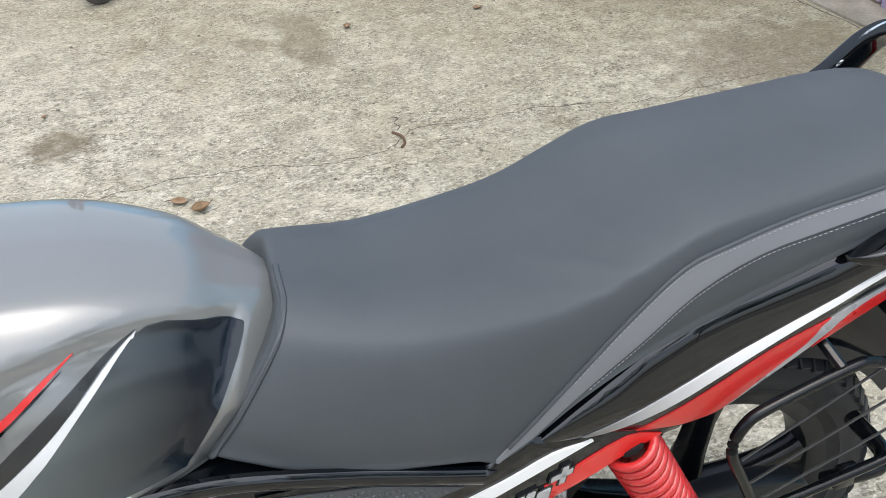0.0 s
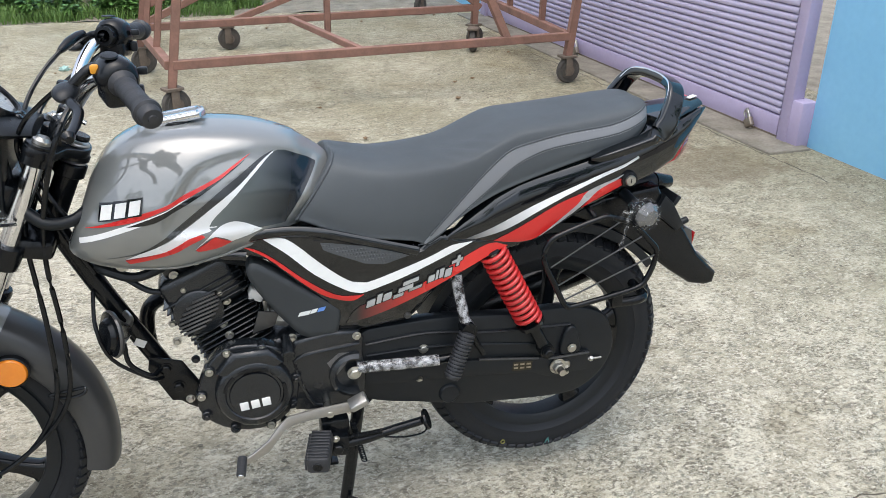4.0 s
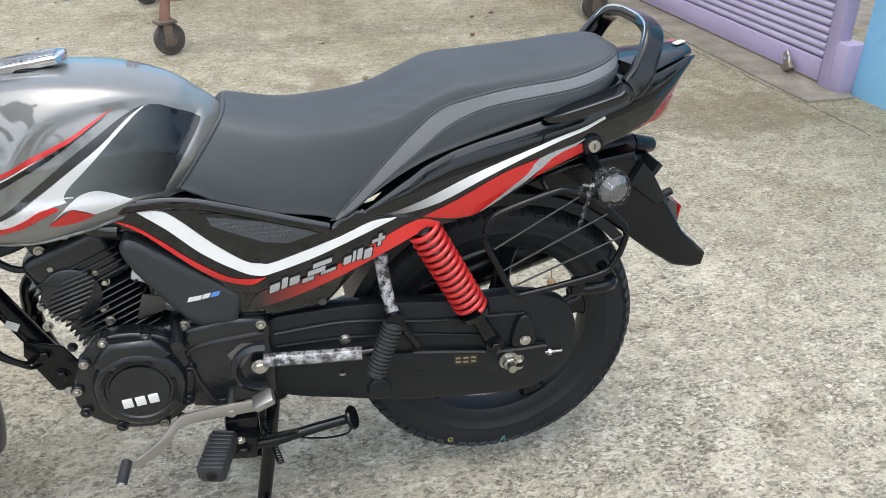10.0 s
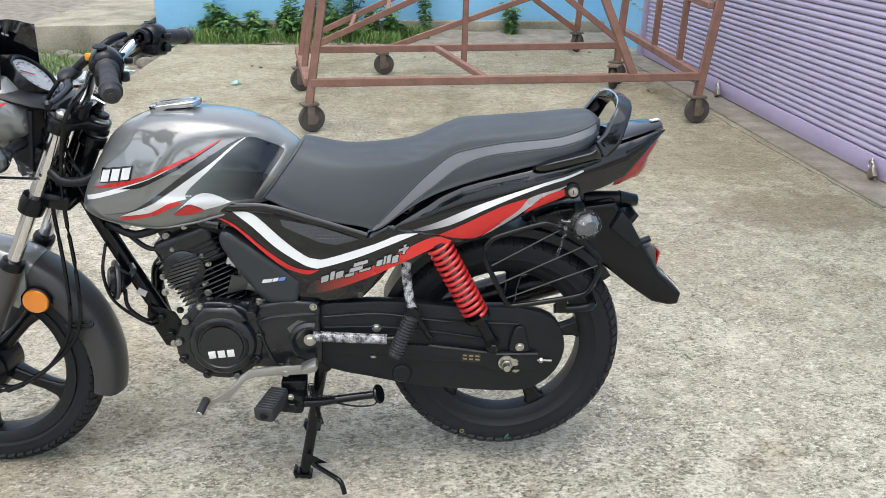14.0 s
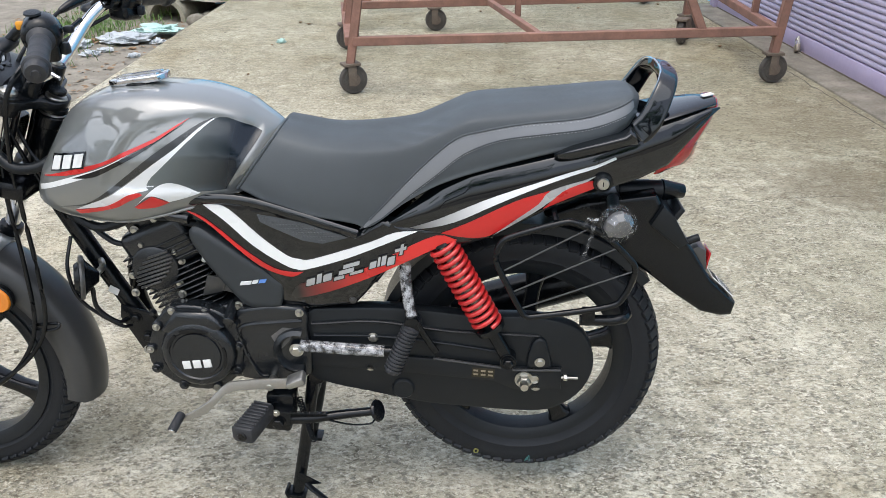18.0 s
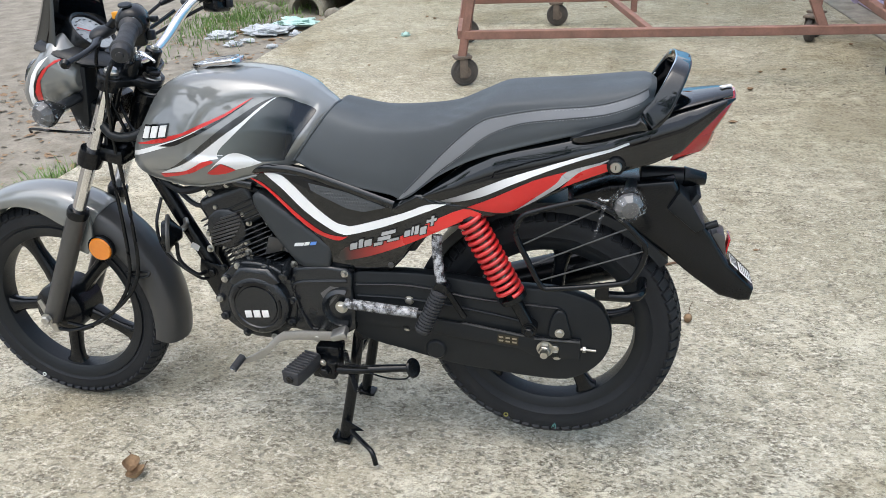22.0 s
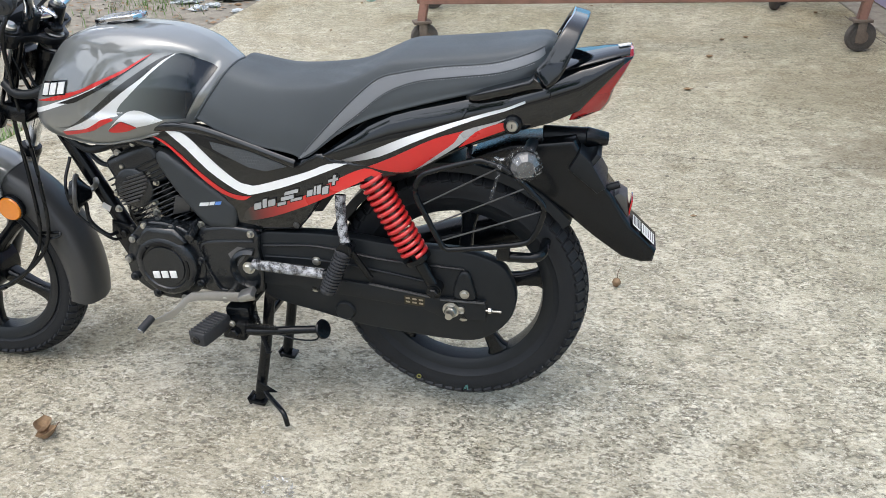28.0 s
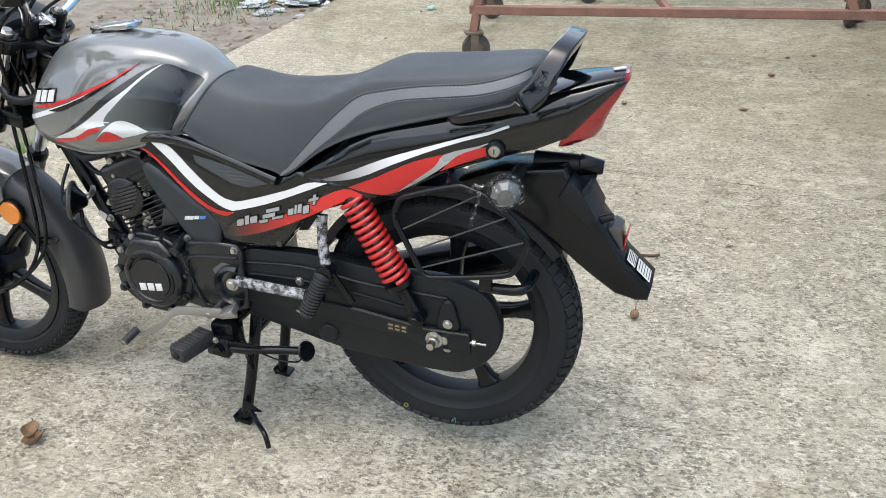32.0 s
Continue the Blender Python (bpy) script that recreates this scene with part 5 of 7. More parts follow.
for k, (x, z) in enumerate(flange):
    q = Vector((x * 0.93 - 0.672 * 0.07, -0.126, z * 0.93 + 0.394 * 0.07))
    part("bolt_boss", rod(q + Vector((0, 0.02, 0)), q + Vector((0, -0.004, 0)), 0.0105, 14), ENGINE_BLACK, fl)
    part("bolt", bolt(q + Vector((0, -0.004, 0)), (0, -1, 0), 0.0058, 0.006), STEEL if k in (1, 2, 3, 4, 8) else ENGINE_BLACK, fl)
part("top_ramp", slab([(-0.735, 0.445), (-0.700, 0.490), (-0.630, 0.488), (-0.600, 0.455), (-0.640, 0.430), (-0.700, 0.430)], -0.146, -0.12, 0.012, 3), ENGINE_BLACK, fl)
for a0, a1 in ((62, 118), (-28, 18), (130, 165)):
    part("cover_rib", lathe([(0.055, 0.001), (0.056, -0.0025), (0.062, -0.002), (0.063, 0.002)], MC, (0, 1, 0), 14, a0=-a1, a1=-a0), SATIN_BLACK, mag)
for i in range(3):
    x0 = MC.x - 0.031 + i * 0.0215
    part("badge_block", box(0.0165, 0.003, 0.018, (x0 + 0.008, MC.y - 0.001, MC.z - 0.022 + i * 0.002), 0.001, (0, -6, 0)), LABEL, mag)
for ang in (20, 75, 130, 190, 245, 300):
    p = MC + Vector((0.086 * math.cos(radians(ang)), 0.060, 0.086 * math.sin(radians(ang))))
    part("bolt", bolt(p, (0, -1, 0), 0.006, 0.007), STEEL if ang in (130, 190) else ENGINE_BLACK, engine)
for p in ((-0.755, 0.345), (-0.742, 0.385), (-0.712, 0.425), (-0.672, 0.470), (-0.580, 0.486), (-0.500, 0.496)):
    part("bolt", bolt((p[0], -0.104, p[1]), (0, -1, 0), 0.007, 0.009), STEEL, engine)
part("bolt_boss", rod((-0.592, -0.095, 0.487), (-0.592, -0.145, 0.470), 0.011, 14), ENGINE_BLACK, engine)
part("bolt_boss", rod((-0.650, -0.095, 0.475), (-0.655, -0.135, 0.452), 0.010, 14), ENGINE_BLACK, engine)
for x, z, y, mat in ((-0.790, 0.372, -0.090, STEEL), (-0.735, 0.320, -0.106, STEEL), (-0.610, 0.300, -0.112, ENGINE_BLACK), (-0.560, 0.312, -0.122, STEEL), (-0.452, 0.480, -0.121, STEEL), (-0.585, 0.455, -0.122, ENGINE_BLACK), (-0.700, 0.500, -0.082, STEEL), (-0.618, 0.520, -0.080, STEEL), (-0.800, 0.500, -0.078, STEEL), (-0.770, 0.455, -0.080, ENGINE_BLACK)):
    part("bolt", bolt((x, y, z), (0, -1, 0), 0.0065, 0.009), mat, engine)
part("heat_tab", slab([(-0.655, 0.500), (-0.610, 0.512), (-0.600, 0.540), (-0.640, 0.548)], -0.092, -0.086, 0.002), FIN_EDGE, engine, "worn black bracket")
part("engine_label", box(0.014, 0.001, 0.045, (-0.726, -0.101, 0.398), 0, (0, 40, 0)), LABEL, engine)
# cylinder fins, leaning forward
ax = Vector((-0.42, 0, 0.91)).normalized()
c0 = Vector((-0.675, -0.0, 0.455))
lean_deg = math.degrees(math.atan2(ax.x, ax.z))
cyl = part("cylinder", rod(c0 - ax * 0.02, c0 + ax * 0.16, 0.046, 24), ENGINE_BLACK, engine)
for i in range(9):
    c = c0 + ax * (0.008 + i * 0.0115)
    part("fin", box(0.148 - (0.012 if i in (0, 8) else 0), 0.155, 0.0042, c, 0.0018, (0, lean_deg, 0), 1), ENGINE_BLACK, cyl)
HC = Vector((-0.752, -0.078, 0.553))
head = part("cylinder_head", box(0.150, 0.140, 0.105, c0 + ax * 0.155, 0.02, (0, lean_deg, 0), 3), ENGINE_BLACK, engine)
for i in range(4):
    part("fin", box(0.165, 0.150, 0.004, c0 + ax * (0.122 + i * 0.013), 0.0018, (0, lean_deg, 0), 1), ENGINE_BLACK, head)
capd = part("finned_cap", lathe([(0, 0.0), (0.044, 0.0), (0.048, 0.003), (0.049, 0.008), (0.049, 0.03)], HC, (0, 1, 0), 44), ENGINE_BLACK, head, "round black finned head cap")
for i in range(8):
    o = -0.036 + i * 0.0103
    half = math.sqrt(max(0.0001, 0.044 ** 2 - o * o)) * 0.93
    part("cap_rib", box(half * 2, 0.006, 0.0045, HC + Vector((0.33 * o, -0.002, 0.94 * o)), 0.0015, (0, -19, 0), 1), FIN_EDGE, capd)
for ang in (15, 40, -40, 200, 115, 255):
    p = HC + Vector((0.056 * math.cos(radians(ang)), 0.012, 0.056 * math.sin(radians(ang))))
    part("bolt", bolt(p, (0, -1, 0), 0.006, 0.008), STEEL, head)
part("inlet_elbow", tube([(-0.690, -0.01, 0.600), (-0.650, -0.02, 0.605), (-0.610, -0.02, 0.585)], 0.022, 14, 5), ENGINE_BLACK, engine)
thr = part("throttle_body", rod((-0.628, -0.01, 0.565), (-0.570, -0.01, 0.545), 0.026, 18), ALLOY, bike, "cast alloy throttle body")
part("sensor", box(0.045, 0.045, 0.036, (-0.600, -0.058, 0.520), 0.006, (0, 18, 0)), ALLOY, thr)
part("sensor_label", box(0.026, 0.001, 0.010, (-0.602, -0.0815, 0.522), 0, (0, 18, 0)), LABEL, thr)
part("connector", box(0.030, 0.03, 0.024, (-0.640, -0.055, 0.572), 0.004, (0, 25, 0)), LABEL, thr, "pale plastic connector")
part("link_arm", tube([(-0.625, -0.07, 0.560), (-0.622, -0.072, 0.530), (-0.612, -0.072, 0.505)], 0.005, 8, 4), STEEL, thr)
part("airbox", box(0.15, 0.14, 0.17, (-0.47, 0.01, 0.60), 0.02), MATT_BLACK, bike, "black airbox behind the side panel")
part("rocker_cover", box(0.10, 0.10, 0.03, c0 + ax * 0.215, 0.008, (0, lean_deg, 0)), ENGINE_BLACK, engine)
part("breather", tube([(-0.80, -0.02, 0.64), (-0.76, -0.05, 0.66), (-0.70, -0.06, 0.655), (-0.65, -0.055, 0.64)], 0.008, 8, 5), MATT_BLACK, engine)
for q in ((-0.79, 0.63), (-0.745, 0.655), (-0.69, 0.645)):
    part("clip", bolt((q[0], -0.055, q[1]), (0, -1, 0), 0.007, 0.006), STEEL, engine)
exh = part("exhaust_pipe", tube([(-0.80, 0.05, 0.55), (-0.86, 0.07, 0.50), (-0.86, 0.08, 0.38), (-0.80, 0.09, 0.26), (-0.66, 0.10, 0.22), (-0.40, 0.12, 0.26)], 0.016, 14, 6), SATIN_BLACK, bike, "black exhaust pipe")
part("silencer", tube([(-0.42, 0.125, 0.27), (-0.36, 0.13, 0.29), (-0.20, 0.135, 0.335), (0.05, 0.14, 0.41), (0.22, 0.14, 0.46)], 0.046, 20, 4, scales=[0.45, 0.7, 0.95, 1] + [1.0] * 11 + [0.98, 0.9]), SATIN_BLACK, exh, "black silencer")
# air-intake cover
AIRC = AIR_OUT
air = part("airbox_cover", shell(smooth2(AIRC, 2), lambda x, z: 0.117 + 0.004 * min(1, max(0, gap(x, z, AIRC) / 0.008)), 0.006, 0.04, 0.005), AIR_GREY, bike, "matt dark grey airbox cover")
AIR_TREE = tree_of(air)
for u, wd, mat in ((0.0, 0.022, SILVER_BAND), (0.024, 0.012, SILVER_BAND), (0.038, 0.014, BLUE_BADGE)):
    x0, z0 = -0.566 + u, 0.541 + u * 0.12
    part("badge_block", decal([(x0, z0), (x0 + wd, z0 + 0.002), (x0 + wd + 0.004, z0 + 0.010), (x0 + 0.004, z0 + 0.008)], AIR_TREE, 0.0015, 0.02), mat, air)

# ---- chain case, swing arm, shock ----
chain_case = part("chain_case", slab(smooth2(CHAIN_OUT, 3), -0.104, -0.070, 0.008, 2), MATT_BLACK, bike, "matt black enclosed chain case")
ridge = [(-0.432, 0.448), (-0.30, 0.455), (-0.164, 0.436), (-0.06, 0.430), (0.03, 0.425)]
part("pressed_rib", sweep(smooth_line([(x, -0.105, z) for x, z in ridge], 5), circle(0.006, 8, 0.003)), MATT_BLACK, chain_case)
ridge = [(-0.430, 0.420), (-0.30, 0.420), (-0.164, 0.405), (-0.04, 0.385)]
part("pressed_rib", sweep(smooth_line([(x, -0.105, z) for x, z in ridge], 5), circle(0.004, 8, 0.003)), MATT_BLACK, chain_case)
part("pressed_boss", slab(smooth2([(0.008, 0.355), (0.012, 0.40), (0.025, 0.422), (0.042, 0.418), (0.050, 0.39), (0.055, 0.355)], 3), -0.116, -0.10, 0.006, 3), MATT_BLACK, chain_case)
part("pressed_boss", lathe([(0, -0.006), (0.020, -0.006), (0.024, -0.002), (0.025, 0.004)], (-0.250, -0.104, 0.294), (0, 1, 0), 28), MATT_BLACK, chain_case)
for x, z in ((-0.308, 0.417), (-0.317, 0.348), (0.032, 0.370), (0.026, 0.305)):
    part("bolt", bolt((x, -0.106 if x < 0 else -0.118 if z > 0.33 else -0.106, z), (0, -1, 0), 0.008, 0.006), STEEL, chain_case)
plate = part("maker_plate", box(0.047, 0.0012, 0.023, (-0.083, -0.1115, 0.339), 0.0003, (0, 5, 0)), BRASS_PLATE, chain_case, "small dark brass data plate")
for r in range(2):
    for k in range(3):
        part("engraving", box(0.010, 0.0006, 0.004, (-0.098 + k * 0.015, -0.1125, 0.345 - r * 0.009 - k * 0.0013), 0, (0, 5, 0)), LOCK, plate)
arm = part("swing_arm", slab([(-0.448, 0.392), (-0.20, 0.372), (-0.045, 0.353), (0.078, 0.353), (0.078, 0.303), (-0.02, 0.300), (-0.06, 0.318), (-0.22, 0.335), (-0.448, 0.352)], -0.112, -0.104, 0.003), MATT_BLACK, bike, "black steel swing arm end")
part("swing_arm_edge", tube([(-0.185, -0.114, 0.374), (-0.046, -0.114, 0.354)], 0.003, 8), FIN_EDGE, arm)
part("swing_arm_edge", tube([(-0.023, -0.116, 0.350), (0.076, -0.116, 0.350)], 0.003, 8), FIN_EDGE, arm)
axle = part("axle_nut", lathe([(0, -0.030), (0.008, -0.030), (0.009, -0.016), (0.009, 0.0)], (0.001, -0.116, 0.326), (0, 1, 0), 18), STEEL, rear_wheel, "zinc-plated axle nut")
part("nut", lathe([(0.0, -0.014), (0.012, -0.014), (0.0145, -0.011), (0.0145, 0.0)], (0.001, -0.116, 0.326), (0, 1, 0), 6), STEEL, axle)
part("washer", lathe([(0.0, -0.003), (0.019, -0.003), (0.019, 0.0)], (0.001, -0.115, 0.327), (0, 1, 0), 28), STEEL, axle)
part("adjuster", box(0.030, 0.004, 0.018, (0.016, -0.114, 0.328), 0.006), STEEL, axle)
part("adjuster_screw", rod((0.076, -0.108, 0.328), (0.112, -0.108, 0.327), 0.003, 10), STEEL, axle)
part("adjuster_nut", rod((0.082, -0.108, 0.328), (0.090, -0.108, 0.328), 0.007, 6), STEEL, axle)
st, sb = Vector((-0.162, -0.118, 0.630)), Vector((-0.033, -0.118, 0.379))
ds = (sb - st).normalized()
shock = part("shock_absorber", rod(st + ds * 0.16, sb - ds * 0.01, 0.014, 18), SATIN_BLACK, bike, "rear shock absorber with a red coil spring")
part("damper_rod", rod(st, st + ds * 0.17, 0.010, 14), STEEL, shock)
part("upper_seat", lathe([(0.008, -0.006), (0.017, -0.005), (0.019, 0.0), (0.010, 0.004)], st - ds * 0.002, ds, 24), SATIN_BLACK, shock)
part("lower_eye", lathe([(0.006, -0.016), (0.017, -0.016), (0.017, 0.012), (0.006, 0.012)], sb, (0, 1, 0), 20, True), SATIN_BLACK, shock)
part("bolt", bolt(sb + Vector((0, -0.018, 0)), (0, -1, 0), 0.010, 0.009), SATIN_BLACK, shock)
e1 = ds.cross(Vector((0, 1, 0))).normalized()
e2 = ds.cross(e1)
turns, L = 13.2, 0.192
coil = [st + ds * (0.0 + L * i / 320) + (e1 * math.cos(2 * math.pi * turns * i / 320) + e2 * math.sin(2 * math.pi * turns * i / 320)) * 0.0265 for i in range(321)]
part("spring", tube(coil, 0.0050, 10), SPRING_RED, shock, "red-painted coil spring")
part("lower_seat", lathe([(0.012, 0.0), (0.032, 0.0), (0.030, 0.012), (0.014, 0.02)], st + ds * (0.003 + L), ds, 24), SATIN_BLACK, shock)

# ---- wire guard beside the rear wheel ----
YG = -0.150
loop = [(-0.060, 0.612), (-0.050, 0.650), (-0.020, 0.666), (0.060, 0.690), (0.085, 0.690), (0.135, 0.670), (0.185, 0.622), (0.200, 0.600), (0.196, 0.570), (0.184, 0.540), (0.165, 0.520), (0.100, 0.506), (0.019, 0.494), (0.000, 0.494), (-0.012, 0.508), (-0.035, 0.555)]
wire = part("sari_guard", tube([(x, YG, z) for x, z in loop], 0.0062, 10, 5, True), SATIN_BLACK, bike, "black tubular sari guard with thin wires")
for a, b in (((-0.044, 0.592), (0.112, 0.680)), ((-0.025, 0.548), (0.165, 0.640)), ((-0.008, 0.512), (0.197, 0.592))):
    part("wire", tube([(a[0], YG, a[1]), (b[0], YG, b[1])], 0.0018, 6), FIN_EDGE, wire)
part("guard_bracket", box(0.026, 0.012, 0.035, (0.120, YG + 0.01, 0.492), 0.003), SATIN_BLACK, wire)
part("guard_stay", tube([(0.105, YG + 0.02, 0.476), (0.19, YG + 0.02, 0.480), (0.20, -0.06, 0.482)], 0.011, 10, 4), SATIN_BLACK, wire)
part("guard_stay", tube([(0.05, YG, 0.692), (0.045, -0.10, 0.71)], 0.006, 8), SATIN_BLACK, wire)
inner = []
for i in range(30):
    a = radians(38 + 120 * i / 29)
    d = Vector((math.cos(a), 0, math.sin(a)))
    c = RW + d * 0.318
    inner.append([c + Vector((0, yy, 0)) + d * q for yy, q in ((-0.06, -0.02), (-0.058, 0.0), (0.058, 0.0), (0.06, -0.02), (0.054, -0.02), (0.053, -0.005), (-0.053, -0.005), (-0.054, -0.02))])
part("inner_mudguard", loft(inner), MATT_BLACK, bike, "black inner mudguard")
part("sub_frame", tube([(-0.34, -0.05, 0.62), (-0.20, -0.06, 0.66), (0.0, -0.06, 0.72), (0.15, -0.05, 0.76)], 0.014, 10, 4), SATIN_BLACK, bike)
part("frame_plate", slab([(-0.445, 0.50), (-0.30, 0.52), (-0.24, 0.60), (-0.30, 0.63), (-0.445, 0.60)], -0.062, -0.056, 0.002), MATT_BLACK, bike)

# ---- pillion footrest bracket, foot controls ----
hang = part("footrest_hanger", tube([(-0.236, -0.112, 0.585), (-0.236, -0.118, 0.560), (-0.228, -0.136, 0.500), (-0.222, -0.142, 0.480)], 0.0115, 14, 5), CLEAR_WRAP, bike, "pillion footrest hanger in protective film")
part("lower_tube", tube([(-0.455, -0.122, 0.405), (-0.36, -0.128, 0.402), (-0.282, -0.132, 0.400)], 0.0125, 14, 4), CLEAR_WRAP, hang, "steel tube in torn protective film")
part("tube_end", tube([(-0.285, -0.132, 0.400), (-0.24, -0.134, 0.402)], 0.010, 12), SATIN_BLACK, hang)
part("bolt", bolt((-0.462, -0.132, 0.400), (0, -1, 0), 0.011, 0.010), STEEL, hang)
part("knee", lathe([(0, -0.02), (0.017, -0.018), (0.017, 0.012), (0, 0.014)], (-0.222, -0.142, 0.474), (0, 1, 0), 16), SATIN_BLACK, hang)
part("strut", tube([(-0.220, -0.136, 0.474), (-0.196, -0.126, 0.425), (-0.178, -0.120, 0.392)], 0.007, 8, 3), SATIN_BLACK, hang)
rp = [(0.010, 0.0)]
for i in range(13):
    rp += [(0.0185, 0.004 + i * 0.0075), (0.0185, 0.0080 + i * 0.0075), (0.0155, 0.0085 + i * 0.0075), (0.0155, 0.0110 + i * 0.0075)]
rp += [(0.014, 0.105), (0.0, 0.106)]
part("peg_rubber", lathe(rp, (-0.224, -0.152, 0.470), Vector((-0.040, -0.020, -0.092)), 18), GRIP_RUBBER, hang, "ribbed black pillion footrest rubber")

peg_a, peg_b = Vector((-0.537, -0.140, 0.264)), Vector((-0.562, -0.240, 0.262))
pd = (peg_b - peg_a).normalized()
peg = part("footrest", rod(peg_a, peg_b, 0.010, 12), SATIN_BLACK, bike, "rider's footrest with a ribbed rubber")
m = Matrix.Translation((peg_a + peg_b) / 2) @ pd.to_track_quat("Y", "Z").to_matrix().to_4x4()
bm = box(0.046, 0.098, 0.036, (0, 0, 0), 0.008, seg=2)
bmesh.ops.transform(bm, matrix=m, verts=bm.verts)
pr = part("peg_rubber", bm, GRIP_RUBBER, peg, "ribbed black rubber")
for i in range(9):
    for sz, at in (((0.040, 0.005, 0.006), (0, -0.040 + i * 0.010, 0.0185)), ((0.006, 0.005, 0.028), (0.0235, -0.040 + i * 0.010, 0.0))):
        bm = box(*sz, at, 0.0015, seg=1)
        bmesh.ops.transform(bm, matrix=m, verts=bm.verts)
        part("rib", bm, GRIP_RUBBER, pr)
part("peg_mount", box(0.06, 0.05, 0.06, (-0.508, -0.110, 0.262), 0.008), SATIN_BLACK, peg)
part("cross_bar", tube([(-0.515, -0.14, 0.262), (-0.515, 0.14, 0.262)], 0.014, 12), SATIN_BLACK, peg)

lev = [(-0.447, 0.344), (-0.471, 0.347), (-0.553, 0.342), (-0.604, 0.335), (-0.622, 0.322), (-0.649, 0.294), (-0.680, 0.275), (-0.706, 0.264), (-0.714, 0.259), (-0.710, 0.254), (-0.690, 0.257), (-0.650, 0.272), (-0.630, 0.292), (-0.612, 0.311), (-0.590, 0.318), (-0.551, 0.321), (-0.474, 0.324), (-0.447, 0.330)]
bm = slab(lev, -0.157, -0.151, 0.0015)
for v in bm.verts:
    v.co.y -= 0.36 * max(0.0, 0.330 - v.co.z)
gear = part("gear_lever", bm, PLATED, bike, "plated heel-and-toe gear lever")
part("heel_pad", box(0.040, 0.032, 0.016, (-0.462, -0.160, 0.347), 0.005, (12, -24, 0)), ALLOY, gear, "knurled heel pad")
part("toe_peg", rod((-0.703, -0.180, 0.272), (-0.709, -0.222, 0.262), 0.0095, 14), GRIP_RUBBER, gear)
part("toe_cap", rod((-0.709, -0.221, 0.262), (-0.7095, -0.226, 0.261), 0.0065, 12), CHROME, gear)
part("shaft", rod((-0.520, -0.10, 0.326), (-0.520, -0.158, 0.324), 0.008, 12), STEEL, gear)

# ---- stands ----
cs = part("centre_stand", tube([(-0.446, -0.078, 0.300), (-0.472, -0.088, 0.15), (-0.498, -0.102, 0.016)], 0.0135, 14, 4), SATIN_BLACK, bike, "black steel centre stand")
part("leg", tube([(-0.446, 0.078, 0.300), (-0.475, 0.088, 0.15), (-0.506, 0.102, 0.022)], 0.0135, 14, 4), SATIN_BLACK, cs)
part("cross_tube", tube([(-0.452, -0.08, 0.255), (-0.452, 0.08, 0.255)], 0.012, 12), SATIN_BLACK, cs)
for yy, z in ((-0.102, 0.008), (0.102, 0.014)):
    part("foot", box(0.042, 0.036, 0.010, (-0.500, yy, z), 0.003, (0, 8, 0)), SATIN_BLACK, cs)
    part("foot_lip", box(0.006, 0.036, 0.020, (-0.520, yy, z + 0.004), 0.002, (0, -20, 0)), SATIN_BLACK, cs)
part("lever", tube([(-0.488, -0.106, 0.050), (-0.462, -0.128, 0.044), (-0.425, -0.162, 0.044), (-0.403, -0.180, 0.040), (-0.395, -0.186, 0.026), (-0.391, -0.188, 0.008)], 0.0062, 10, 5), SATIN_BLACK, cs)
part("gusset", slab([(-0.488, 0.080), (-0.440, 0.050), (-0.492, 0.044)], -0.122, -0.118, 0.001), SATIN_BLACK, cs)
part("pivot", rod((-0.436, -0.092, 0.308), (-0.436, -0.070, 0.308), 0.018, 16), SATIN_BLACK, cs)
part("pivot", rod((-0.430, 0.092, 0.308), (-0.430, 0.070, 0.308), 0.018, 16), SATIN_BLACK, cs)
spr_line = [Vector((-0.470, -0.120, 0.275)) + Vector((0.022, 0.0, -0.11)) * (i / 120) + Vector((math.cos(i * 0.9), math.sin(i * 0.9), 0)) * 0.006 for i in range(121)]
part("return_spring", tube(spr_line, 0.0016, 6), SATIN_BLACK, cs)

ss = part("side_stand", tube([(-0.500, -0.140, 0.236), (-0.44, -0.135, 0.236), (-0.37, -0.124, 0.240), (-0.312, -0.116, 0.243)], 0.010, 14, 4, scales=[1.15] * 5 + [1.0] * 4 + [0.95] * 4), SATIN_BLACK, bike, "folded black side stand")
part("pivot_block", box(0.058, 0.034, 0.050, (-0.512, -0.138, 0.240), 0.007, (0, 6, 0)), SATIN_BLACK, ss)
part("pivot_bolt", bolt((-0.509, -0.157, 0.238), (0, -1, 0), 0.012, 0.010), SATIN_BLACK, ss)
part("bolt", bolt((-0.512, -0.156, 0.262), (0, -1, 0), 0.006, 0.006), STEEL, ss)
part("foot", lathe([(0, -0.004), (0.022, -0.004), (0.024, 0.0), (0.022, 0.004), (0, 0.004)], (-0.306, -0.115, 0.243), (0.85, -0.25, 0.35), 22), SATIN_BLACK, ss)
spr_line = [Vector((-0.485, -0.150, 0.256)) + Vector((0.075, 0.008, -0.004)) * (i / 140) + Vector((0, math.cos(i * 0.85), math.sin(i * 0.85))) * 0.005 for i in range(141)]
part("stand_spring", tube(spr_line, 0.0014, 6), SATIN_BLACK, ss)
part("stop_wire", tube([(-0.405, -0.140, 0.234), (-0.36, -0.142, 0.226), (-0.320, -0.138, 0.226), (-0.308, -0.132, 0.236)], 0.002, 6, 4), SATIN_BLACK, ss)

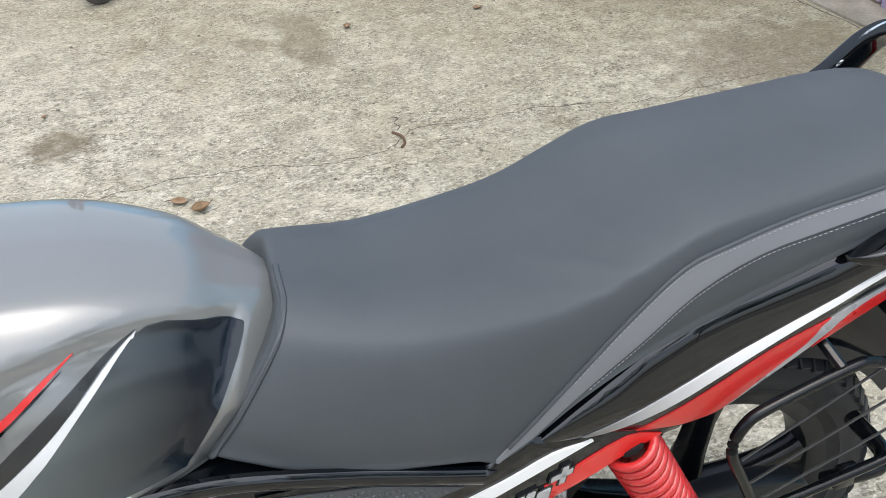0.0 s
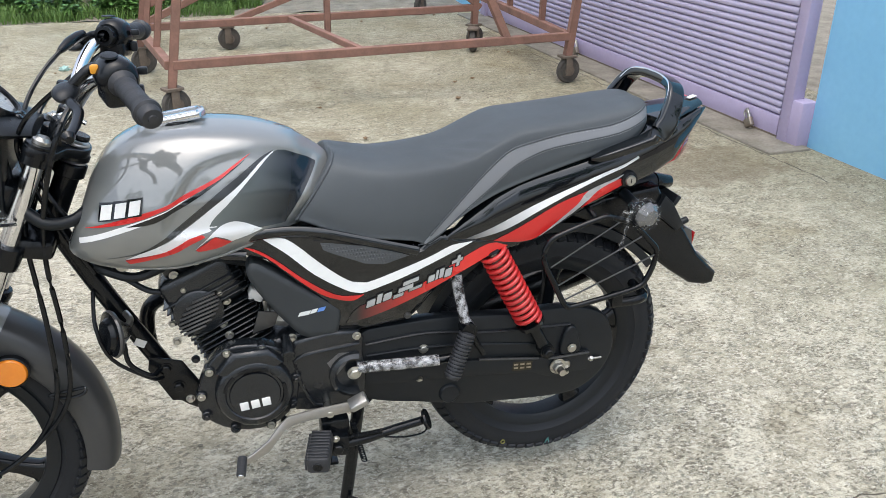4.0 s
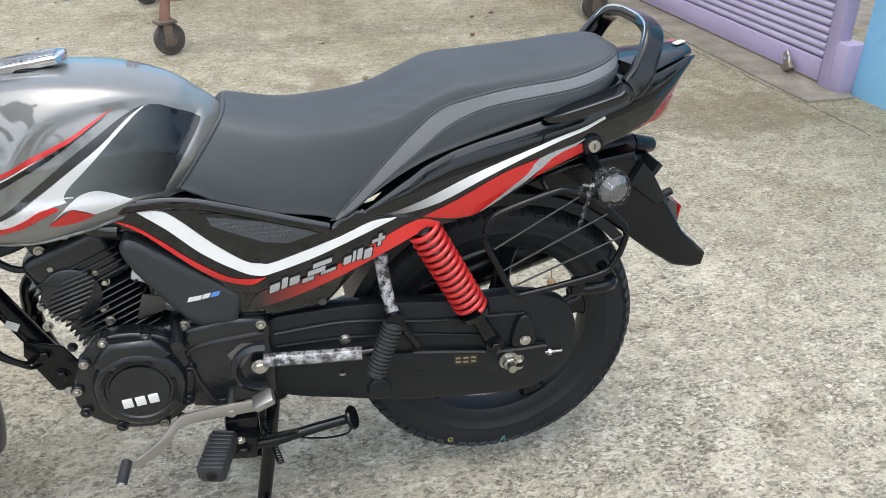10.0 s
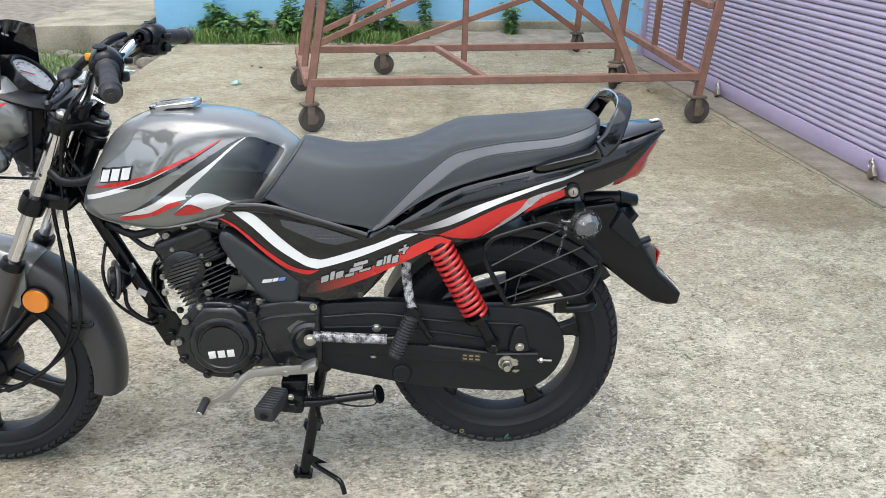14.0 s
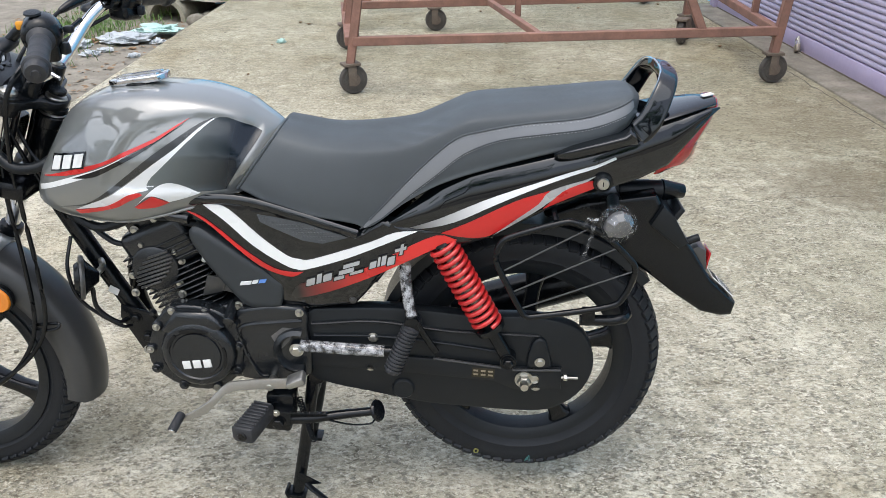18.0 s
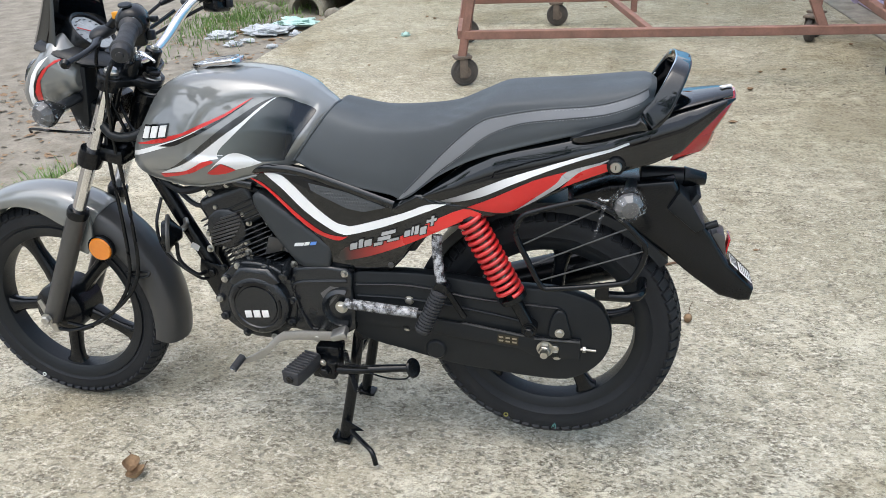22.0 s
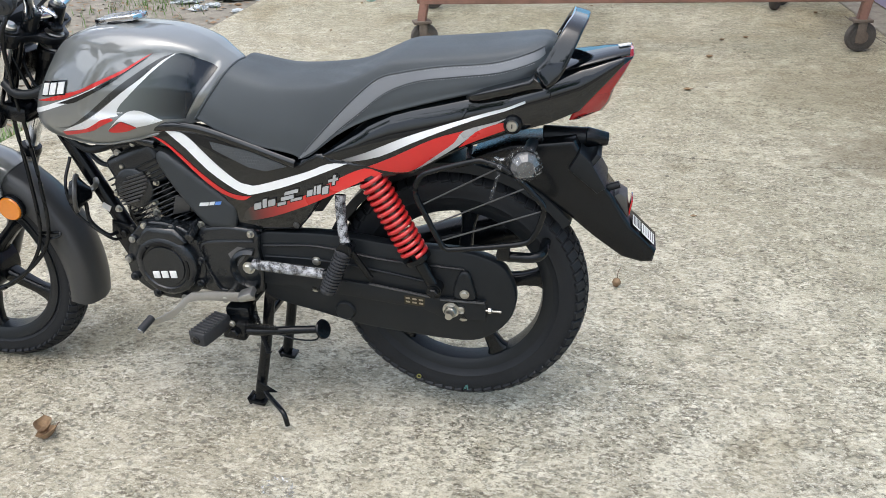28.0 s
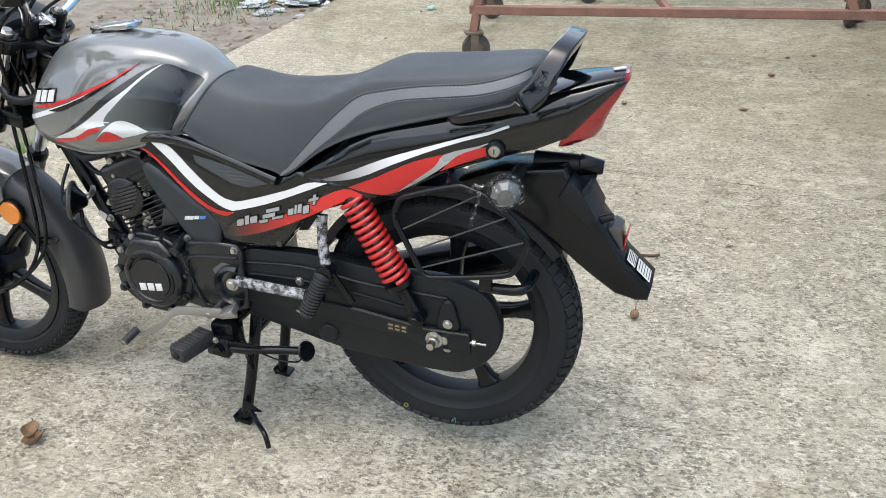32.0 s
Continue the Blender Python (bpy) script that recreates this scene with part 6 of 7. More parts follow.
# ---- frame, horn, cables ----
part("downtube", tube([(-1.000, 0.0, 0.77), (-0.985, 0, 0.72), (-0.940, 0, 0.615), (-0.90, 0, 0.53), (-0.84, 0, 0.41), (-0.805, 0, 0.34)], 0.019, 14, 4), SATIN_BLACK, bike, "black frame downtube")
mount = part("engine_mount", slab([(-0.862, 0.445), (-0.80, 0.425), (-0.765, 0.36), (-0.775, 0.325), (-0.83, 0.335), (-0.868, 0.415)], -0.030, -0.024, 0.002), SATIN_BLACK, bike, "black engine mounting plate")
for x, z in ((-0.833, 0.413), (-0.813, 0.367)):
    part("bolt", bolt((x, -0.031, z), (0, -1, 0), 0.010, 0.008), SATIN_BLACK, mount)
part("downtube_label", box(0.022, 0.001, 0.016, (-0.875, -0.021, 0.475), 0, (0, 30, 0)), LABEL, bike)
ha = Vector((-0.85, -0.45, 0.12)).normalized()
horn = part("horn", lathe([(0, 0.014), (0.028, 0.014), (0.034, 0.006), (0.044, 0.004), (0.046, 0.0), (0.044, -0.004), (0.034, -0.010), (0.020, -0.024), (0.012, -0.034), (0, -0.035)], (-0.918, -0.062, 0.525), ha, 32), SATIN_BLACK, bike, "round black horn")
part("horn_rim", lathe([(0.0405, 0.003), (0.0455, 0.004), (0.0475, 0.0), (0.0455, -0.005), (0.0405, -0.006)], (-0.918, -0.062, 0.525), ha, 36, True), FORK_GREY, horn, "grey steel horn rim")
part("horn_bracket", tube([(-0.895, -0.052, 0.525), (-0.885, -0.03, 0.535), (-0.900, -0.005, 0.545)], 0.007, 8, 4), STEEL, horn)
part("horn_wire", tube([(-0.900, -0.06, 0.50), (-0.895, -0.065, 0.455), (-0.860, -0.06, 0.420), (-0.845, -0.04, 0.418)], 0.005, 8, 5), SATIN_BLACK, horn)
part("horn_wire", tube([(-0.945, -0.02, 0.60), (-0.945, -0.06, 0.54), (-0.925, -0.065, 0.47), (-0.86, -0.055, 0.41), (-0.84, -0.04, 0.40)], 0.004, 8, 5), SATIN_BLACK, horn)
part("tank_bracket", rod((-0.880, -0.03, 0.665), (-0.880, -0.055, 0.660), 0.012, 14), STEEL, bike)
part("wiring", tube([(-0.93, -0.03, 0.655), (-0.87, -0.05, 0.635), (-0.83, -0.05, 0.640), (-0.79, -0.045, 0.655), (-0.74, -0.05, 0.66)], 0.010, 8, 6), MATT_BLACK, bike)
part("wiring", tube([(-0.90, -0.04, 0.650), (-0.84, -0.055, 0.605), (-0.80, -0.055, 0.600)], 0.006, 8, 6), MATT_BLACK, bike)

# ---- front fork, mudguard, wheel hub ----
fd = Vector((-1.283 + 0.975, 0, 0.272 - 0.905)).normalized()
ftop = Vector((-0.962, 0, 0.932))
YU = Vector((-fd.z, 0, fd.x))  # rearwards along the yokes
C0 = ftop + fd * 0.020
for yy in (-0.085, 0.085):
    y = Vector((0, yy, 0))
    leg = part("fork_leg", rod(ftop + y + fd * 0.40, ftop + y + fd * 0.735, 0.0235, 22), FORK_GREY, bike, "telescopic fork leg with a bright stanchion")
    part("stanchion", rod(C0 + y, ftop + y + fd * 0.42, 0.0160, 22), CHROME, leg, "bright plated stanchion")
    part("dust_seal", lathe([(0.0165, -0.012), (0.024, -0.010), (0.0265, 0.0), (0.0245, 0.012)], ftop + y + fd * 0.395, fd, 22), SATIN_BLACK, leg)
    part("fork_cap", lathe([(0, -0.012), (0.010, -0.012), (0.012, -0.008), (0.016, -0.006), (0.016, 0.004)], C0 + y - fd * 0.004, fd, 18), STEEL, leg)
half_yoke = [(-0.022, 0.0), (-0.024, 0.045), (-0.027, 0.075), (-0.022, 0.104), (0.0, 0.114), (0.024, 0.106), (0.034, 0.080), (0.044, 0.052), (0.066, 0.036), (0.076, 0.014)]
bm = slab(smooth2(half_yoke + [(u, -y) for u, y in half_yoke[:0:-1]], 2), -0.009, 0.009, 0.004)
for v in bm.verts:
    v.co = C0 + fd * (0.010 - v.co.y) + YU * v.co.x + Vector((0, v.co.z, 0))
bmesh.ops.recalc_face_normals(bm, faces=bm.faces)
crown = part("top_yoke", bm, SATIN_BLACK, bike, "black upper fork yoke")
for yy in (-0.085, 0.085):
    q = C0 + Vector((0, yy, 0))
    part("clamp_boss", lathe([(0.016, -0.016), (0.025, -0.015), (0.026, 0.0), (0.0255, 0.022), (0.016, 0.023)], q + fd * 0.012, fd, 24), SATIN_BLACK, crown)
    part("lower_clamp", lathe([(0.016, -0.022), (0.027, -0.021), (0.029, 0.0), (0.027, 0.021), (0.016, 0.022)], ftop + Vector((0, yy, 0)) + fd * 0.235, fd, 22), SATIN_BLACK, bike)
SH = C0 + YU * 0.052
for o, r, h, mat, nm in ((-0.012, 0.017, 0.010, SATIN_BLACK, "stem_nut"), (0.001, 0.021, 0.006, STEEL, "washer"), (0.024, 0.028, 0.012, SATIN_BLACK, "lock_ring"), (0.034, 0.026, 0.004, STEEL, "washer"), (0.050, 0.029, 0.026, SATIN_BLACK, "bearing_cup")):
    part(nm, lathe([(0.0, -h / 2), (r * 0.93, -h / 2), (r, -h / 2 + 0.002), (r, h / 2 - 0.002), (r * 0.93, h / 2), (0, h / 2)], SH + fd * o, fd, 28), mat, crown)
low = ftop + fd * 0.235
part("lower_yoke", box(0.07, 0.17, 0.040, low + Vector((0.045, 0, 0.002)), 0.012, (0, 12, 0)), SATIN_BLACK, bike, "black lower fork yoke")
part("steering_head", rod(SH + fd * 0.05, SH + fd * 0.205, 0.022, 20), SATIN_BLACK, bike, "black steering head")
for yy in (-0.045, 0.045):
    part("lamp_bracket", rod(C0 + YU * 0.004 + Vector((0, yy, 0)) + fd * 0.03, low + YU * 0.012 + Vector((0, yy, 0)), 0.009, 12), SATIN_BLACK, bike, "black steel lamp bracket rod")
part("key_lock", rod(C0 + YU * 0.006 - fd * 0.016, C0 + YU * 0.006 + fd * 0.02, 0.019, 20), SATIN_BLACK, crown, "black ignition lock")
part("ignition_key", tube([C0 + YU * 0.006 - fd * 0.018, C0 + YU * 0.012 - fd * 0.040, C0 + YU * 0.055 - fd * 0.042 + Vector((0, -0.012, 0))], 0.0042, 10, 4), CHROME, crown, "bright metal key")


def fender_strip(a0, a1, n, R, w, drop, thick=0.003):
    rings = []
    for i in range(n):
        t = i / (n - 1)
        a = radians(a0 + (a1 - a0) * t)
        d = Vector((math.cos(a), 0, math.sin(a)))
        c = FW + d * R
        dr = drop(t)
        out = [(-w, -dr), (-w, -dr * 0.55), (-w * 0.94, -0.014), (-w * 0.72, -0.003), (-w * 0.35, 0.004), (0, 0.007), (w * 0.35, 0.004), (w * 0.72, -0.003), (w * 0.94, -0.014), (w, -dr * 0.55), (w, -dr)]
        inn = [(p * 0.93, q - thick) for p, q in out[::-1]]
        rings.append([c + Vector((0, p, 0)) + d * q for p, q in out + inn])
    return loft(rings)


front_guard = part("front_mudguard", fender_strip(58, 160, 34, 0.332, 0.060, lambda t: 0.035 + 0.045 * math.exp(-((t - 0.12) / 0.2) ** 2)), TANK_GREY, bike, "metallic grey front mudguard", sharp=60)
part("rear_flap", fender_strip(-14, 60, 30, 0.329, 0.058, lambda t: 0.052 + 0.016 * t), FLAP_GREY, front_guard, "dark grey rear flap", sharp=60)
for yy in (-0.064, 0.064):
    part("guard_stay", slab([(-1.20, 0.475), (-1.15, 0.560), (-1.120, 0.560), (-1.125, 0.490), (-1.15, 0.455)], yy - 0.004, yy + 0.004, 0.003), TANK_GREY, front_guard)
ref = part("side_reflector", lathe([(0, -0.012), (0.028, -0.011), (0.031, -0.007), (0.031, 0.006)], (-1.106, -0.066, 0.476), (0, 1, 0.05), 36), AMBER, front_guard, "round amber side reflector")
part("reflector_rim", lathe([(0.0312, -0.008), (0.034, -0.006), (0.034, 0.006)], (-1.106, -0.066, 0.476), (0, 1, 0.05), 36), SATIN_BLACK, ref)
part("cable_clip", tube([(-1.045, -0.068, 0.408), (-1.010, -0.075, 0.405), (-0.985, -0.075, 0.412), (-0.985, -0.070, 0.420), (-1.010, -0.070, 0.418), (-1.045, -0.068, 0.414)], 0.0035, 8, 4, True), SATIN_BLACK, front_guard)
drum = part("brake_drum", lathe([(0, -0.076), (0.02, -0.076), (0.05, -0.070), (0.066, -0.060), (0.070, -0.046), (0.070, 0.03), (0.03, 0.05)], FW, (0, 1, 0), 40), SATIN_BLACK, front_wheel, "black front brake drum")
part("axle_nut", bolt(FW + Vector((0.002, -0.112, 0)), (0, -1, 0), 0.012, 0.012), STEEL, front_wheel)
part("brake_arm", slab([(-1.308, 0.325), (-1.296, 0.332), (-1.270, 0.275), (-1.262, 0.240), (-1.280, 0.235), (-1.290, 0.270)], -0.098, -0.092, 0.002), STEEL, front_wheel, "zinc-plated brake arm")
part("brake_cable", tube([(-1.262, -0.096, 0.250), (-1.22, -0.098, 0.250), (-1.15, -0.096, 0.275), (-1.06, -0.085, 0.340), (-1.010, -0.078, 0.42), (-1.000, -0.075, 0.55), (-1.005, -0.07, 0.68), (-0.985, -0.10, 0.80), (-0.93, -0.13, 0.95), (-0.87, 0.05, 1.03)], 0.0048, 8, 6), SATIN_BLACK, bike)
part("speedometer_cable", tube([(-1.240, -0.085, 0.262), (-1.17, -0.090, 0.262), (-1.09, -0.085, 0.315), (-1.035, -0.078, 0.41), (-1.025, -0.075, 0.55), (-1.03, -0.07, 0.70), (-1.035, -0.05, 0.82), (-1.05, -0.02, 0.95)], 0.0048, 8, 6), SATIN_BLACK, bike)
part("cable_ferrule", rod((-1.200, -0.097, 0.252), (-1.160, -0.096, 0.268), 0.007, 10), SATIN_BLACK, bike)

# ---- headlamp fairing, visor, dial ----
def fairing_ring(x, zc, w, h, top):
    pts = []
    for k in range(36):
        t = 2 * math.pi * k / 36
        c, s = math.cos(t), math.sin(t)
        pts.append(Vector((x + 0.10 * max(0, s) * top, w * (abs(c) ** 0.75) * (1 if c > 0 else -1), zc + h * (abs(s) ** 0.85) * (1 if s > 0 else -1))))
    return pts


fair = part("headlamp_fairing", loft([fairing_ring(*r) for r in lerp_table([(-1.046, 0.905, 0.108, 0.034, 0.05), (-1.066, 0.914, 0.118, 0.060, 0.08), (-1.095, 0.924, 0.122, 0.078, 0.10), (-1.130, 0.907, 0.121, 0.086, 0.14), (-1.165, 0.884, 0.112, 0.082, 0.2), (-1.192, 0.874, 0.096, 0.074, 0.25), (-1.212, 0.868, 0.074, 0.060, 0.3), (-1.222, 0.866, 0.050, 0.045, 0.3)], 5)]), TANK_GREY, bike, "metallic grey headlamp fairing with a red stripe", sharp=60)
FT = tree_of(fair)
for nm, out, mat, lift in (("white_stripe", [(-1.163, 0.822), (-1.172, 0.850), (-1.168, 0.880), (-1.150, 0.915), (-1.122, 0.945), (-1.095, 0.958), (-1.128, 0.926), (-1.148, 0.893), (-1.156, 0.860), (-1.154, 0.830)], WHITE, 0.001), ("red_stripe", [(-1.149, 0.830), (-1.152, 0.860), (-1.144, 0.890), (-1.122, 0.922), (-1.080, 0.950), (-1.060, 0.954), (-1.098, 0.934), (-1.124, 0.905), (-1.138, 0.872), (-1.140, 0.838)], RED, 0.0014), ("black_stripe", [(-1.152, 0.845), (-1.155, 0.868), (-1.146, 0.893), (-1.128, 0.917), (-1.106, 0.936), (-1.132, 0.907), (-1.147, 0.878), (-1.149, 0.850)], GLOSS_BLACK, 0.002)):
    part(nm, decal(out, FT, lift, 0.010, 0.11), mat, fair)
part("headlamp_lens", lathe([(0, -0.02), (0.04, -0.014), (0.062, 0.0), (0.064, 0.012)], (-1.214, 0, 0.868), (1, 0, 0.1), 32), CLEAR, fair, "clear headlamp lens")
vis = []
for i in range(11):  # a curved screen, its rounded top ending in small corner tips
    t = i / 10
    row = []
    for k in range(-10, 11):
        u = k / 10
        tip = 0.018 * max(0.0, 1 - ((abs(u) - 0.5) / 0.5) ** 2) if abs(u) < 1 else 0.004
        row.append(Vector((-1.086 + 0.010 * t - (0.115 - 0.055 * t) * (1 - u * u), (0.100 - 0.016 * t) * u, 0.975 + 0.112 * t + tip * t * t)))
    vis.append(row + [q + Vector((0.004, 0, 0)) for q in row[::-1]])
part("visor", loft(vis), GLOSS_BLACK, fair, "gloss black visor above the dial")
part("lower_cowl", box(0.05, 0.16, 0.08, (-1.06, 0, 0.815), 0.015, (0, 25, 0)), SATIN_BLACK, fair)
part("cowl_fin", slab([(-1.10, 0.800), (-1.06, 0.830), (-1.02, 0.790), (-1.035, 0.770)], -0.125, -0.118, 0.002), CLEAR_FILM, fair, "film-wrapped lower fin")
part("wire_loop", tube([(-1.155, -0.15, 0.795), (-1.145, -0.16, 0.806), (-1.10, -0.15, 0.800), (-1.03, -0.11, 0.785)], 0.003, 6, 4), SATIN_BLACK, fair)
dn = Vector((0.70, 0, 0.71)).normalized()
dash = part("dash_panel", loft([[Vector((x, w * c, z + h * s)) for c, s in circle(1, 20)] for x, z, w, h in ((-1.14, 0.972, 0.100, 0.020), (-1.08, 0.960, 0.115, 0.022), (-1.02, 0.940, 0.106, 0.020), (-0.985, 0.928, 0.070, 0.012))]), MATT_BLACK, bike, "black instrument surround")
DC = Vector((-1.054, -0.006, 0.988))
dial = part("speedometer", lathe([(0.0, 0.0), (0.049, 0.0), (0.051, 0.009), (0.056, 0.011), (0.060, 0.006), (0.061, -0.05)], DC, dn, 44), SATIN_BLACK, dash, "round speedometer with a pale face")
part("dial_face", lathe([(0.0, 0.004), (0.0485, 0.004), (0.0485, 0.0)], DC, dn, 40), DIAL, dial)
e1 = dn.cross(Vector((0, 1, 0))).normalized()
for i in range(13):
    a = radians(-40 + i * 260 / 12)
    p = DC + dn * 0.0046 + (e1 * math.sin(a) + Vector((0, 1, 0)) * -math.cos(a)) * 0.039
    part("dial_mark", box(0.0022, 0.009, 0.0008, p, 0, (0, 45, 0)), MATT_BLACK, dial)
part("needle", tube([DC + dn * 0.007, DC + dn * 0.007 + e1 * 0.02 + Vector((0, -0.034, 0))], 0.0014, 6), RED, dial)
for k in range(4):
    part("tell_tale", lathe([(0, 0.003), (0.007, 0.002), (0.008, 0.0)], (-1.004 - 0.006 * abs(k - 1.5), -0.055 + 0.028 * k, 0.955 - 0.004 * abs(k - 1.5)), dn, 14), GLOSS_BLACK, dash)

# ---- handlebar ----
bar_left = [Vector(q) for q in ((-0.774, -0.320, 1.011), (-0.814, -0.214, 1.038), (-0.834, -0.180, 1.041), (-0.872, -0.135, 1.020), (-0.910, -0.080, 0.970), (-0.940, -0.048, 0.934))]
bar_right = [Vector(q) for q in ((-0.942, 0.052, 0.934), (-0.932, 0.105, 0.962), (-0.915, 0.155, 1.005), (-0.892, 0.190, 1.034), (-0.868, 0.218, 1.044), (-0.846, 0.252, 1.044), (-0.811, 0.358, 1.034))]
hb = part("handlebar", tube(bar_left + [Vector((-0.945, 0.0, 0.928))] + bar_right, 0.0115, 18, 6), CHROME, bike, "chrome handlebar")
for yy in (-0.042, 0.046):
    q = Vector((-0.942, yy, 0.930))
    part("riser", rod(q - fd * 0.018, q + fd * 0.030, 0.019, 18), SATIN_BLACK, hb, "black handlebar riser")
    part("bolt", bolt(q - fd * 0.018, -fd, 0.008, 0.007), STEEL, hb)
for sgn, a, b, back in ((-1, bar_left[1], bar_left[0], bar_left[2]), (1, bar_right[5], bar_right[6], bar_right[4])):
    d = (b - a).normalized()
    L = (b - a).length
    fwd = Vector((d.y * -sgn, d.x * sgn, 0)).normalized()
    if fwd.x > 0:
        fwd = -fwd
    upv = d.cross(fwd)
    if upv.z < 0:
        upv = -upv
    prof = [(0.012, 0.0), (0.022, 0.0), (0.0245, 0.004), (0.0215, 0.009)]
    for i in range(9):
        prof += [(0.0178 + 0.0006 * math.sin(i * 2.1), 0.014 + i * 0.010), (0.0190, 0.019 + i * 0.010)]
    prof = [q for q in prof if q[1] < L - 0.014] + [(0.0190, L - 0.014), (0.0235, L - 0.011), (0.0235, L - 0.003), (0.0195, L), (0.0185, L + 0.014), (0.0165, L + 0.017), (0.008, L + 0.018), (0.007, L + 0.021), (0.0, L + 0.021)]
    part("grip", lathe([(r * 0.92, q) for r, q in prof], a, d, 28), GRIP_RUBBER, hb, "black moulded rubber grip")
    mid = a - d * 0.026
    sw = part("switch_housing", lathe([(0.011, -0.030), (0.022, -0.030), (0.029, -0.024), (0.0325, -0.012), (0.033, 0.010), (0.031, 0.019), (0.026, 0.026), (0.022, 0.028)], mid, d, 28), SATIN_BLACK, hb, "black switch housing")
    low_half = box(0.050, 0.056, 0.044, (0, 0, -0.022), 0.010, seg=3)
    m = Matrix((( -fwd.x, d.x, upv.x, mid.x), (-fwd.y, d.y, upv.y, mid.y), (-fwd.z, d.z, upv.z, mid.z), (0, 0, 0, 1)))
    bmesh.ops.transform(low_half, matrix=m, verts=low_half.verts)
    bmesh.ops.recalc_face_normals(low_half, faces=low_half.faces)
    part("lower_half", low_half, SATIN_BLACK, sw)
    part("top_plate", lathe([(0, 0.004), (0.013, 0.003), (0.014, 0.0)], mid + upv * 0.034 + fwd * 0.008, upv, 16), MATT_BLACK, sw)
    part("switch_button", box(0.016, 0.012, 0.012, mid - fwd * 0.042 + upv * 0.004, 0.003), MATT_BLACK, sw)
    part("switch_button", box(0.014, 0.018, 0.020, mid - fwd * 0.032 - upv * 0.024 + d * 0.012, 0.004), MATT_BLACK, sw)
    part("bar_clamp", lathe([(0.0125, -0.010), (0.019, -0.009), (0.019, 0.009), (0.0125, 0.010)], mid - d * 0.042, d, 18), SATIN_BLACK, hb)
    # lever with its pivot under a rubber hood
    piv, ld = (Vector((-0.897, -0.182, 1.022)), Vector((0.075, -0.98, -0.20))) if sgn < 0 else (Vector((-0.925, 0.235, 1.028)), Vector((0.10, 0.98, -0.08)))
    ld.normalize()
    hood = loft([[piv + fwd * (0.022 * w * math.cos(t) + 0.004) + upv * (0.012 * w * math.sin(t) + lift) + ld * o for t in [2 * math.pi * k / 18 for k in range(18)]] for o, w, lift in ((-0.034, 0.35, -0.004), (-0.028, 0.75, -0.002), (-0.010, 1.0, 0.0), (0.010, 0.95, 0.001), (0.024, 0.7, 0.0), (0.030, 0.35, -0.002))])
    perch = part("lever_hood", hood, MATT_BLACK, hb, "black rubber lever hood")
    part("perch_arm", tube([mid - d * 0.040, mid - d * 0.036 + fwd * 0.030, piv - ld * 0.010], 0.009, 10, 4), SATIN_BLACK, hb)
    tip = piv + ld * 0.160
    line = [piv + ld * 0.008 - upv * 0.004, piv + ld * 0.042 - fwd * 0.004, piv + ld * 0.078 - fwd * 0.014, piv + ld * 0.122 - fwd * 0.010, tip]
    lv = part("lever", sweep(smooth_line(line, 5), [(0.0085 * math.cos(t), 0.0052 * math.sin(t)) for t in [2 * math.pi * k / 12 for k in range(12)]]), SATIN_BLACK, hb, "black control lever with a ball end")
    part("lever_ball", lathe([(0, -0.0105), (0.006, -0.009), (0.0105, 0.0), (0.006, 0.009), (0, 0.0105)], tip, d, 16), SATIN_BLACK, lv)
    if sgn < 0:
        part("yellow_button", box(0.014, 0.012, 0.014, mid + fwd * 0.030 + upv * 0.014 - d * 0.004, 0.003), YELLOW, sw, "small yellow button")
        root = piv - ld * 0.028
        part("cable_ferrule", tube([root, root + fwd * 0.014 - ld * 0.024 - upv * 0.006], 0.0065, 10), SATIN_BLACK, hb)
    else:
        part("cable_ferrule", tube([(-0.908, 0.190, 1.056), (-0.928, 0.150, 1.048), (-0.945, 0.120, 1.036)], 0.0095, 12, 4, scales=[0.8, 1, 1.05, 1.05, 1.05, 1.0, 0.9, 0.8, 0.6]), SATIN_BLACK, hb)
part("clutch_cable", tube([(-0.918, -0.158, 1.022), (-0.950, -0.130, 0.995), (-0.990, -0.095, 0.955), (-1.012, -0.070, 0.905), (-1.000, -0.052, 0.82), (-0.97, -0.05, 0.74), (-0.93, -0.05, 0.65)], 0.0042, 8, 6), SATIN_BLACK, bike)
part("throttle_cable", tube([(-0.880, 0.200, 1.016), (-0.935, 0.140, 0.985), (-0.985, 0.06, 0.945), (-1.005, -0.02, 0.87), (-0.955, -0.055, 0.765), (-0.88, -0.05, 0.70)], 0.0042, 8, 6), SATIN_BLACK, bike)
part("brake_cable", tube([(-0.945, 0.120, 1.036), (-0.975, 0.085, 1.006), (-1.005, 0.045, 0.960), (-1.020, 0.01, 0.90), (-1.010, -0.01, 0.84)], 0.0042, 8, 6), SATIN_BLACK, bike)
part("wiring_boot", tube([(-1.02, -0.085, 0.80), (-0.985, -0.095, 0.775), (-0.94, -0.085, 0.775), (-0.90, -0.06, 0.80)], 0.011, 12, 5), MATT_BLACK, bike, "black corrugated wiring boot")
part("inner_cowl", slab([(-1.062, 0.935), (-1.030, 0.930), (-1.040, 0.86), (-1.050, 0.79), (-1.080, 0.78), (-1.10, 0.85)], -0.088, 0.088, 0.010), MATT_BLACK, fair, "black plastic cowl behind the lamp")

# ---- weeds, litter and what lies about ----
rng = random.Random(7)


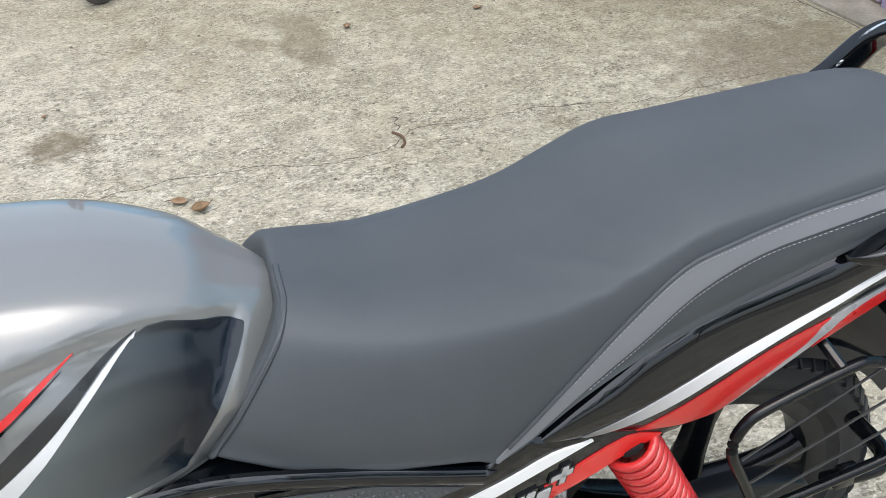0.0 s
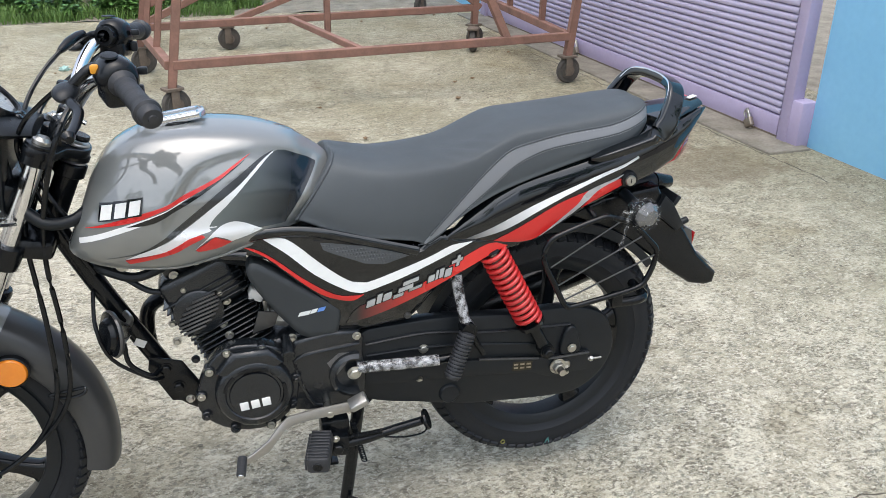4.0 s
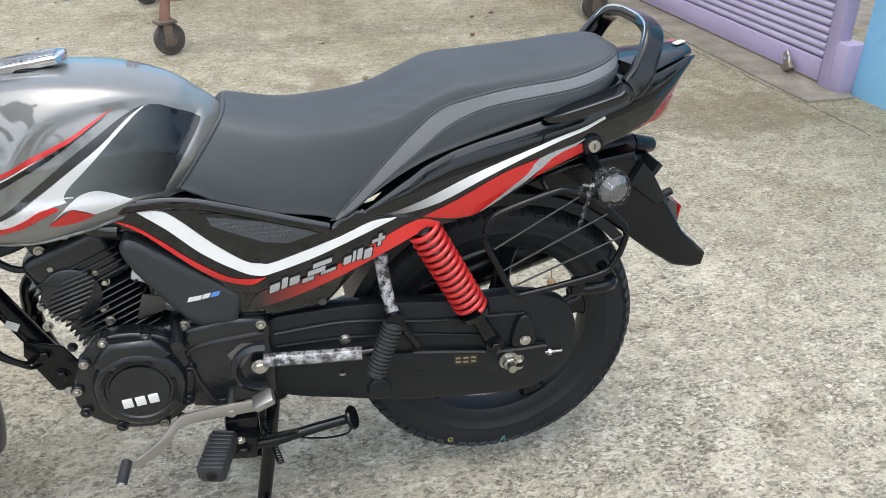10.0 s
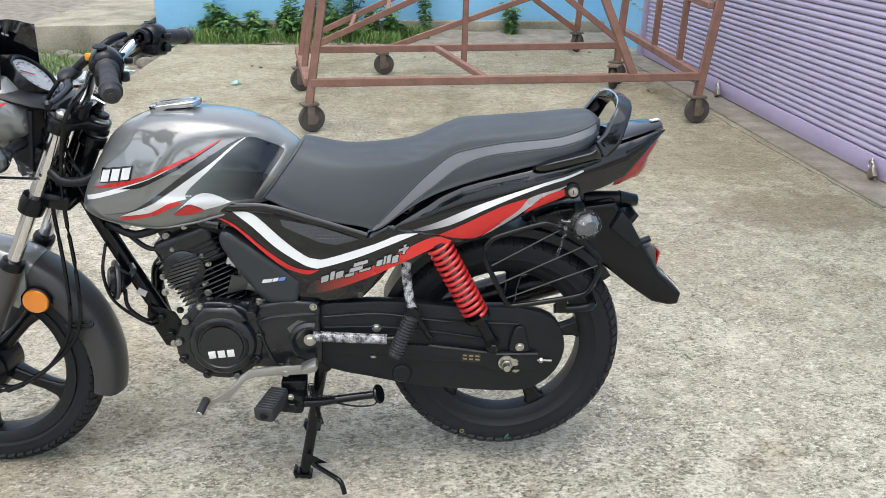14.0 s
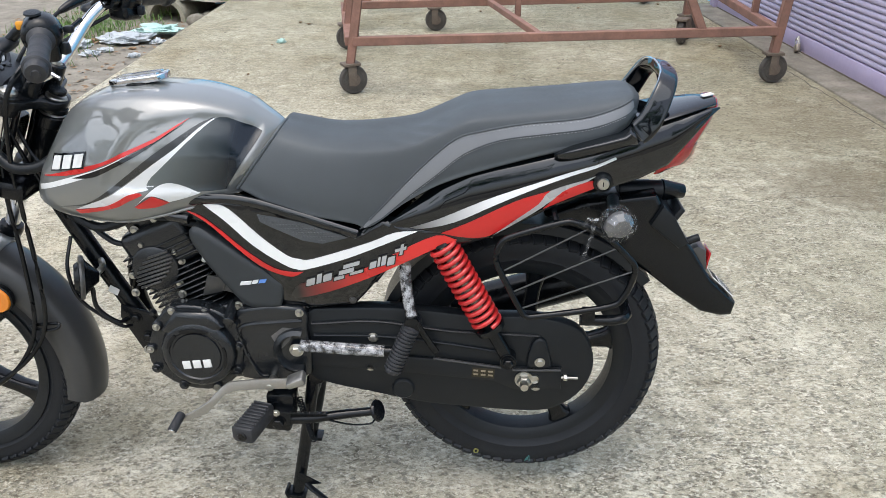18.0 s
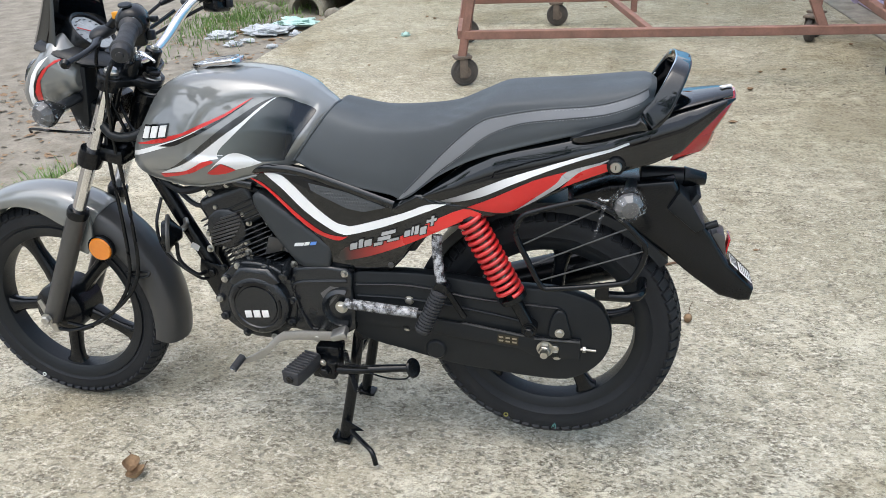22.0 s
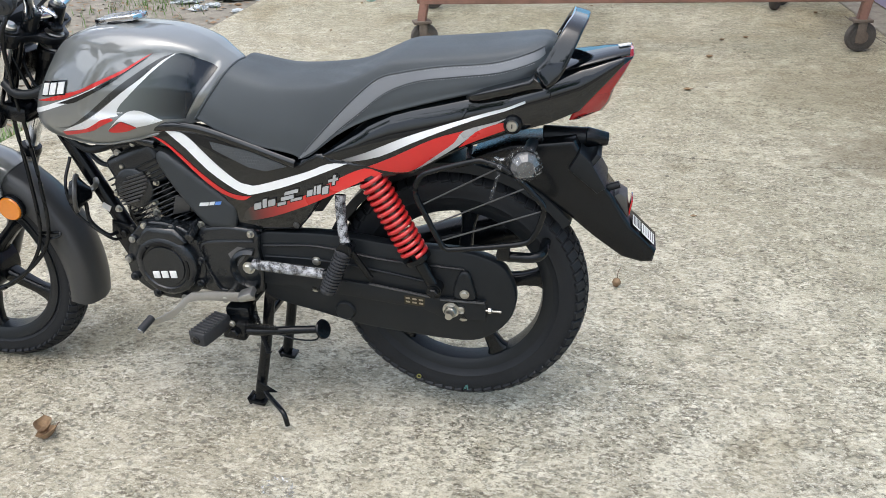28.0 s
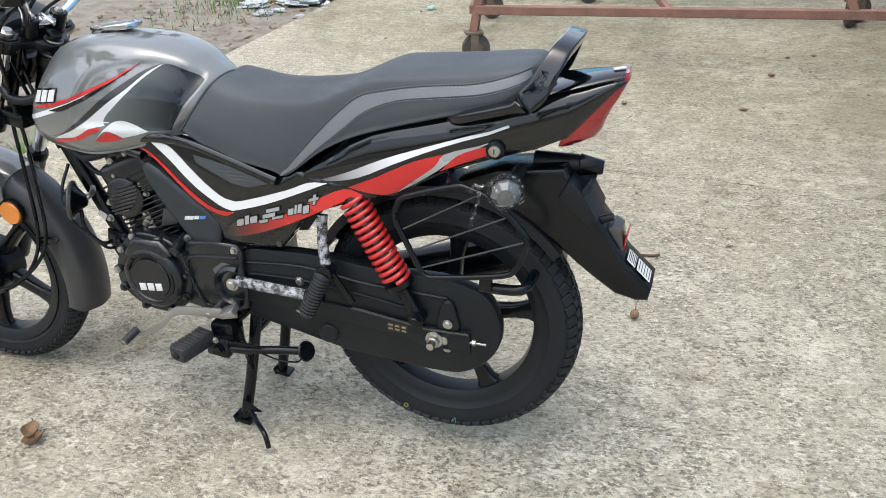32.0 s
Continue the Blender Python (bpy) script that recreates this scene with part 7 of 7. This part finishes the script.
def strip_mesh(quads):
    """A mesh of loose quads or triangles."""
    vs, fs = [], []
    for q in quads:
        k = len(vs)
        vs += [tuple(p) for p in q]
        fs.append(tuple(range(k, k + len(q))))
    bm = bmesh.new()
    me = bpy.data.meshes.new("t")
    me.from_pydata(vs, [], fs)
    bm.from_mesh(me)
    bpy.data.meshes.remove(me)
    return bm


def blade(p, h, lean, w):
    """A grass blade of three pieces that bends over."""
    a = rng.uniform(0, 2 * math.pi)
    d, s = Vector((math.cos(a), math.sin(a), 0)), Vector((-math.sin(a), math.cos(a), 0))
    pts = [Vector(p) + d * lean * t * t + Vector((0, 0, h * (t - 0.25 * lean * t * t))) for t in (0, 0.4, 0.75, 1.0)]
    ws = [w, w * 0.85, w * 0.5, w * 0.05]
    return [[pts[i] - s * ws[i], pts[i] + s * ws[i], pts[i + 1] + s * ws[i + 1], pts[i + 1] - s * ws[i + 1]] for i in range(3)]


def grass_patch(name, n, place, h0, h1, label):
    q = []
    for _ in range(n):
        p = place()
        h = rng.uniform(h0, h1)
        q += blade(p, h, rng.uniform(0.2, 0.9) * h, rng.uniform(0.002, 0.005))
    return tagged(part(name, strip_mesh(q), GRASS, smooth=False), label, "grass", kind="stuff")


def row_spot():
    x = rng.uniform(-2.55, 0.1)
    return (x, rng.uniform(6.72, 7.35) if x < -0.2 else rng.uniform(7.0, 7.4), 0.0)


grass_patch("wall_grass", 6500, row_spot, 0.04, 0.14, "green grass and weeds along the blue wall")
grass_patch("verge_grass", 2600, lambda: (rng.gauss(-3.62, 0.28), rng.gauss(6.5, 0.75), -0.15), 0.03, 0.10, "grass tufts on the dirt verge")
grass_patch("edge_grass", 500, lambda: (rng.gauss(-2.50, 0.04), rng.uniform(1.25, 1.75), -0.13), 0.06, 0.20, "grass tuft beside the concrete edge")


def leaf_quad(c, d, n, L, W):
    """A pointed leaf blade folded along its rib."""
    s = d.cross(n).normalized()
    a, b = c + d * L * 0.45 + s * W - n * W * 0.2, c + d * L * 0.45 - s * W - n * W * 0.2
    t = c + d * L - n * L * 0.15
    return [[c, a, t], [c, t, b]]


def weed(at, h, seed, label):
    r = random.Random(seed)
    w = thing("weed_plant", label, "plant", at, "weeds by the wall")
    q = []
    for k in range(5):
        a = r.uniform(0, 6.28)
        lean = r.uniform(0.05, 0.3) * h
        pts = [Vector((math.cos(a) * lean * t * t, math.sin(a) * lean * t * t, h * r.uniform(0.97, 1.0) * t * (0.7 + 0.075 * k))) for t in (0, 0.25, 0.5, 0.75, 1)]
        part("stem", tube(pts, 0.006, 6, 3, scales=[1 - 0.06 * i for i in range(13)]), TWIG if k == 0 else LEAF, w)
        for p in smooth_line(pts, 4)[3:]:
            for _ in range(5):
                b = r.uniform(0, 6.28)
                d = Vector((math.cos(b), math.sin(b), r.uniform(-0.5, 0.4))).normalized()
                n = Vector((r.uniform(-0.3, 0.3), r.uniform(-0.3, 0.3), 1)).normalized()
                L = r.uniform(0.045, 0.095)
                q += leaf_quad(p + d * 0.02, d, n, L, L * 0.27)
    tagged(part("leaves", strip_mesh(q), LEAF, w, smooth=False), kind="stuff")
    return w


for k in range(22):
    weed((rng.uniform(-2.3, -0.15), rng.uniform(6.85, 7.38), 0.0), rng.choice((0.14, 0.18, 0.22, 0.28, 0.36)), 40 + k, "low green leafy weed at the wall's foot")
for x, y, h, s in ((-1.05, 7.25, 0.75, 1), (-0.70, 7.30, 0.95, 2), (-1.35, 7.20, 0.45, 3), (-0.50, 7.05, 0.35, 4), (0.08, 7.32, 0.80, 5), (-1.75, 7.15, 0.30, 6), (1.0, 7.35, 0.35, 8)):
    weed((x, y, 0.0), h, s, "green leafy weed growing at the wall's foot")

# leaf litter and stones on the verge
q, sbm = [], bmesh.new()
for _ in range(1500):
    x, y = rng.uniform(-4.6, -2.5), rng.uniform(0.6, 7.0)
    c = Vector((x, y, dirt_height(x, y) + 0.012))
    a = rng.uniform(0, 6.28)
    d = Vector((math.cos(a), math.sin(a), rng.uniform(-0.15, 0.25))).normalized()
    L = rng.uniform(0.02, 0.075)
    q += leaf_quad(c, d, Vector((rng.uniform(-.4, .4), rng.uniform(-.4, .4), 1)).normalized(), L, L * rng.uniform(0.18, 0.35))
tagged(part("leaf_litter", strip_mesh(q), DEAD_LEAF, smooth=False), "dry brown leaves scattered on the dirt", "leaves", kind="stuff")
for _ in range(420):
    x, y = rng.uniform(-4.6, -2.48), rng.uniform(0.4, 7.2)
    s = 0.004 + 0.018 * rng.random() ** 3
    b = bmesh.new()
    bmesh.ops.create_icosphere(b, subdivisions=1, radius=s)
    for v in b.verts:
        v.co = Vector((v.co.x * 1.2, v.co.y, v.co.z * 0.6)) * (1 + 0.35 * noise.noise(v.co * 60 + Vector((x, y, 0))))
    bmesh.ops.translate(b, vec=(x, y, dirt_height(x, y) + s * 0.25), verts=b.verts)
    join_into(sbm, b)
tagged(part("verge_stones", sbm, STONE, smooth=False), "small grey stones in the dirt", "stones", kind="stuff")
gbm = bmesh.new()
for _ in range(240):
    x, y = rng.uniform(-2.3, 2.2), rng.uniform(-0.8, 6.5)
    s = rng.uniform(0.002, 0.007)
    gbm2 = bmesh.new()
    bmesh.ops.create_icosphere(gbm2, subdivisions=1, radius=s)
    for v in gbm2.verts:
        v.co = Vector((v.co.x * 1.3, v.co.y, v.co.z * 0.6))
    bmesh.ops.translate(gbm2, vec=(x, y, s * 0.3), verts=gbm2.verts)
    join_into(gbm, gbm2)
tagged(part("yard_grit", gbm, STONE, smooth=False), "loose grit on the concrete", "grit", kind="stuff")


def crumple(name, at, size, flat, mat, label, category, seed):
    b = bmesh.new()
    bmesh.ops.create_icosphere(b, subdivisions=4, radius=1)
    o = Vector((seed * 3.7, seed * 1.3, 0))
    for v in b.verts:
        d = v.co.normalized()
        k = 1 + 0.45 * noise.noise(d * 1.6 + o) + 0.3 * noise.noise(d * 4 + o) + 0.14 * noise.noise(d * 9 + o)
        v.co = Vector((d.x * size, d.y * size * 0.8, (d.z + 0.6) * size * flat)) * k
        v.co.z = max(v.co.z, 0.0)
    ob = part(name, b, mat, sharp=25)
    ob.location = at
    return tagged(ob, label, category)


crumple("plastic_bag", (-3.05, 5.62, -0.155), 0.21, 0.20, BAG, "crumpled white plastic bag lying on the dirt", "plastic bag", 1)
crumple("plastic_bag", (-3.42, 5.40, -0.160), 0.13, 0.30, BAG, "small pinkish-white plastic scrap on the dirt", "plastic bag", 2)
crumple("net_bag", (-2.92, 6.02, -0.155), 0.20, 0.20, CYAN_BAG, "pale green plastic netting heap on the dirt", "net", 3)
crumple("plastic_scrap", (-1.522, 4.754, 0.0), 0.035, 0.5, CYAN_BAG, "small turquoise plastic scrap on the concrete", "plastic scrap", 4)
crumple("plastic_scrap", (-0.345, -0.385, 0.0), 0.035, 0.30, CLEAR_FILM, "torn clear plastic scrap on the concrete", "plastic scrap", 5)
for k in range(9):
    x, y = -3.3 + 0.12 * k + rng.uniform(-.1, .1), 5.25 + rng.uniform(-0.25, 0.5)
    crumple("litter_scrap", (x, y, dirt_height(x, y)), rng.uniform(0.03, 0.07), 0.35, BAG if k % 3 else DEAD_LEAF, "scrap of discarded wrapping on the dirt", "litter", 10 + k)

drain = part("drain_pipe", lathe([(0.15, 0.0), (0.19, 0.0), (0.19, 0.8), (0.15, 0.8)], (-3.05, 6.62, -0.14), (0.1, 1, 0), 28, True), STEP_CONCRETE)
tagged(drain, "dark concrete drain pipe under the walkway", "drain pipe")
for x, y, s in ((-3.45, 6.70, 0.10), (-3.30, 6.82, 0.08), (-3.62, 6.85, 0.12), (-2.72, 6.55, 0.09), (-2.66, 6.75, 0.07)):
    b = bmesh.new()
    bmesh.ops.create_icosphere(b, subdivisions=2, radius=s)
    for v in b.verts:
        v.co *= 1 + 0.3 * noise.noise(v.co * 12 + Vector((x, y, 0)))
        v.co.z *= 0.7
    ob = part("rubble_stone", b, STONE)
    ob.location = (x, y, -0.15)
    tagged(ob, "broken lump of mossy concrete by the drain", "stone", group="rubble by the drain")


def dry_leaf(at, L, turn, curl, label):
    b = bmesh.new()
    rows = []
    for i in range(9):
        t = i / 8
        w = L * 0.34 * math.sin(math.pi * min(1, t * 0.94 + 0.04)) ** 0.8
        row = []
        for j in range(-3, 4):
            u = j / 3
            row.append(b.verts.new((L * (t - 0.5), w * u, L * (curl * (t - 0.5) ** 2 * 1.8 + curl * 0.55 * u * u * math.sin(math.pi * t) + 0.02 + 0.03 * noise.noise((t * 5, u * 3, L * 50))))))
        rows.append(row)
    for r0, r1 in zip(rows, rows[1:]):
        for j in range(6):
            b.faces.new((r0[j], r0[j + 1], r1[j + 1], r1[j]))
    g = bmesh.ops.extrude_face_region(b, geom=b.faces[:])
    for v in g["geom"]:
        if isinstance(v, bmesh.types.BMVert):
            v.co.z += 0.0008
    bmesh.ops.recalc_face_normals(b, faces=b.faces)
    ob = part("dry_leaf", b, DEAD_LEAF)
    ob.matrix_basis = pose(*at, 0, 0, turn)
    part("leaf_stalk", tube([(L * 0.48, 0, L * curl * 0.4), (L * 0.62, 0.003, L * curl * 0.5), (L * 0.75, 0.008, L * curl * 0.45)], 0.0012, 6, 3), TWIG, ob)
    return tagged(ob, label, "leaf")


dry_leaf((-0.985, -0.282, 0.001), 0.062, 120, 0.8, "curled dry brown leaf on the concrete")
dry_leaf((-0.962, -0.305, 0.001), 0.050, 60, 0.9, "curled dry brown leaf on the concrete")
dry_leaf((-0.545, 1.470, 0.001), 0.055, 20, 0.7, "curled dry brown leaf on the concrete")
dry_leaf((-0.60, 1.535, 0.001), 0.050, 150, 0.3, "pale flat dry leaf on the concrete")
dry_leaf((0.726, 2.627, 0.001), 0.045, 10, 0.4, "flat dark dead leaf on the concrete")
dry_leaf((0.642, 1.123, 0.001), 0.022, 10, 0.4, "small dark leaf scrap on the concrete")
for k in range(16):
    dry_leaf((rng.uniform(-2.0, 1.9), rng.uniform(2.2, 6.2), 0.001), rng.uniform(0.02, 0.05), rng.uniform(0, 360), 0.5, "small dead leaf on the concrete")
pod = part("seed_pod", lathe([(0, -0.012), (0.008, -0.010), (0.013, 0.0), (0.012, 0.009), (0.006, 0.015), (0, 0.016)], (0, 0, 0.012), (0.2, 0.1, 1), 16), DEAD_LEAF)
pod.location = (0.375, 0.600, 0)
tagged(pod, "round brown seed pod on the concrete", "seed pod")
part("pod_stalk", tube([(0.002, 0.002, 0.026), (0.004, 0.012, 0.045), (0.012, 0.030, 0.052)], 0.0010, 6, 4), TWIG, pod)
bent = part("twig", tube([(-0.012, 0.055, 0.004), (0.002, 0.030, 0.006), (0.010, 0.005, 0.006), (0.004, -0.030, 0.005), (-0.012, -0.048, 0.004)], 0.0045, 8, 3), TWIG)
bent.matrix_world = pose(0.094, 1.655, 0.0)
tagged(bent, "bent dark brown twig on the concrete", "twig")
tw = part("twig", tube([(-0.05, 0, 0.005), (-0.01, 0.004, 0.008), (0.03, -0.002, 0.006), (0.055, 0.004, 0.006)], 0.0042, 8, 3), TWIG)
tw.matrix_basis = pose(0.372, 0.985, 0, 0, 0, 18)
tagged(tw, "short broken brown twig on the concrete", "twig")
wire_bit = part("wire_scrap", tube([(0, 0, 0.003), (0.015, 0.02, 0.004), (0.005, 0.05, 0.003), (0.025, 0.075, 0.004), (0.01, 0.095, 0.003)], 0.0011, 6, 5), MATT_BLACK)
wire_bit.location = (0.10, 1.72, 0)
tagged(wire_bit, "bent scrap of black wire on the concrete", "wire")
chain_bit = thing("chain", "rusty chain hanging from the trolley to the wall", "chain", (1.95, 5.45, 0.62))
for k in range(13):
    t = k / 12
    ob = part("link", tube([(0.016, 0, 0), (0, 0.007, 0), (-0.016, 0, 0), (0, -0.007, 0)], 0.003, 6, 4, True), LOCK, chain_bit)
    ob.matrix_basis = pose(-0.25 + 0.40 * t, 0.0, 0.02 - 0.16 * math.sin(math.pi * t * 0.8), 90 * (k % 2), 30 - 60 * t, 0)

# cracks in the concrete
CRACK = material("crack_dirt", (0.12, 0.105, 0.08), (0.07, 0.06, 0.045), rough=1.0, scale=30)


def crack(pts, w, label):
    line = smooth_line([(x, y, 0) for x, y in pts], 26)
    q = []
    off = [Vector((0.020 * noise.noise((p.x * 9, p.y * 9, 1)) + 0.006 * noise.noise((p.x * 45, p.y * 45, 2)), 0.030 * noise.noise((p.x * 8, p.y * 8, 5)) + 0.010 * noise.noise((p.x * 40, p.y * 40, 7)), 0.0012)) + p for p in line]
    for i in range(len(off) - 1):
        d = (off[i + 1] - off[i]).normalized()
        s = Vector((-d.y, d.x, 0))
        wa, wb = (w * (0.55 + 0.6 * abs(noise.noise((k * 0.37, w * 900, 0)))) for k in (i, i + 1))
        q.append([off[i] - s * wa, off[i + 1] - s * wb, off[i + 1] + s * wb, off[i] + s * wa])
    return tagged(part("crack", strip_mesh(q), CRACK, smooth=False), label, "crack", kind="structure")


crack([(0.36, -0.352), (0.49, -0.367), (0.68, -0.397), (0.88, -0.400), (1.15, -0.360), (1.6, -0.30)], 0.0035, "hairline crack in the concrete yard")
crack([(-0.95, 1.60), (-0.68, 1.666), (-0.448, 1.667), (-0.183, 1.605), (-0.03, 1.584), (0.15, 1.70), (0.39, 1.705), (0.717, 1.68), (0.95, 1.62), (1.5, 1.66)], 0.0022, "hairline crack across the concrete yard")
crack([(-2.4, 5.35), (-1.6, 5.15), (-0.8, 5.25), (0.3, 5.2), (1.4, 5.3), (2.1, 5.28)], 0.004, "crack across the concrete yard")
crack([(2.10, 1.4), (2.05, 2.0), (1.98, 2.8), (1.94, 3.6), (1.86, 4.4)], 0.005, "crack along the concrete beside the shutter")


# ---- trees behind the yard, mirrored in the paint ----
def tree(at, h, crown, seed, label):
    r = random.Random(seed)
    t = thing("tree", label, "tree", at, "trees round the yard")
    top = Vector((r.uniform(-0.4, 0.4), r.uniform(-0.4, 0.4), h * 0.62))
    part("trunk", tube([(0, 0, -0.3), (0.03, 0.05, h * 0.2), tuple(top * 0.7), tuple(top)], 0.17, 12, 5, scales=[1.2 - 0.05 * i for i in range(16)]), TWIG, t)
    tips = []
    for k in range(9):
        a = k * 2.4 + r.uniform(-0.3, 0.3)
        s = top * r.uniform(0.55, 1.0)
        e = s + Vector((math.cos(a) * crown * r.uniform(0.5, 0.95), math.sin(a) * crown * r.uniform(0.5, 0.95), r.uniform(0.15, 0.5) * h))
        m = s.lerp(e, 0.5) + Vector((0, 0, -0.15))
        part("limb", tube([s, m, e], 0.05, 8, 5, scales=[1 - 0.08 * i for i in range(11)]), TWIG, t)
        tips += [m.lerp(e, u) for u in (0.2, 0.6, 1.0)]
    q = []
    for p in tips:
        for _ in range(7):
            c = p + Vector((r.gauss(0, 0.5), r.gauss(0, 0.5), r.gauss(0, 0.4)))
            for _ in range(24):
                d = Vector((r.gauss(0, 1), r.gauss(0, 1), r.gauss(-0.2, 0.7))).normalized()
                q += leaf_quad(c + d * r.uniform(0.05, 0.35), d, Vector((r.uniform(-1, 1), r.uniform(-1, 1), 1)).normalized(), r.uniform(0.16, 0.26), 0.06)
    tagged(part("crown", strip_mesh(q), LEAF, t, smooth=False), kind="stuff")
    return t


for x, y, h, c, s in ((-10.0, -11.0, 8.0, 2.8, 1), (-3.2, -14.5, 8.5, 3.0, 2), (4.6, -14.0, 7.5, 2.8, 3), (-10.5, 0.5, 9.0, 3.0, 4), (12.0, -9.5, 8.0, 2.8, 5)):
    tree((x, y, 0), h, c, s, "broad-leaved tree standing beyond the yard")
